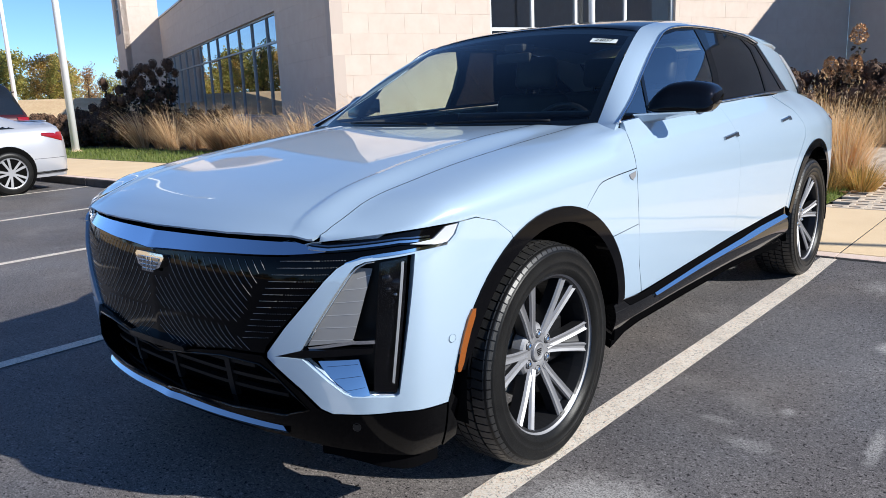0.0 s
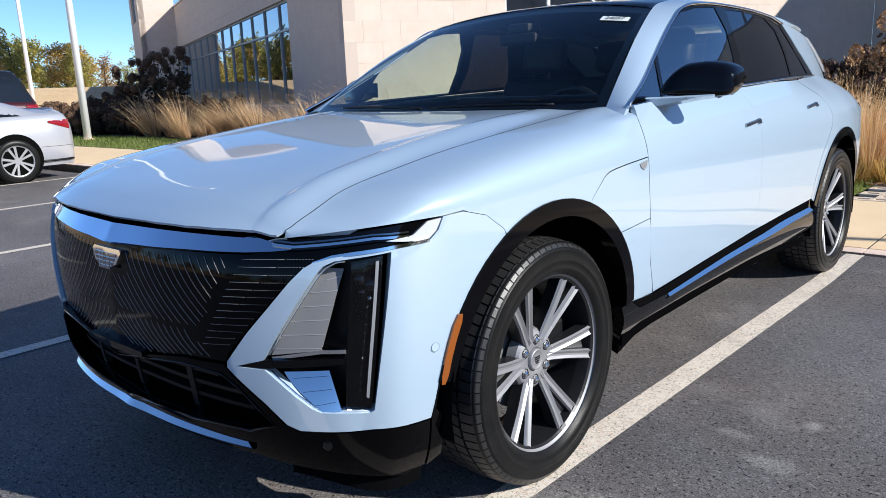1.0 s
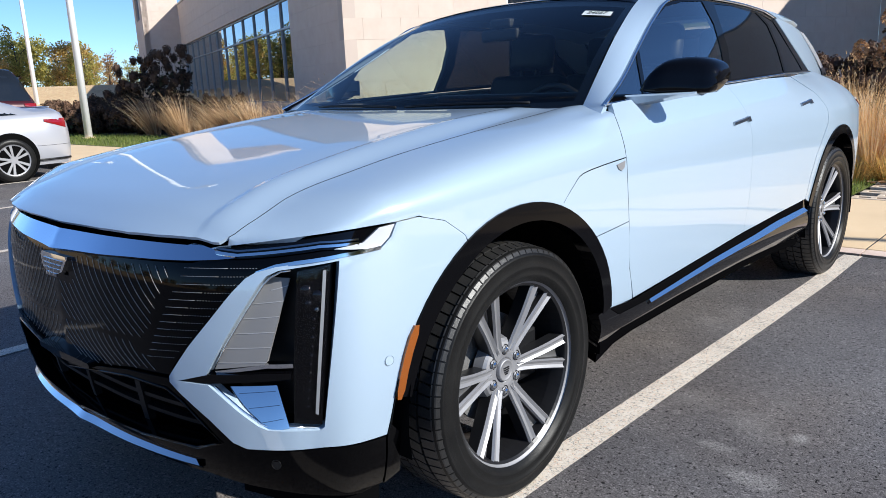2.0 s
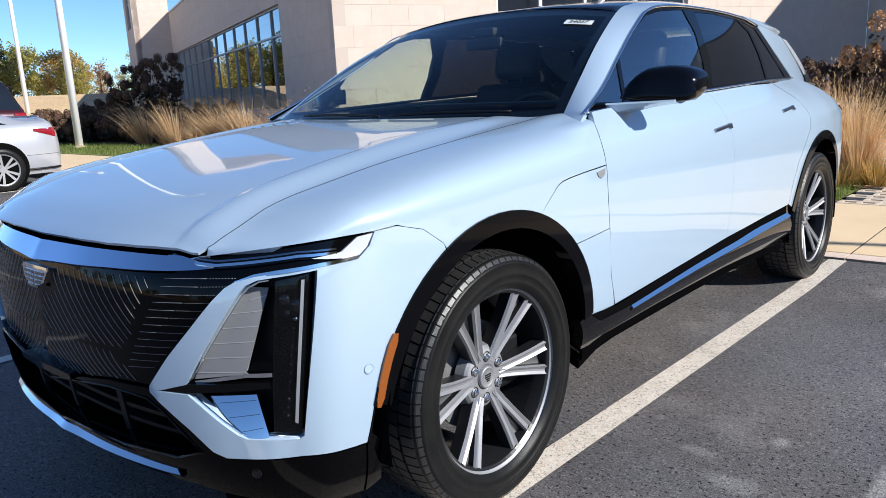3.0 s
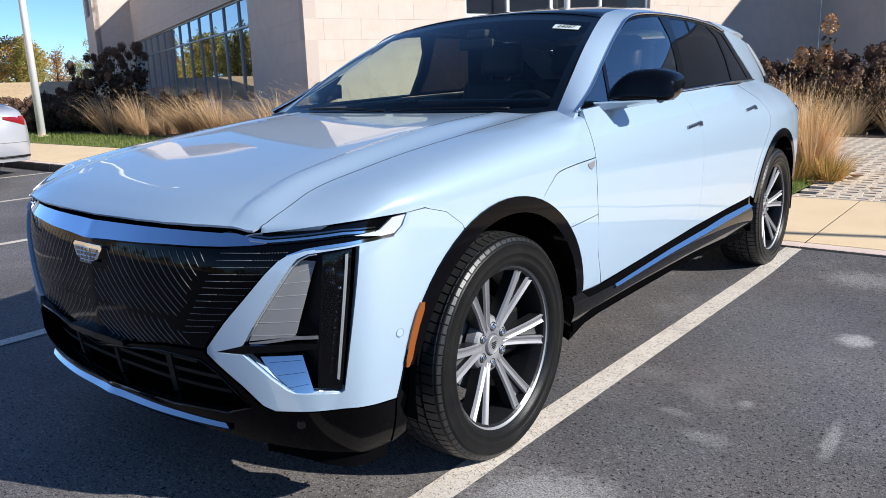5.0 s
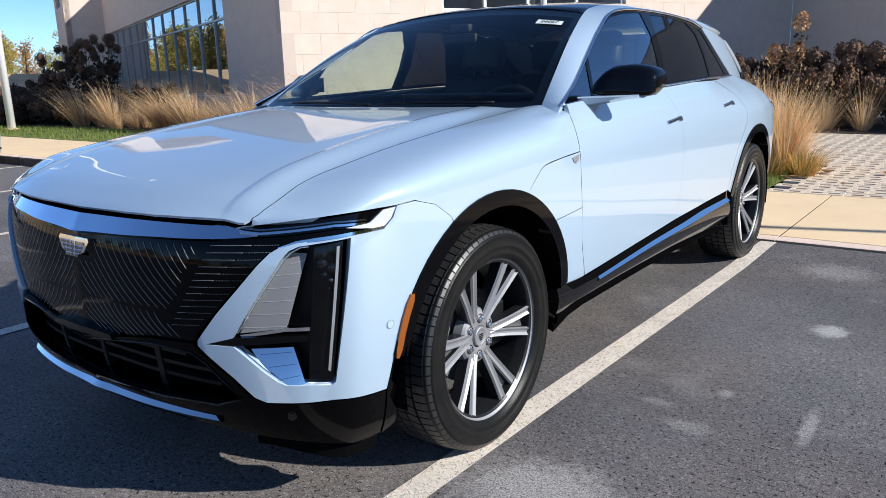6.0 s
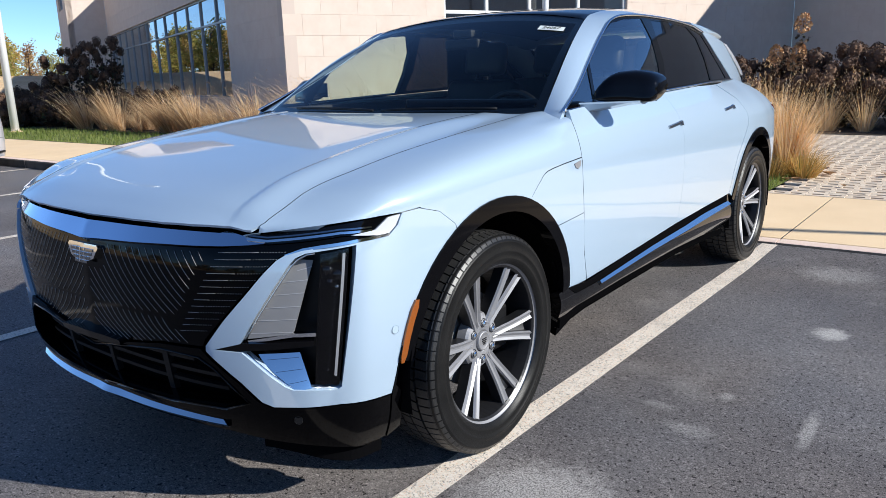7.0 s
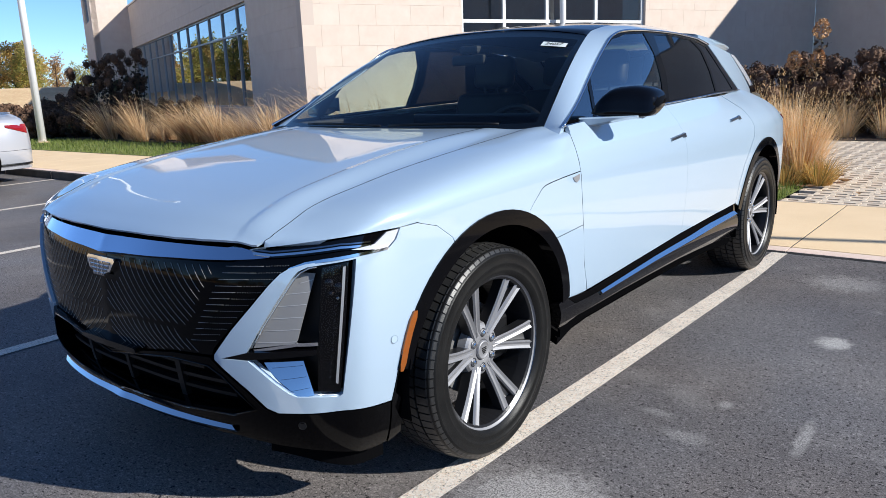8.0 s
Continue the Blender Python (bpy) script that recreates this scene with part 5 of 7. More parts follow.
# side windows
frames = [("front_quarter_glass", [(.655, 1.141), (.785, 1.200), (.975, 1.297), (.892, 1.147)], SIDE_GLASS),
          ("front_window", [(1.010, 1.311), (1.120, 1.370), (1.232, 1.430), (1.341, 1.483), (1.478, 1.507), (1.650, 1.514), (1.704, 1.416), (1.698, 1.289), (1.660, 1.171), (.918, 1.148)], SIDE_GLASS),
          ("rear_window", [(1.775, 1.510), (2.018, 1.511), (2.324, 1.493), (2.455, 1.435), (2.515, 1.32), (2.532, 1.196), (1.735, 1.177), (1.785, 1.31)], PRIVACY_GLASS),
          ("quarter_window", [(2.372, 1.489), (2.47, 1.478), (2.595, 1.458), (2.76, 1.34), (2.98, 1.200), (2.566, 1.197), (2.550, 1.33), (2.49, 1.44)], PRIVACY_GLASS)]
top_line = [(float(win_f[0](t)), float(win_f[1](t))) for t in np.linspace(0, .8, 49)] + [(2.632, 1.474)]
low_line = [(3.165, 1.187), (2.528, 1.185), (1.622, 1.162), (.945, 1.139)]
surround = top_line + [(2.84, 1.350)] + low_line
for mirror in (False, True):
    sheet("window_frame", surround, greenhouse, GLOSS_BLACK, car, "black window surround", step=.035, thick=.02, mirror=mirror, lift=-.003, holes=[o for _, o, _ in frames])
    for name, o, mat in frames:
        g = sheet(name, o, greenhouse, mat, car, "tinted side window", step=.05, thick=0, lift=-.006, mirror=mirror)
        g.visible_shadow = False
    for line, r in ((top_line, .0062), ([surround[0]] + low_line[::-1], .0045)):
        pts = [np.array(greenhouse(np.array(y), np.array(z))).ravel() + np.array((.004, 0, 0)) for y, z in dense(np.array(line), .04)[:-max(1, int(np.ceil(np.hypot(line[-1][0] - line[0][0], line[-1][1] - line[0][1]) / .04)))]]
        pts.append(np.array(greenhouse(np.array(line[-1][0]), np.array(line[-1][1]))).ravel() + np.array((.004, 0, 0)))
        v, f = tube([(-p[0] if mirror else p[0], p[1], p[2]) for p in pts], r, 8)
        put("window_trim", mesh_of("window_trim", v, f, True), CHROME, car, "thin chrome window line")
    # rear pillar and rear screen
    pillar = [(2.638, 1.474), (2.80, 1.470), (2.95, 1.456), (3.19, 1.428), (3.32, 1.358), (3.46, 1.285), (3.60, 1.212), (3.655, 1.182), (3.64, 1.130), (3.40, 1.150), (3.17, 1.183), (3.0, 1.266), (2.845, 1.346)]
    sheet("rear_pillar", pillar, greenhouse, PAINT, car, "white rear pillar", step=.03, thick=.02, mirror=mirror)
    sheet("rear_seal", [(3.05, 1.44), (3.34, 1.425), (3.94, 1.215), (3.98, 1.15), (3.50, 1.135)], greenhouse, GLOSS_BLACK, car, "", step=.04, thick=.01, lift=-.012, mirror=mirror)
    sheet("rear_blade", [(3.225, 1.424), (3.35, 1.416), (3.60, 1.335), (3.90, 1.232), (3.95, 1.206), (3.73, 1.203), (3.50, 1.300)], greenhouse, LED, car, "pale upright tail lamp blade", step=.04, thick=.015, lift=-.002, mirror=mirror)
    sheet("lamp_foot", [(3.675, 1.198), (3.95, 1.202), (4.0, 1.178), (3.98, 1.150), (3.69, 1.152)], greenhouse, GLOSS_BLACK, car, "dark foot of the tail lamp", step=.04, thick=.02, lift=.004, mirror=mirror)


def rear_screen(u, v):
    y = 3.12 + .60 * v
    return u * (.60 + .06 * v), y + .05 * (1 - np.abs(u) ** 2), 1.462 - .285 * v + .02 * (1 - u * u)


sheet("rear_screen", [(-1, 0), (1, 0), (1, 1), (-1, 1)], rear_screen, PRIVACY_GLASS, car, "dark rear screen", step=.08, thick=0)
v, f = loft([[(u * w, y, z) for u in np.linspace(-1, 1, 9)] for w, y, z in ((.68, 3.48, 1.16), (.70, 3.62, 1.160), (.70, 3.80, 1.150), (.69, 3.93, 1.135), (.67, 4.02, 1.08), (.64, 4.07, .98))])
put("tail_panel", mesh_of("tail_panel", v, f, True), PAINT, car)

# door mirrors
MIR_TOP = curve_fn([0, .06, .14, .26, .45, .75, .90, .97, 1], [1.192, 1.214, 1.238, 1.258, 1.2665, 1.262, 1.248, 1.230, 1.212])
MIR_LOW = curve_fn([0, .1, .5, .8, .92, 1], [1.158, 1.151, 1.147, 1.142, 1.147, 1.172])
for sgn in (1, -1):
    rows = []
    for t in np.r_[np.linspace(0, .9, 13), .95, .98, 1]:
        x = .908 + .234 * t
        hi, lo = float(MIR_TOP(t)), float(MIR_LOW(t))
        cy, cz = .862 + .100 * t + (.17 if sgn < 0 else 0), (hi + lo) / 2
        ry, rz = .082 * (1 - .22 * t) * float(np.interp(t, [0, .1, .3, .9, .97, 1], [.62, .84, 1, 1, .86, .62])), (hi - lo) / 2
        row = []
        for a in np.linspace(0, 2 * math.pi, 28, endpoint=False):
            c, d = math.cos(a), math.sin(a)
            lean = .028 * d                                   # the face rakes back towards its top
            row.append((sgn * x, cy + lean + ry * math.copysign(abs(c) ** .55, c), cz + rz * math.copysign(abs(d) ** .55, d)))
        rows.append(row)
    v, f = loft(rows, closed=True, flip=sgn > 0)
    f = list(f) + [tuple(range(28)), tuple(range(len(v) - 28, len(v)))[::-1]]
    mir = put("door_mirror", mesh_of("door_mirror", v, f, True), GLOSS_BLACK, car, "glossy black door mirror")
    dy = .17 if sgn < 0 else 0
    rows = []
    for t in np.linspace(0, 1, 9):                            # tapered base under the shell
        x = .872 + .215 * t
        y0, y1 = .755 + .095 * t + dy, .915 + .050 * t + dy
        z1 = 1.146 + .004 * t
        z0 = z1 - .046 + .030 * min(1, t * 1.25)
        rows.append([(sgn * x, y0, z1 - .006), (sgn * x, y0 + .012, z0 + .008), (sgn * x, (y0 + y1) / 2, z0), (sgn * x, y1 - .02, z0 + .006), (sgn * x, y1, z1 - .006), (sgn * x, y1 - .01, z1), (sgn * x, y0 + .01, z1)])
    v, f = loft(rows, closed=True, flip=sgn > 0)
    f = list(f) + [tuple(range(7)), tuple(range(len(v) - 7, len(v)))[::-1]]
    put("mirror_arm", mesh_of("mirror_arm", v, f), PAINT, mir, "white mirror base")
    v, f = tube([(sgn * (.93 + .185 * t), .80 + (.17 if sgn < 0 else 0) + .12 * t + .05 * t * t, 1.138 + .012 * t) for t in np.linspace(.55, 1, 8)], .005, 6)
    put("indicator", mesh_of("indicator", v, f, True), CHROME, mir, "clear indicator strip")
    bm = bmesh.new()
    box(bm, sgn * .95, sgn * 1.10, .978 + dy, .984 + dy, 1.165, 1.245, .0)
    part("mirror_glass", bm, CHROME, mir)

# sticker on the windscreen with its stock number
v, f, n = panel([(.705, .799), (.905, .794), (.905, .846), (.705, .851)], screen, step=.05, thick=0, lift=.004)
sticker = put("sticker", shaped("sticker", v, f, n), STICKER, car, "white paper sticker reading 24057")
txt = bpy.data.curves.new("sticker_text", 'FONT')
txt.body, txt.size, txt.align_x, txt.align_y, txt.extrude = "24057", .036, 'CENTER', 'CENTER', .0003
_c = np.array(screen(np.array(.805), np.array(.8225))).ravel()
_u = Vector(np.array(screen(np.array(.85), np.array(.830))).ravel() - np.array(screen(np.array(.73), np.array(.830))).ravel()).normalized()
_v = Vector(np.array(screen(np.array(.79), np.array(.85))).ravel() - np.array(screen(np.array(.79), np.array(.80))).ravel()).normalized()
_n = _u.cross(_v).normalized()
_v = _n.cross(_u)
ob = new("sticker_text_tmp", txt)
dg = bpy.context.evaluated_depsgraph_get()
me = bpy.data.meshes.new_from_object(ob.evaluated_get(dg))
bpy.data.objects.remove(ob)
me.materials.clear()
put("sticker_number", me, INK, sticker, "black printed number 24057", at=Matrix.Translation(Vector(_c) + _n * .006) @ Matrix((_u, _v, _n)).transposed().to_4x4())

# ---- wheels ----
def tyre_mesh():
    w, r = .132, .384
    prof = [(-.115, .262), (-.126, .275), (-w, .315), (-.128, .352), (-.112, .374), (-.095, r - .004), (-.05, r - .001), (0, r), (.05, r - .001), (.095, r - .004), (.112, .374), (.128, .352), (.1305, .349), (.1305, .346), (.1292, .3445), (w, .318), (w + .0015, .314), (w + .0015, .309), (w - .0015, .306), (.129, .290), (.1305, .2865), (.1295, .282), (.124, .272), (.115, .262)]
    prof = [(x, q - .010 if abs(x) < .10 else r - (r - q) * .90) for x, q in prof]
    body = lathe(prof, 96)
    blocks = []
    for x0, x1, n, skew in ((-.108, -.068, 76, .010), (-.060, -.022, 64, .016), (-.016, .016, 64, -.010), (.022, .060, 64, -.016), (.068, .108, 76, -.010)):
        for k in range(n):
            a0, a1 = 2 * math.pi * (k + .06) / n, 2 * math.pi * (k + .90) / n
            def at(x, a, q):
                a = a + skew * (x - x0) / (x1 - x0) * 1.5
                return (x, q * math.sin(a), q * math.cos(a))
            drop = lambda x: r - .004 * (abs(x) / .095) ** 2 - (.006 if abs(x) > .1 else 0)
            v = [at(x0, a0, r - .014), at(x1, a0, r - .014), at(x1, a1, r - .014), at(x0, a1, r - .014), at(x0, a0, drop(x0)), at(x1, a0, drop(x1)), at(x1, a1, drop(x1)), at(x0, a1, drop(x0))]
            blocks.append((v, [(0, 1, 5, 4), (1, 2, 6, 5), (2, 3, 7, 6), (3, 0, 4, 7), (4, 5, 6, 7)]))
    for side in (-1, 1):                                    # shoulder lugs running down the sidewall
        for k in range(76):
            a0, a1 = 2 * math.pi * (k + .05) / 76, 2 * math.pi * (k + .90) / 76
            pts = [(side * .106, .3765), (side * .119, .3685), (side * .1285, .3535)]
            v, f = loft([[(x, q * math.sin(a), q * math.cos(a)) for x, q in pts] for a in (a0, a1)], flip=side > 0)
            v2 = [(x - side * .008, y * .98, z * .98) for x, y, z in v]
            n = len(v)
            blocks.append((v + v2, list(f) + [(0, 1, n + 1, n), (1, 2, n + 2, n + 1), (3, n + 3, n + 4, 4), (4, n + 4, n + 5, 5)]))
    return body, merged(*blocks)


def rim_meshes():
    """Outer face at +x: bright lip, dark barrel, twelve spokes in six pairs, hub."""
    lip = lathe([(.098, .264), (.112, .2735), (.1165, .2725), (.1165, .2695), (.110, .264), (.1055, .2575)], 96)
    barrel = lathe([(.1055, .2575), (.100, .250), (.06, .243), (-.05, .232), (-.10, .240), (-.115, .262)], 64)
    bright, dark = [lip], [barrel]
    hub = lathe([(.040, .030), (.054, .036), (.0575, .040), (.0595, .052), (.0595, .078), (.056, .088), (.048, .096), (.02, .100)], 60)
    bright.append(hub)
    web = []
    for p in range(6):
        mid = radians(32.5 + 60 * p)
        for e in (-1, 1):
            rows_b, rows_d = [], []
            for q in np.linspace(.062, .262, 9):
                t = (q - .062) / .20
                a = mid + e * radians(6.5 + 2.6 * t)
                half = .0125 + .0045 * t + .004 * (1 - t) ** 4
                x = .062 + .008 * math.sin(t * math.pi) + .042 * t ** 1.6
                d = Vector((0, math.sin(a), math.cos(a)))
                g = Vector((0, math.cos(a), -math.sin(a)))
                c = d * q
                rows_b.append([tuple(c - g * half + Vector((x - .007, 0, 0))), tuple(c - g * half * .72 + Vector((x, 0, 0))), tuple(c - g * .18 * half + Vector((x - .0055, 0, 0))), tuple(c + g * .18 * half + Vector((x - .0055, 0, 0))), tuple(c + g * half * .72 + Vector((x, 0, 0))), tuple(c + g * half + Vector((x - .007, 0, 0)))])
                rows_d.append([tuple(c + g * half + Vector((x - .007, 0, 0))), tuple(c + g * half * 1.1 + Vector((x - .045, 0, 0))), tuple(c - g * half * 1.1 + Vector((x - .045, 0, 0))), tuple(c - g * half + Vector((x - .007, 0, 0)))])
            bright.append(loft(rows_b))
            dark.append(loft(rows_d))
        rows = []
        for q in np.linspace(.082, .258, 9):                # grey web between the two spokes of a pair
            t = (q - .062) / .20
            x = .050 + .008 * math.sin(t * math.pi) + .030 * t ** 1.6
            rows.append([(x - .010 * (1 - abs(b) / 6), q * math.sin(mid + radians(b * (.95 + .45 * t))), q * math.cos(mid + radians(b * (.95 + .45 * t)))) for b in (-6, -3, 0, 3, 6)])
        web.append(loft(rows))
    grown = [([(x, y * 1.042, z * 1.042) if y * y + z * z > .0098 else (x, y, z) for x, y, z in v], f) for v, f in (merged(*bright), merged(*dark), merged(*web))]
    return grown


def build_wheel():
    w = new("wheel")
    w.parent = car
    w["label"] = "six double-spoke silver alloy wheel with black tyre"
    body, blocks = tyre_mesh()
    t = put("tyre", mesh_of("tyre", *body, True), RUBBER, w, "black road tyre")
    put("tread", mesh_of("tread", *blocks), TREAD, t)
    # raised writing on the sidewall, as plain bars
    pieces = []
    for start in (-52, 128):
        for k, span in enumerate((5.5, 1.8, 5, 5, 4.4, 4.4, 1.8, 5.2)):
            a0 = radians(start + k * 6.6)
            a1 = a0 + radians(span)
            v, f = loft([[(.1300 - .0012 * j, q * math.sin(a), q * math.cos(a)) for j, q in ((1, .326), (0, .333), (1, .348))] for a in np.linspace(a0, a1, 4)])
            pieces.append((v, f))
    put("sidewall_marks", mesh_of("sidewall_marks", *merged(*pieces)), RUBBER_RAISED, t, "raised sidewall marks")
    bright, dark, web = rim_meshes()
    rim = put("rim", mesh_of("rim", *bright), ALLOY, w, "machined silver alloy rim")
    put("rim_pocket", mesh_of("rim_pocket", *dark), ALLOY_DARK, rim, "dark painted pockets")
    put("rim_web", mesh_of("rim_web", *web, True), ALLOY_GREY, rim, "satin grey webs between paired spokes")
    for k in range(6):
        a = radians(2.5 + 60 * k)
        y, z = .064 * math.sin(a), .064 * math.cos(a)
        v, f = lathe([(.0602, .0165), (.0612, .0155), (.0606, .0135), (.052, .0125), (.052, .001)], 20)
        put("nut_pocket", mesh_of("nut_pocket", [(p[0], p[1] + y, p[2] + z) for p in v], f, True), ALLOY_DARK, rim, "dark nut pocket")
        bm = bmesh.new()
        cyl(bm, (.050, y, z), (.067, y, z), .0105, .0100, 6)
        cyl(bm, (.067, y, z), (.071, y, z), .0090, .0055, 12)
        part("wheel_nut", bm, CHROME, rim, "chrome wheel nut")
    v, f = lathe([(.050, .0345), (.062, .0345), (.0655, .0325), (.0665, .029), (.0645, .027), (.0650, .015), (.0652, .001)], 40)
    cap = put("centre_cap", mesh_of("centre_cap", v, f, True), ALLOY, rim, "silver centre cap")
    for dz, wide in ((.009, .013), (.0025, .013), (-.004, .010), (-.010, .006)):
        bm = bmesh.new()
        box(bm, .064, .0668, -wide, wide, dz - .0022, dz + .0022)
        part("cap_mark", bm, ALLOY_DARK, cap, "plain dark bar of the cap's mark")
    bm = bmesh.new()
    cyl(bm, (-.005, 0, 0), (.005, 0, 0), .165, seg=40)
    part("brake_disc", bm, IRON, w, "grey brake disc")
    bm = bmesh.new()
    box(bm, -.03, .035, .07, .20, -.08, .08, .012)
    part("brake_caliper", bm, SATIN_BLACK, w, "")
    return w


first = build_wheel()
TRACK = .842
first.matrix_basis = pose(TRACK, AXLE_F, HUB_Z, 0, 0, 0)
copy_thing(first, pose(TRACK, AXLE_R, HUB_Z, 7))
copy_thing(first, pose(-TRACK, AXLE_F, HUB_Z, 13, 0, 180))
copy_thing(first, pose(-TRACK, AXLE_R, HUB_Z, 31, 0, 180))

# ---- cabin ----
bm = bmesh.new()
box(bm, -.74, .74, .45, 1.02, .86, 1.06, .04, 3)
dash = part("dashboard", bm, INTERIOR, car, "black dashboard")
bm = bmesh.new()
box(bm, -.12, .62, .86, .89, 1.035, 1.16, .012, 2, Matrix.Translation((0, 0, 0)))
part("screen", bm, GLOSS_BLACK, dash, "long curved black display")
bm = bmesh.new()
box(bm, -.11, .11, .9, 2.1, .55, .88, .03, 2)
part("console", bm, INTERIOR, car)
v, f = tube([(.37 + .185 * math.cos(a), 1.02 + .06 * math.sin(a), 1.01 + .172 * math.sin(a)) for a in np.linspace(0, 2 * math.pi, 33)], .015, 8)
wheel = put("steering_wheel", mesh_of("steering_wheel", v, f, True), SATIN_BLACK, car, "black steering wheel")
bm = bmesh.new()
box(bm, .22, .52, 1.0, 1.04, .98, 1.04, .012)
box(bm, .34, .40, 1.0, 1.04, .86, 1.0, .01)
part("spoke", bm, SATIN_BLACK, wheel)


def seat(x, y, wide=.50):
    s = new("seat")
    s.parent = car
    s["label"] = "dark leather car seat"
    bm = bmesh.new()
    box(bm, x - wide / 2, x + wide / 2, y, y + .52, .52, .68, .05, 3)
    part("cushion", bm, SEAT_SKIN, s, smooth=True)
    bm = bmesh.new()
    box(bm, x - wide / 2, x + wide / 2, 0, .14, 0, .66, .05, 3, Matrix.Translation((0, y + .44, .62)) @ Matrix.Rotation(radians(-18), 4, 'X'))
    part("backrest", bm, SEAT_SKIN, s, smooth=True)
    bm = bmesh.new()
    box(bm, x - .14, x + .14, 0, .10, 0, .20, .04, 3, Matrix.Translation((0, y + .66, 1.27)) @ Matrix.Rotation(radians(-12), 4, 'X'))
    for dx in (-.05, .05):
        cyl(bm, (x + dx, y + .68, 1.20), (x + dx, y + .70, 1.32), .007, seg=8)
    part("headrest", bm, SEAT_SKIN, s, smooth=True)


for x in (-.38, .38):
    seat(x, 1.25)
    seat(x, 2.10, .58)
bm = bmesh.new()
box(bm, -.105, .105, -.015, .015, -.026, .026, .012, 2, Matrix.Translation((0, 1.19, 1.418)))
cyl(bm, (0, 1.19, 1.43), (0, 1.21, 1.462), .010, seg=8)
part("rear_view_mirror", bm, INTERIOR, car, "black rear-view mirror")
bm = bmesh.new()
box(bm, -.06, .06, 1.185, 1.30, 1.448, 1.490, .012, 2)
part("sensor_housing", bm, INTERIOR, car)
bm = bmesh.new()
box(bm, -.78, .78, .45, 3.2, .52, .545, 0)
part("cabin_floor", bm, INTERIOR, car)

for sgn in (1, -1):
    bm = bmesh.new()
    box(bm, min(sgn * .80, sgn * .845), max(sgn * .80, sgn * .845), .72, 2.75, .62, 1.128, .012)
    part("door_lining", bm, INTERIOR, car, "black door lining")

# ---- grid pavers beyond the pavement ----
PAVER = varied("grid_paver", [(0.0, (0.62, 0.50, 0.37)), (0.5, (0.69, 0.56, 0.42)), (1.0, (0.75, 0.62, 0.47))], 0.85, 12, 0.2)
paving = thing("paver_grid", "grey concrete grid pavers with open dark slots", "pavers", kind="structure")
px, py = .345, .185                                        # one unit: two bars and two open slots


def paver_unit():
    """An open concrete unit: a rim and a middle bar round two slots."""
    z0, z1, c = -.05, .0, .004
    bars = [(0, px - .004, 0, .055), (0, px - .004, py - .060, py - .004), (0, .045, .055, py - .060), (px / 2 - .022, px / 2 + .022, .055, py - .060), (px - .044, px - .004, .055, py - .060)]
    return merged(*[chamfered(a, b, d, e, z0, z1 - (.0 if i < 2 else .0008), c if i < 2 else .001) for i, (a, b, d, e) in enumerate(bars)])


unit = mesh_of("paver", *paver_unit())
unit.materials.append(PAVER)
rest = []
for j in range(36):
    for i in range(-12, 30):
        x, y = PAVER_X + .01 + i * px - (j % 2) * px / 2, WALK_BACK + .012 + j * py
        if x < (PAVER_X - .05 if y < 7.95 else PAVER_LEFT) or y > 12.15:
            continue
        z = float(bank(0, y)) + random.uniform(-.002, .002)
        if y < 8.7 and x < 6.0 and len(paving.children) < 280:
            put("paver", unit, None, paving, at=Matrix.Translation((x, y, z)))
        else:
            v, f = paver_unit()
            rest.append(([(p[0] + x, p[1] + y, p[2] + z) for p in v], f))
tagged(put("paver_field", mesh_of("paver_field", *merged(*rest)), PAVER, paving), kind="stuff")

# ---- plants ----
STRAW = varied("dry_grass", [(0.0, (0.24, 0.13, 0.06)), (0.35, (0.50, 0.31, 0.15)), (0.7, (0.72, 0.50, 0.28)), (1.0, (0.85, 0.68, 0.44))], 0.8, 3)
STRAW_GREEN = varied("turning_grass", [(0.0, (0.14, 0.15, 0.04)), (0.4, (0.56, 0.36, 0.10)), (1.0, (0.78, 0.52, 0.20))], 0.8, 3)
SWITCH = varied("golden_grass", [(0.0, (0.66, 0.40, 0.17)), (0.4, (0.84, 0.58, 0.29)), (0.75, (0.88, 0.66, 0.40)), (1.0, (0.90, 0.76, 0.55))], 0.8, 3)
GREEN_BLADE = varied("green_blades", [(0.0, (0.12, 0.17, 0.03)), (0.5, (0.19, 0.25, 0.05)), (1.0, (0.30, 0.32, 0.09))], 0.7, 3)
DEAD_LEAF = varied("withered_leaves", [(0.0, (0.026, 0.018, 0.012)), (0.5, (0.050, 0.032, 0.019)), (0.80, (0.085, 0.053, 0.030)), (1.0, (0.055, 0.066, 0.022))], 0.85, 6)
BLOOM = varied("dried_blooms", [(0.0, (0.075, 0.042, 0.026)), (0.6, (0.125, 0.068, 0.040)), (1.0, (0.19, 0.105, 0.06))], 0.85, 10)
# Paler copy of the dried blooms, with the sunlight put into its colour.
SUNLIT_BLOOM = varied("sunlit_blooms", [(0.0, (0.32, 0.17, 0.08)), (0.6, (0.56, 0.32, 0.15)), (1.0, (0.72, 0.48, 0.26))], 0.85, 10)
DRY_LEAF = grained("dry_leaf", [(0.3, (0.26, 0.15, 0.075)), (0.7, (0.42, 0.27, 0.14))], 20, 0.8, 200, 0.3, 0.003)
STEM = material("woody_stem", (0.07, 0.045, 0.028), 0.85)
BARK = grained("bark", [(0.3, (0.07, 0.052, 0.04)), (0.7, (0.13, 0.10, 0.08))], 4, 0.9, 40, 0.8, 0.02)
for m in (STRAW, SWITCH, STRAW_GREEN, GREEN_BLADE):
    leafy(m)
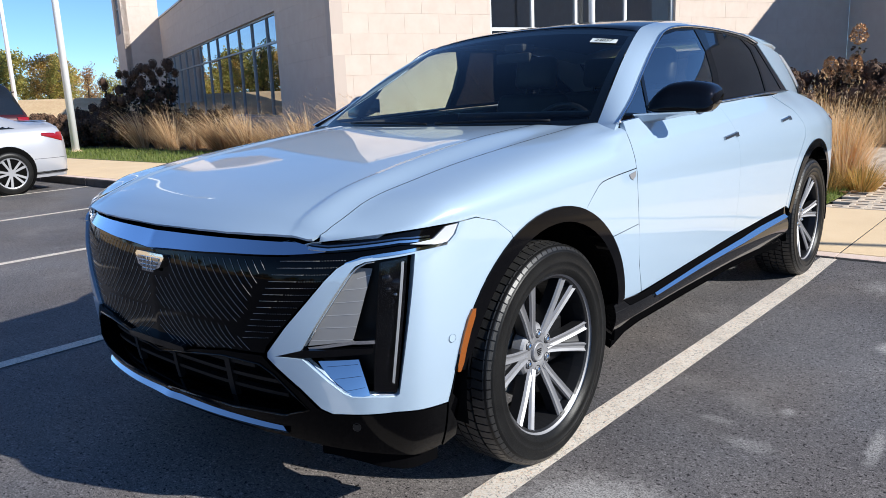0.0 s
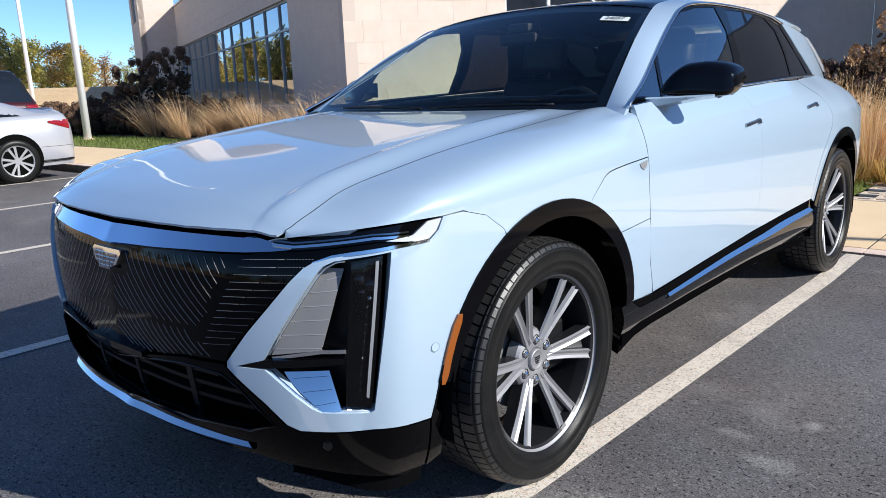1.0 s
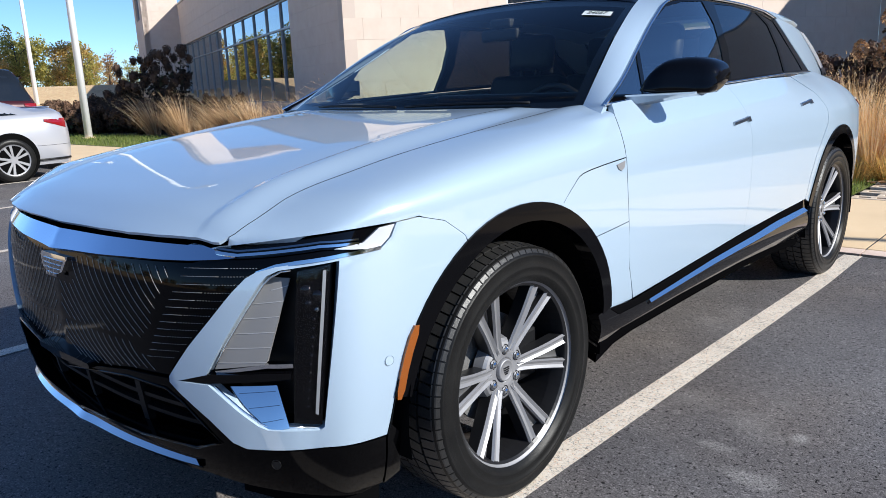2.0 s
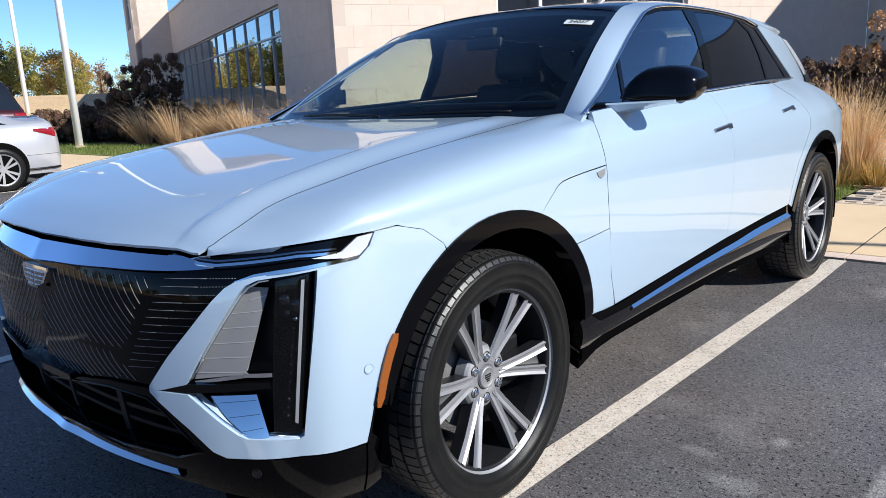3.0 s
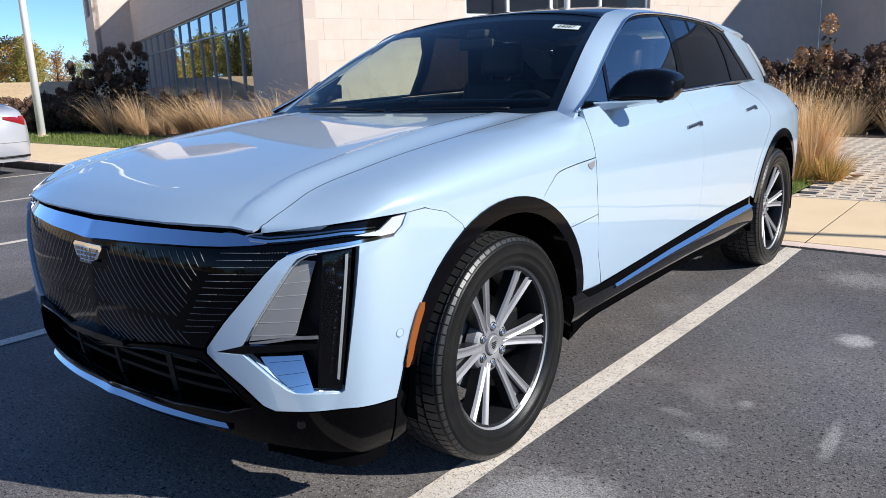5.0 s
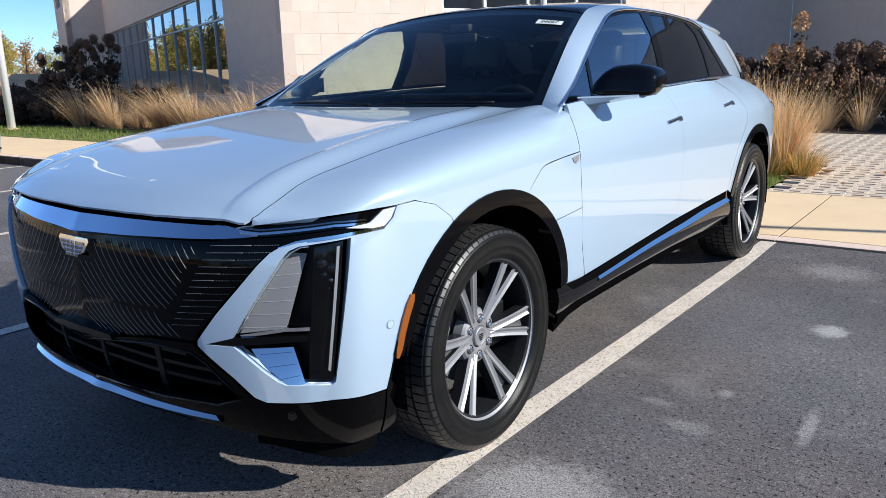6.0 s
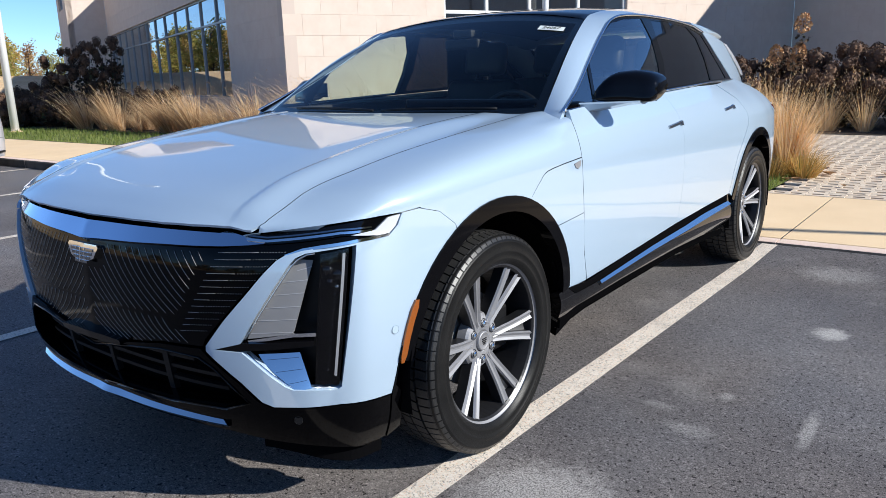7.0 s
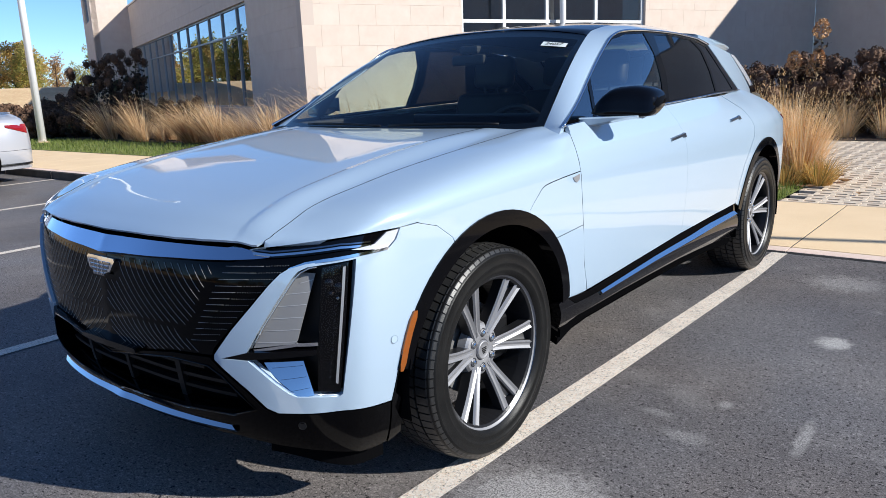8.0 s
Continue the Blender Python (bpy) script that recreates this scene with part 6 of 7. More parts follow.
LEAVES = [varied("autumn_leaves", [(0.0, (0.30, 0.24, 0.075)), (0.5, (0.60, 0.43, 0.14)), (1.0, (0.78, 0.54, 0.20))], 0.75, 2),
          varied("green_leaves", [(0.0, (0.26, 0.27, 0.07)), (0.6, (0.46, 0.42, 0.12)), (1.0, (0.66, 0.54, 0.16))], 0.75, 2),
          varied("rust_leaves", [(0.0, (0.24, 0.135, 0.08)), (0.6, (0.42, 0.26, 0.13)), (1.0, (0.58, 0.38, 0.19))], 0.75, 2)]

for m in LEAVES:
    leafy(m, .6)


def blade(base, tip, sag, w, seg=4):
    """One drooping ribbon of grass."""
    base, tip = Vector(base), Vector(tip)
    side = (tip - base).cross(Vector((0, 0, 1)))
    side = side.normalized() * w if side.length > 1e-5 else Vector((w, 0, 0))
    rows = []
    for k in range(seg + 1):
        t = k / seg
        p = base.lerp(tip, t)
        p.z += sag * 4 * t * (1 - t) * .5 - sag * t * t * .4
        q = side * (1 - t * .85)
        rows.append([tuple(p - q), tuple(p + q)])
    return loft(rows)


def tuft_mesh(name, rng, n, height, spread, lean, w=.0042, plumes=0):
    pieces = []
    for _ in range(n):
        a, r = rng.uniform(0, 2 * math.pi), rng.random() ** .6
        b = (.16 * r * math.cos(a), .16 * r * math.sin(a), 0)
        h = height * rng.uniform(.45, 1.05)
        out = spread * rng.uniform(.15, 1.0) * r
        t = (b[0] + out * math.cos(a) + lean[0] * h * rng.uniform(.4, 1), b[1] + out * math.sin(a) + lean[1] * h * rng.uniform(.4, 1), h * rng.uniform(.75, 1.0))
        pieces.append(blade(b, t, .22 * h, w * rng.uniform(.6, 1.2)))
        if rng.random() < plumes:
            p = Vector(t)
            for k in range(7):
                d = Vector((rng.uniform(-1, 1), rng.uniform(-1, 1), rng.uniform(-.3, 1))) * .035
                q = p + Vector((lean[0], lean[1], .3)) * .02 * k
                pieces.append(blade(q, q + d, 0, .004, 1))
    return mesh_of(name, *merged(*pieces))


rng = random.Random(7)
tufts = [tuft_mesh("grass_tuft", rng, 190, 1.20, .90, (-.78, -.36), .0075, .30) for _ in range(3)]
talls = [tuft_mesh("grass_tuft", rng, 950, 1.32, .72, (.10, -.02), .0046, .06) for _ in range(2)]
wisps = [tuft_mesh("grass_tuft", rng, 150, 1.35, 1.0, (.05, -.05), .0050, .5) for _ in range(3)]
greens = tuft_mesh("grass_tuft", rng, 500, .42, .50, (0, 0), .0045)


def grass(me, mat, x, y, scale, turn, label):
    ob = new("grass_clump", me if not me.materials or me.materials[0] == mat else me.copy())
    if not ob.data.materials:
        ob.data.materials.append(mat)
    elif ob.data.materials[0] != mat:
        ob.data.materials[0] = mat
    ob.matrix_basis = Matrix.Translation((x, y, float(bank(min(x, PAVER_X), y)))) @ Matrix.Rotation(radians(turn), 4, 'Z') @ Matrix.Scale(scale, 4)
    return tagged(ob, label, "grass", group="ornamental grasses")


for k in range(36):
    t = k / 35
    x = -19.6 + 11.7 * t + rng.uniform(-.34, .34)
    y = 8.25 + .1 * (1 - t) + (k % 2) * .75 * (1 - .75 * t) + rng.uniform(-.15, .15) - .75 * t
    size, turn = rng.uniform(.52, 1.10), rng.uniform(-40, 25)
    # no clumps at the left end: dark shrubs stand in for shaded grass
    if x < -17.7:
        continue
    grass(tufts[k % 3], STRAW, x, y, size, turn, "straw-coloured fountain grass clump in a planting bed")
for x, y, s in ((-8.3, 7.9, 1.0), (-7.7, 8.6, 1.05), (-7.2, 9.6, 1.0), (-6.7, 10.6, .95)):
    grass(tufts[1], STRAW, x, y, s, rng.uniform(-20, 20), "straw-coloured fountain grass clump in a planting bed")
for x, y, s in ((.32, 6.98, .86), (.02, 7.25, .92), (-.45, 7.35, .95), (-.85, 7.2, .95)):
    grass(talls[int(s * 100) % 2], SWITCH, x, y, s, rng.uniform(0, 360), "tall golden switch grass beside the grid pavers")
grass(greens, STRAW_GREEN, .50, 6.92, 1.0, 10, "low yellow-green grass edging the pavers")
grass(greens, STRAW_GREEN, .22, 6.66, .8, 130, "low yellow-green grass edging the pavers")
for k in range(24):
    x = -2.6 + k * .30 + rng.uniform(-.2, .2)
    grass(wisps[k % 3], SWITCH, x, 12.8 + rng.uniform(-.3, .9), rng.uniform(.45, .70) if -1.5 < x < -.35 else rng.uniform(.60, .95), rng.uniform(0, 360), "thin dry grass in front of withered shrubs")

# mown lawn blades, in reach of the eye
pieces = []
for _ in range(5200):
    x, y = rng.uniform(-21, -7.2), rng.uniform(WALK_BACK + .02, 7.75)
    z = float(bank(x, y))
    pieces.append(blade((x, y, z), (x + rng.uniform(-.04, .04), y + rng.uniform(-.04, .04), z + rng.uniform(.04, .10)), 0, .008, 1))
for _ in range(2200):
    x, y = rng.uniform(-.9, PAVER_X), rng.uniform(WALK_BACK + .02, 7.0)
    z = float(bank(x, y))
    pieces.append(blade((x, y, z), (x + rng.uniform(-.03, .03), y + rng.uniform(-.03, .03), z + rng.uniform(.03, .09)), 0, .005, 1))
tagged(put("lawn_blades", mesh_of("lawn_blades", *merged(*pieces)), GREEN_BLADE), "short green lawn blades", "grass", kind="stuff")


def leaf(p, d, n, w):
    """A folded leaf of two faces."""
    d, n = Vector(d).normalized(), Vector(n).normalized()
    s = d.cross(n)
    s = s.normalized() * w if s.length > 1e-4 else Vector((w, 0, 0))
    d = d * w * 2.2
    p = Vector(p)
    fold = n * w * .25
    return [tuple(p), tuple(p + d * .5 + s + fold), tuple(p + d), tuple(p + d * .5 - s + fold)], [(0, 1, 2), (0, 2, 3)]


def fallen_leaf(x, y, size, turn):
    """A curled dry leaf lying on the ground."""
    rows = []
    for t in np.linspace(0, 1, 7):
        w = size * .38 * math.sin(math.pi * (.08 + .9 * t))
        z = .012 + size * .18 * (t - .5) ** 2 * 4
        rows.append([(size * (t - .5), -w, z + w * .55), (size * (t - .5), 0, z), (size * (t - .5), w, z + w * .55)])
    v, f = loft(rows)
    ob = put("fallen_leaf", mesh_of("fallen_leaf", v, f, True), DRY_LEAF, at=Matrix.Translation((x, y, float(bank(0, y)))) @ Matrix.Rotation(radians(turn), 4, 'Z'))
    return tagged(ob, "curled tan dry leaf lying on the grid pavers", "leaf", group="fallen leaves")


for spot in ((.73, 7.17, .14, 20), (1.30, 7.25, .15, 70), (.42, 6.55, .12, 130), (.50, 6.62, .10, 200), (1.02, 6.30, .08, 300), (1.75, 8.4, .12, 40), (1.1, 9.3, .10, 160), (.30, 6.28, .11, 250), (.52, 6.95, .11, 330)):
    fallen_leaf(*spot)


def unit_vector(r):
    while True:
        v = Vector((r.uniform(-1, 1), r.uniform(-1, 1), r.uniform(-1, 1)))
        if .05 < v.length < 1:
            return v.normalized()


def shrub(x, y, z, height, wide, seed, blooms=14, label="withered brown hydrangea shrub with dried flower heads"):
    """Stems, curled leaves and dried flower heads."""
    r = random.Random(seed)
    sh = thing("shrub", label, "shrub", group="hydrangea shrubs", at=Matrix.Translation((x, y, z)))
    stems, leaves, heads = [], [], []
    for k in range(22):
        a = r.uniform(0, 2 * math.pi)
        q = wide * .5 * r.random() ** .5
        top = Vector((q * math.cos(a), q * math.sin(a), height * r.uniform(.55, .98)))
        base = top * .12
        base.z = 0
        mid = base.lerp(top, .5) + Vector((r.uniform(-.06, .06), r.uniform(-.06, .06), 0))
        stems.append(tube([base, mid, top], [.009, .007, .004], 5))
        for _ in range(24):
            t = r.uniform(.2, .9)
            p = base.lerp(top, t) + unit_vector(r) * r.uniform(.02, .16)
            leaves.append(leaf(p, unit_vector(r) + Vector((0, 0, -.5)), unit_vector(r), r.uniform(.028, .058)))
        if k < blooms:
            spots = [top + Vector((0, 0, .03))]
            if k % 2:
                spots.append(base.lerp(top, r.uniform(.45, .75)) + Vector((r.uniform(-.14, .14), r.uniform(-.14, .14), 0)))
            for c in spots:
                size = r.uniform(.085, .135)
                rows = []
                for i in range(6):                          # the packed middle of the head
                    b = math.pi * i / 5
                    rows.append([tuple(c + Vector((math.sin(b) * math.cos(a2), math.sin(b) * math.sin(a2), 1.2 * math.cos(b))) * size * r.uniform(.84, .97)) for a2 in np.linspace(0, 2 * math.pi, 9)])
                heads.append(loft(rows))
                for _ in range(110):
                    u = unit_vector(r)
                    p = c + Vector((u.x * size, u.y * size, u.z * size * 1.22))
                    heads.append(leaf(p, u.cross(unit_vector(r)) + u * .35, u, r.uniform(.016, .028)))
    put("stem", mesh_of("stem", *merged(*stems), True), STEM, sh)
    put("foliage", mesh_of("foliage", *merged(*leaves)), DEAD_LEAF, sh, "curled dark brown leaves")
    put("bloom", mesh_of("bloom", *merged(*heads)), BLOOM, sh, "dried rust-brown flower heads")
    return sh


for k, (x, y, h, w) in enumerate([(-2.05, 14.2, 1.30, 1.2), (-1.2, 14.5, 1.42, 1.3), (-.3, 14.1, 1.42, 1.3), (.5, 14.5, 1.60, 1.3), (1.3, 14.2, 1.5, 1.2), (2.3, 14.4, 1.5, 1.3), (-1.6, 13.7, 1.0, 1.2), (3.3, 14.3, 1.5, 1.3), (-.6, 13.5, 1.05, 1.1), (.1, 13.6, .95, 1.1)]):
    shrub(x, y, float(bank(0, y)), h, w, 100 + k, 22)


def stalk(x, y, tops, seed):
    """Bare stems that stand over the shrubs, each with a flower head."""
    r = random.Random(seed)
    sh = thing("flower_stalk", "tall hydrangea stem with dried flower heads in sunlit colour", "flower", group="tall flower stalks", at=Matrix.Translation((x, y, float(bank(0, y)))))
    stems, leaves, heads = [], [], []
    for dx, h, size in tops:
        top = Vector((dx, 0, h))
        stems.append(tube([(dx * .3, 0, 0), (dx * .6 + .02, .02, h * .5), top], [.009, .007, .005], 5))
        for _ in range(14):
            p = top + Vector((r.uniform(-.12, .12), r.uniform(-.12, .12), -size * 1.3 - r.uniform(0, .25)))
            leaves.append(leaf(p, unit_vector(r) + Vector((0, 0, -.4)), unit_vector(r), r.uniform(.03, .05)))
        heads.append([])
        for _ in range(260):
            u = unit_vector(r)
            k = r.uniform(.75, 1.05)
            p = top + Vector((u.x * size * k * (1 - .25 * u.z), u.y * size * k * (1 - .25 * u.z), u.z * size * 1.25 * k))
            heads[-1].append(leaf(p, u + unit_vector(r) * .8, u, r.uniform(.016, .028)))
    put("stem", mesh_of("stem", *merged(*stems), True), STEM, sh)
    put("foliage", mesh_of("foliage", *merged(*leaves)), DEAD_LEAF, sh, "curled dark brown leaves")
    for head in heads:
        put("bloom", mesh_of("bloom", *merged(*head)), SUNLIT_BLOOM, sh, "dried flower head in sunlit colour")


stalk(-1.47, 13.7, [(0, 1.40, .115)], 141)
stalk(-1.02, 13.7, [(0, 1.95, .125), (-.04, 1.44, .10), (-.10, 1.22, .11)], 142)
for k, (x, y, h, w) in enumerate([(-19.75, 9.75, 2.45, .85), (-19.45, 10.35, 2.55, .85), (-20.4, 9.3, 2.25, .85), (-20.6, 8.5, .95, 1.4), (-22.0, 9.2, 1.25, 1.6), (-18.9, 10.75, .95, 1.0), (-18.0, 11.0, .95, 1.0), (-23.2, 9.0, 1.0, 1.6), (-19.6, 9.3, .85, 1.3), (-21.4, 8.0, .8, 1.4), (-20.4, 7.9, .85, 1.2), (-21.3, 7.6, .9, 1.3), (-22.3, 7.8, 1.0, 1.4), (-23.2, 8.0, 1.0, 1.4), (-22.6, 9.8, 1.25, 1.4), (-21.7, 9.5, 1.2, 1.2), (-21.0, 8.7, 1.05, 1.2), (-23.8, 10.3, 1.2, 1.5)]):
    shrub(x, y, float(bank(0, y)), h, w, 160 + k, 16)

# Low dark shrubs, added in place of grass that lies in shade.
for k, (x, y, h, w) in enumerate([(-19.5, 8.5, .72, 1.3), (-18.6, 8.9, .78, 1.2), (-18.0, 8.35, .60, 1.0), (-19.0, 9.4, .95, 1.2), (-17.6, 9.2, .75, 1.0)]):
    shrub(x, y, float(bank(0, y)), h, w, 190 + k, 14)


def tree_meshes(seed, height, spread, mat, sprays=9, n=19):
    """Trunk with limbs, and a ragged crown of small leaves."""
    r = random.Random(seed)
    wood, leaves = [], []
    top = Vector((r.uniform(-.3, .3), r.uniform(-.3, .3), height * .72))
    wood.append(tube([(0, 0, 0), (.05, .02, height * .25), top * .6, top], [height * .022, height * .017, height * .011, height * .004], 8))
    for _ in range(22):
        t = r.uniform(.08, .95)
        a = r.uniform(0, 2 * math.pi)
        s = Vector((0, 0, 0)).lerp(top, t)
        ln = spread * r.uniform(.5, 1.0) * (1.15 - .6 * t)
        e = s + Vector((math.cos(a) * ln, math.sin(a) * ln, ln * r.uniform(.25, .9)))
        wood.append(tube([s, s.lerp(e, .5) + Vector((0, 0, -.05 * ln)), e], [height * .008, height * .005, height * .002], 5))
        for _ in range(sprays):
            c = s.lerp(e, r.uniform(.45, 1.1)) + unit_vector(r) * spread * .22
            for _ in range(n):
                p = c + unit_vector(r) * spread * .20 * r.random() ** .5
                leaves.append(leaf(p, unit_vector(r), unit_vector(r), height * r.uniform(.010, .019)))
    return mesh_of("trunk", *merged(*wood), True), mesh_of("crown", *merged(*leaves)), mat


kinds = [tree_meshes(1, 8.0, 3.0, LEAVES[0]), tree_meshes(2, 9.5, 3.2, LEAVES[1]), tree_meshes(3, 7.0, 2.8, LEAVES[2]), tree_meshes(4, 8.5, 3.4, LEAVES[0]), tree_meshes(5, 6.0, 2.6, LEAVES[1]),
         tree_meshes(6, 8.0, 3.1, LEAVES[0], 6, 13), tree_meshes(7, 8.5, 3.0, LEAVES[1], 7, 14), tree_meshes(8, 8.0, 2.6, LEAVES[2], 3, 9)]
WORDS = ["golden-leaved", "green-leaved", "rust-leaved", "yellow-leaved", "small green-leaved"]
for k in range(126):
    if k < 62:                                             # a close belt behind the field
        t = (k // 2) / 30
        a, dist = radians(-55 - 46 * t + rng.uniform(-1, 1)), 55 + 9 * (k % 2) + rng.uniform(-3, 3)
    else:                                                  # more open round the rest of the car park
        t = (k - 62) / 47
        a, dist = radians(-102 - 150 * t + rng.uniform(-1, 1)), rng.uniform(58, 74)
    if k >= 110:                                           # unseen tall ones towards the sun's side, added to darken window reflections
        a, dist = radians(63 + 1.9 * (k - 110) + rng.uniform(-.5, .5)), rng.uniform(40, 50)
    x, y = 2 + dist * math.sin(a), -2 + dist * math.cos(a)
    base_z = 2.3 if x < -45 else .3
    kind = (0, 1, 2, 3, 4)[k % 5] if k >= 62 else (5, 6, 7, 6, 4)[k % 5]
    tr, cr, mat = kinds[kind]
    tree = thing("tree", f"{WORDS[k % 5]} autumn tree round the car park, some added out of view", "tree", group="trees beyond the field",
                 at=Matrix.Translation((x, y, base_z - (1.0 if k < 62 else .5))) @ Matrix.Rotation(rng.uniform(0, 6.28), 4, 'Z') @ Matrix.Scale(rng.uniform(.29, .47) if k < 62 else rng.uniform(.5, .8) if k < 110 else rng.uniform(1.8, 2.2), 4))
    put("trunk", tr, BARK, tree)
    put("crown", cr, mat, tree)

for k, (x, y, size) in enumerate([(-50, 14.5, .47), (-52, 17.0, .52), (-49, 19.0, .44), (-56, 15.5, .50), (-57, 19.5, .52), (-55, 22.5, .50), (-51, 12.0, .45), (-62, 17.5, .60), (-53, 8.5, .44), (-60, 12.5, .52)]):
    word, kind = (("golden", 0), ("yellow-green", 6), ("golden", 3), ("half-bare rust-coloured", 7), ("yellow-green", 1))[k % 5]
    tr, cr, mat = kinds[kind]
    tree = thing("tree", f"{word} autumn tree standing in the field", "tree", group="trees beyond the field", at=Matrix.Translation((x, y, 1.7)) @ Matrix.Rotation(1.3 * k, 4, 'Z') @ Matrix.Scale(size, 4))
    put("trunk", tr, BARK, tree)
    put("crown", cr, mat, tree)

# ---- lamp posts ----


def lamp_post(x, y, z, h=9.0, r=.10):
    post = thing("street_lamp", "white tapered lamp post on a concrete base", "street lamp", group="car park lamps", at=Matrix.Translation((x, y, z)))
    bm = bmesh.new()
    cyl(bm, (0, 0, .0), (0, 0, h), r, .65 * r, 20)
    part("pole", bm, POLE, post, smooth=True)
    bm = bmesh.new()
    cyl(bm, (0, 0, -.1), (0, 0, .06), .17, .16, 24)
    part("base", bm, CONCRETE, post)
    bm = bmesh.new()
    box(bm, -.05, 1.0, -.05, .05, h - .12, h - .04, .01)
    box(bm, .55, 1.25, -.18, .18, h - .16, h, .03)
    part("lamp_head", bm, POLE, post, "flat white lamp head")


lamp_post(-18.45, 6.95, .12)
lamp_post(-33.5, 11.2, .1)
lamp_post(9.0, 6.32, .1, r=.06)

# ---- other parked cars ----
SILVER = material("silver_paint", (0.47, 0.48, 0.52), 0.3, 0.30, 0.7)
RED_DARK = material("dark_red_paint", (0.05, 0.008, 0.010), 0.28, 0.2, 0.8)
SEAM_GREY = material("grey_seam", (0.10, 0.10, 0.11), 0.6)
CAR_GLASS = material("dark_car_glass", (0.01, 0.012, 0.014), 0.04, 0, 0.5)


def parked_car(cx, stations, paint, label, wheel_y, wheel_r, glass_y, lamp, black_top=False):
    """A car in the rows behind: skin over stations of (y, half width, belt height, top half width, top height)."""
    c = thing("parked_car", label, "car", group="parked cars", at=Matrix.Translation((cx, 0, 0)))
    fine = np.linspace(stations[0][0], stations[-1][0], 60)
    cols = [curve_fn([s[0] for s in stations], [s[i] for s in stations]) for i in range(1, 5)]

    def section(y, grow=0.0):
        w, zb, rx, zt = (float(f(y)) + g for f, g in zip(cols, (grow, 0, grow, grow)))
        half = [(w * .90, .22), (w * .97, .34), (w, .50), (w * .998, .66), (w * .985, zb - .10), (w * .95, zb), (w * .93, zb + .01), ((w * .92 + rx) / 2 + .02, (zb + zt) / 2), (rx + .03, zt - .05), (rx - .06, zt - .012), (0, zt + .012)]
        return [(x, y, min(z, zt + .012)) for x, z in half] + [(-x, y, min(z, zt + .012)) for x, z in half[-2::-1]]
    rows = [section(y) for y in fine]
    v, f = loft(rows, flip=True)
    n = len(rows[0])
    f = list(f) + [tuple(range(n)), tuple(range(len(v) - n, len(v)))[::-1]]
    body = put("body", mesh_of("body", v, f, True), paint, c)
    # black panel over the roof puts its dark reflection into the colour
    if black_top:
        g = [section(y, .004)[6:n - 6] for y in np.linspace(.95, 3.80, 26)]
        v, f = loft(g, flip=True)
        put("roof", mesh_of("roof", v, f, True), CAR_GLASS, c, "roof panel with its dark reflection coloured in")
    for sgn in (0, 1):
        idx = (6, 7, 8) if not sgn else (n - 9, n - 8, n - 7)
        g = []
        for y in np.linspace(*glass_y, 24):
            s = section(y, .006)
            a, b, d = (Vector(s[i]) for i in (idx if not sgn else idx[::-1]))
            fade = min(1, (y - glass_y[0]) / .5, (glass_y[1] - y) / (.10 if black_top else .35))
            lo = a.lerp(b, .12)
            hi = a.lerp(b, .12).lerp(d, .80 * max(.02, fade))
            g.append([tuple(lo), tuple(lo.lerp(hi, .5)), tuple(hi)])
        v, f = loft(g, flip=not sgn)
        put("side_window", mesh_of("side_window", v, f, True), CAR_GLASS, c, "dark side window")
    tail = stations[-1][0]
    for zz, r, mat in ((.52 if not black_top else .78, .0035, SEAM_GREY), (.30, .018, SATIN_BLACK)):     # bumper seam and lower lip
        ys = np.linspace(tail - 1.0 + (.45 if zz > .4 else .2), tail - .02, 14)
        edge = []
        for y in ys:
            w = float(cols[0](y)) + .001
            edge.append((w * (1.0 if zz > .4 else .955), y, zz))
        v, f = tube(edge + [(-x, y, z) for x, y, z in edge[::-1]], r, 6)
        put("bumper_line", mesh_of("bumper_line", v, f, True), mat, c, "dark seam of the rear bumper")
    v, f = tube([(x * float(cols[2](tail - .25)), tail - .22 + .03 * (1 - x * x), float(cols[3](tail - .25)) + .022) for x in np.linspace(-1, 1, 13)], .012, 8)
    put("boot_edge", mesh_of("boot_edge", v, f, True), paint, c, "raised edge of the boot lid")
    back = [[(x * float(cols[2](y)) * .86, y, float(cols[3](y)) + .016 - .018 * abs(x) ** 3) for x in np.linspace(-1, 1, 9)] for y in np.linspace(lamp[4], lamp[5], 8)]
    v, f = loft(back, flip=False)
    put("rear_screen", mesh_of("rear_screen", v, f, True), CAR_GLASS, c, "dark rear screen")
    for sgn in (1, -1):
        g = []
        for y in np.linspace(lamp[0], lamp[1], 8):
            w = float(cols[0](y))
            k = (y - lamp[0]) / (lamp[1] - lamp[0])
            g.append([(sgn * (w * .99 + .006), y, lamp[2] + .72 * (lamp[3] - lamp[2]) * (1 - k)), (sgn * (w + .012) * .99, y, (lamp[2] + lamp[3]) / 2 + .36 * (lamp[3] - lamp[2]) * (1 - k)), (sgn * (w * .96 + .008), y, lamp[3])])
        v, f = loft(g, flip=sgn > 0)
        put("tail_lamp", mesh_of("tail_lamp", v, f, True), RED_LENS, c, "red tail lamp")
        for y in wheel_y:
            x = float(cols[0](y))
            wh = new("wheel")
            wh.parent = c
            wh["label"] = "alloy wheel with black tyre"
            wh.matrix_basis = pose(sgn * (x - .10), y, wheel_r, 0, 0, 0 if sgn > 0 else 180)
            v, f = lathe([(-.10, .20), (-.10, wheel_r - .01), (.09, wheel_r), (.116, wheel_r - .03), (.124, .255), (.116, .235)], 40)
            put("tyre", mesh_of("tyre", v, f, True), RUBBER, wh)
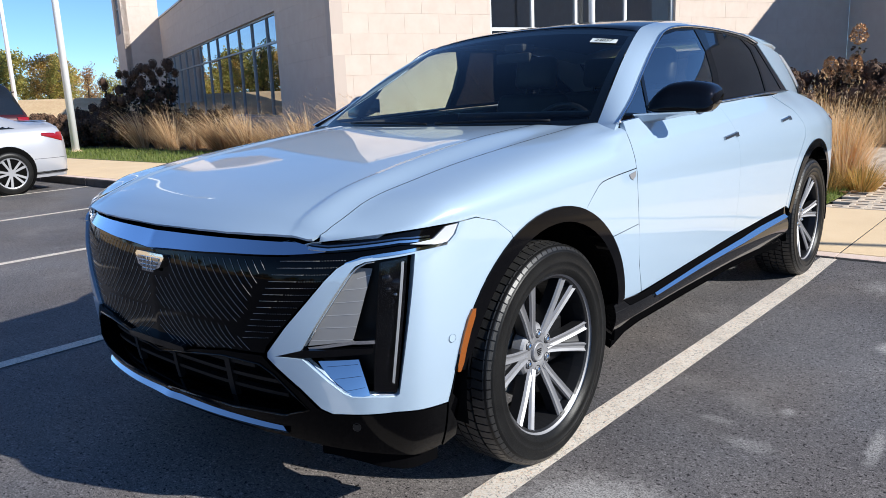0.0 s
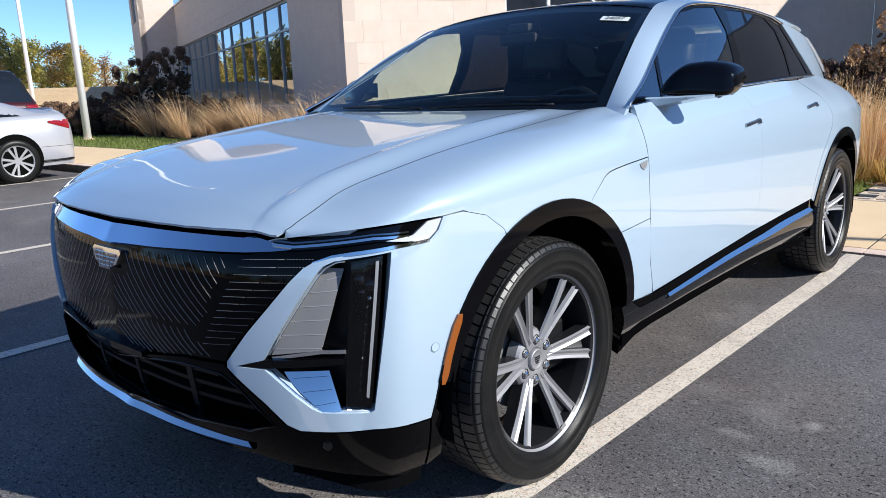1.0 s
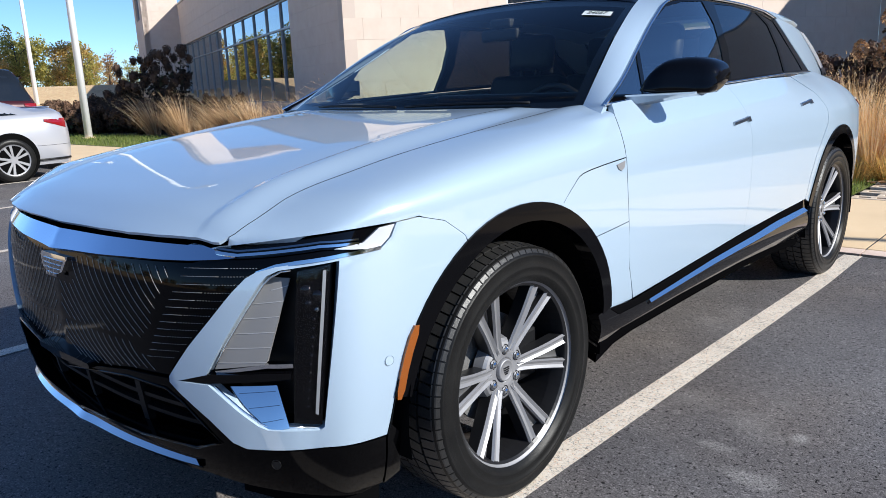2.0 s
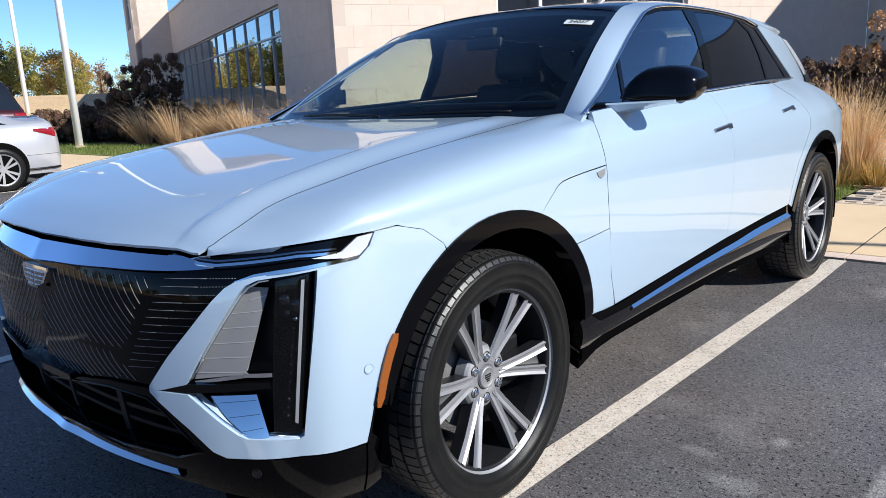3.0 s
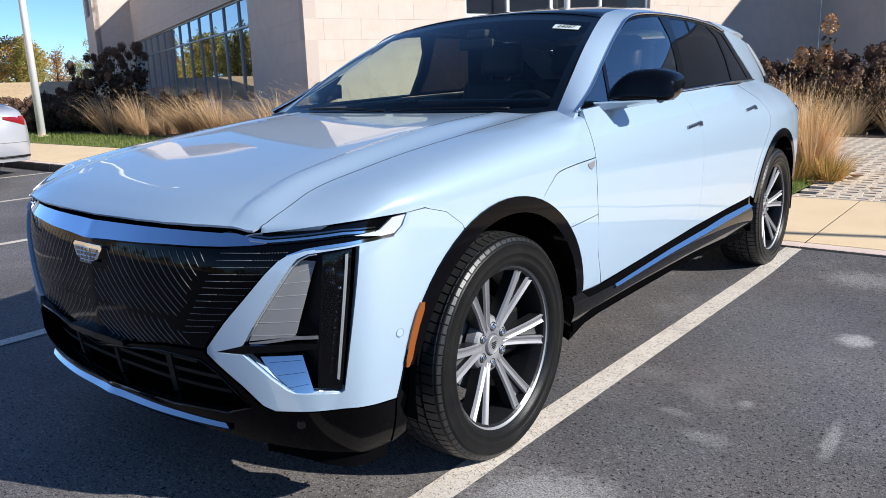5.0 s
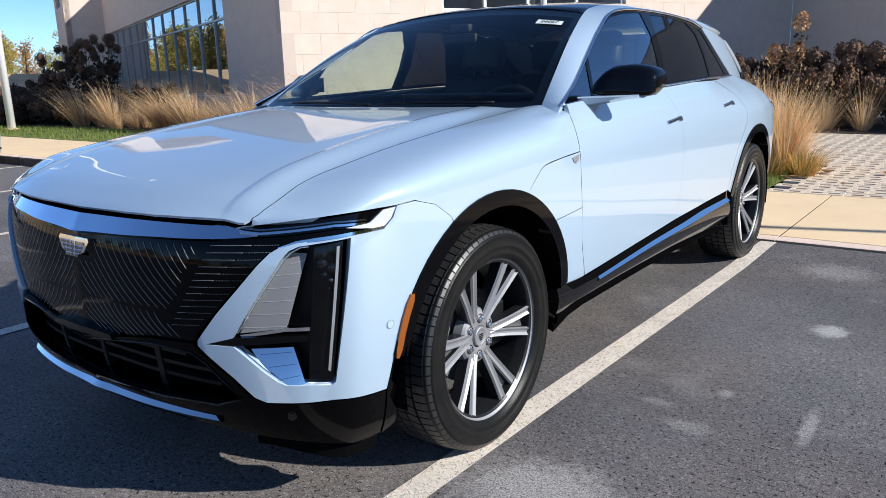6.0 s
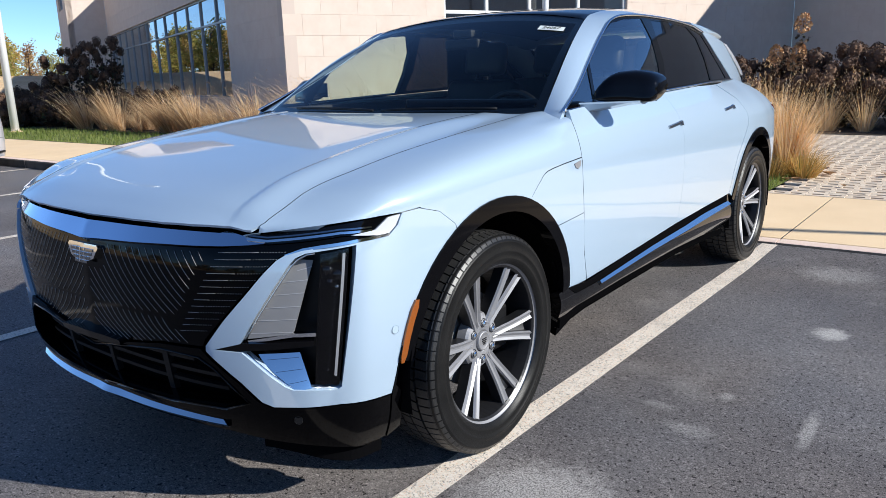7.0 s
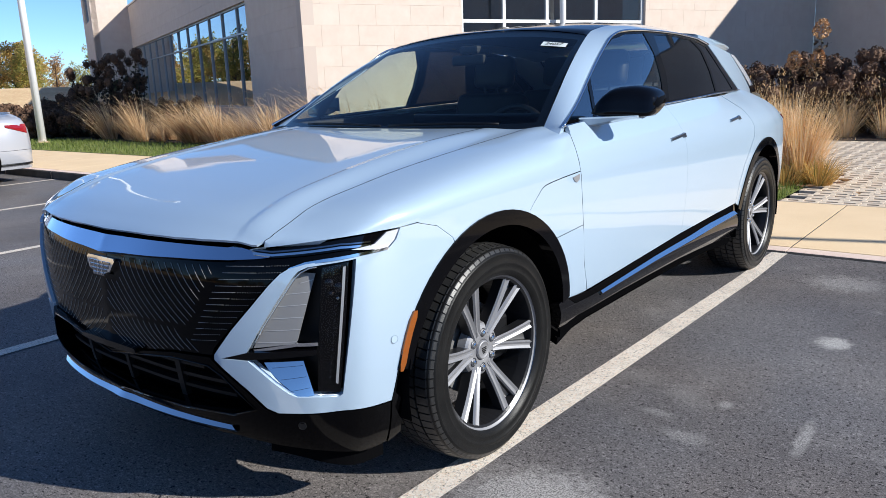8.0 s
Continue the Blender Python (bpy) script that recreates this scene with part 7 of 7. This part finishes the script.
            pieces = [lathe([(.114, .240), (.122, .238), (.114, .220)], 40), lathe([(.112, .001), (.112, .05), (.10, .06)], 20)]
            for q in range(10):
                a = 2 * math.pi * q / 10 + (.1 if q % 2 else -.1)
                d, g2 = Vector((0, math.sin(a), math.cos(a))), Vector((0, math.cos(a), -math.sin(a)))
                vv = [tuple(d * .04 - g2 * .014 + Vector((.110, 0, 0))), tuple(d * .04 + g2 * .014 + Vector((.110, 0, 0))), tuple(d * .23 + g2 * .02 + Vector((.117, 0, 0))), tuple(d * .23 - g2 * .02 + Vector((.117, 0, 0)))]
                pieces.append((vv, [(0, 1, 2, 3)]))
            put("rim", mesh_of("rim", *merged(*pieces)), ALLOY, wh)
            bm = bmesh.new()
            cyl(bm, (.02, 0, 0), (.06, 0, 0), .24, seg=32)
            part("brake_disc", bm, DARK, wh)
            bm = bmesh.new()
            cyl(bm, (.0, 0, .03), (.101, 0, .03), wheel_r + .045, seg=40)
            part("wheel_arch", bm, DARK, wh)
    return c


parked_car(-11.20, [(-1.55, .55, .60, .50, .64), (-1.42, .74, .68, .60, .74), (-1.1, .88, .76, .70, .88), (-.2, .92, .88, .72, .98), (.55, .93, .91, .58, 1.39), (1.2, .93, .93, .56, 1.45), (1.9, .93, .96, .56, 1.40), (2.5, .925, .985, .60, 1.20), (2.78, .92, .99, .68, 1.10), (3.05, .90, .99, .70, 1.08), (3.22, .84, .96, .66, 1.05), (3.30, .78, .84, .62, .90)],
           SILVER, "silver sedan with red tail lamps, reversed to the kerb", (-.42, 2.38), .335, (-.1, 2.55), (2.90, 3.25, .775, .925, 2.0, 2.62))
parked_car(-14.1, [(-.9, .60, .80, .55, .86), (-.7, .85, .92, .7, 1.0), (.2, .95, 1.05, .75, 1.15), (.9, .96, 1.10, .62, 1.74), (1.6, .96, 1.16, .64, 1.86), (2.8, .96, 1.20, .66, 1.86), (3.40, .95, 1.21, .68, 1.82), (3.64, .94, 1.20, .70, 1.74), (3.82, .92, 1.18, .74, 1.36), (3.90, .88, 1.10, .74, 1.18), (3.96, .80, .80, .60, .86)],
           RED_DARK, "dark red sport utility car with black windows", (.2, 3.0), .37, (.4, 3.62), (3.66, 3.88, 1.00, 1.16, 3.66, 3.84), black_top=True)

# ---- the blocks of the building's walls ----
def stone(p, q, r, s):
    v, f = chamfered(p, q, r, s, -.006, 0, .0012)
    return [(x, z, y) for x, y, z in v], [t[::-1] for t in f]


stones = {}
for wall, single, spans in BLOCK_LISTS:
    spans.sort(key=lambda b: b[0])
    for p, q, r, s in spans[:single]:
        key = round(q - p, 3), round(s - r, 3)
        if key not in stones:
            stones[key] = mesh_of("masonry_block", *stone(0, key[0], 0, key[1]))
        put("masonry_block", stones[key], CMU, wall, at=Matrix.Translation((p, random.uniform(-.001, .001), r)))
    if len(spans) > single:
        tagged(put("masonry_blocks_beyond", mesh_of("masonry_blocks", *merged(*[stone(*b) for b in spans[single:]])), CMU, wall), kind="stuff")
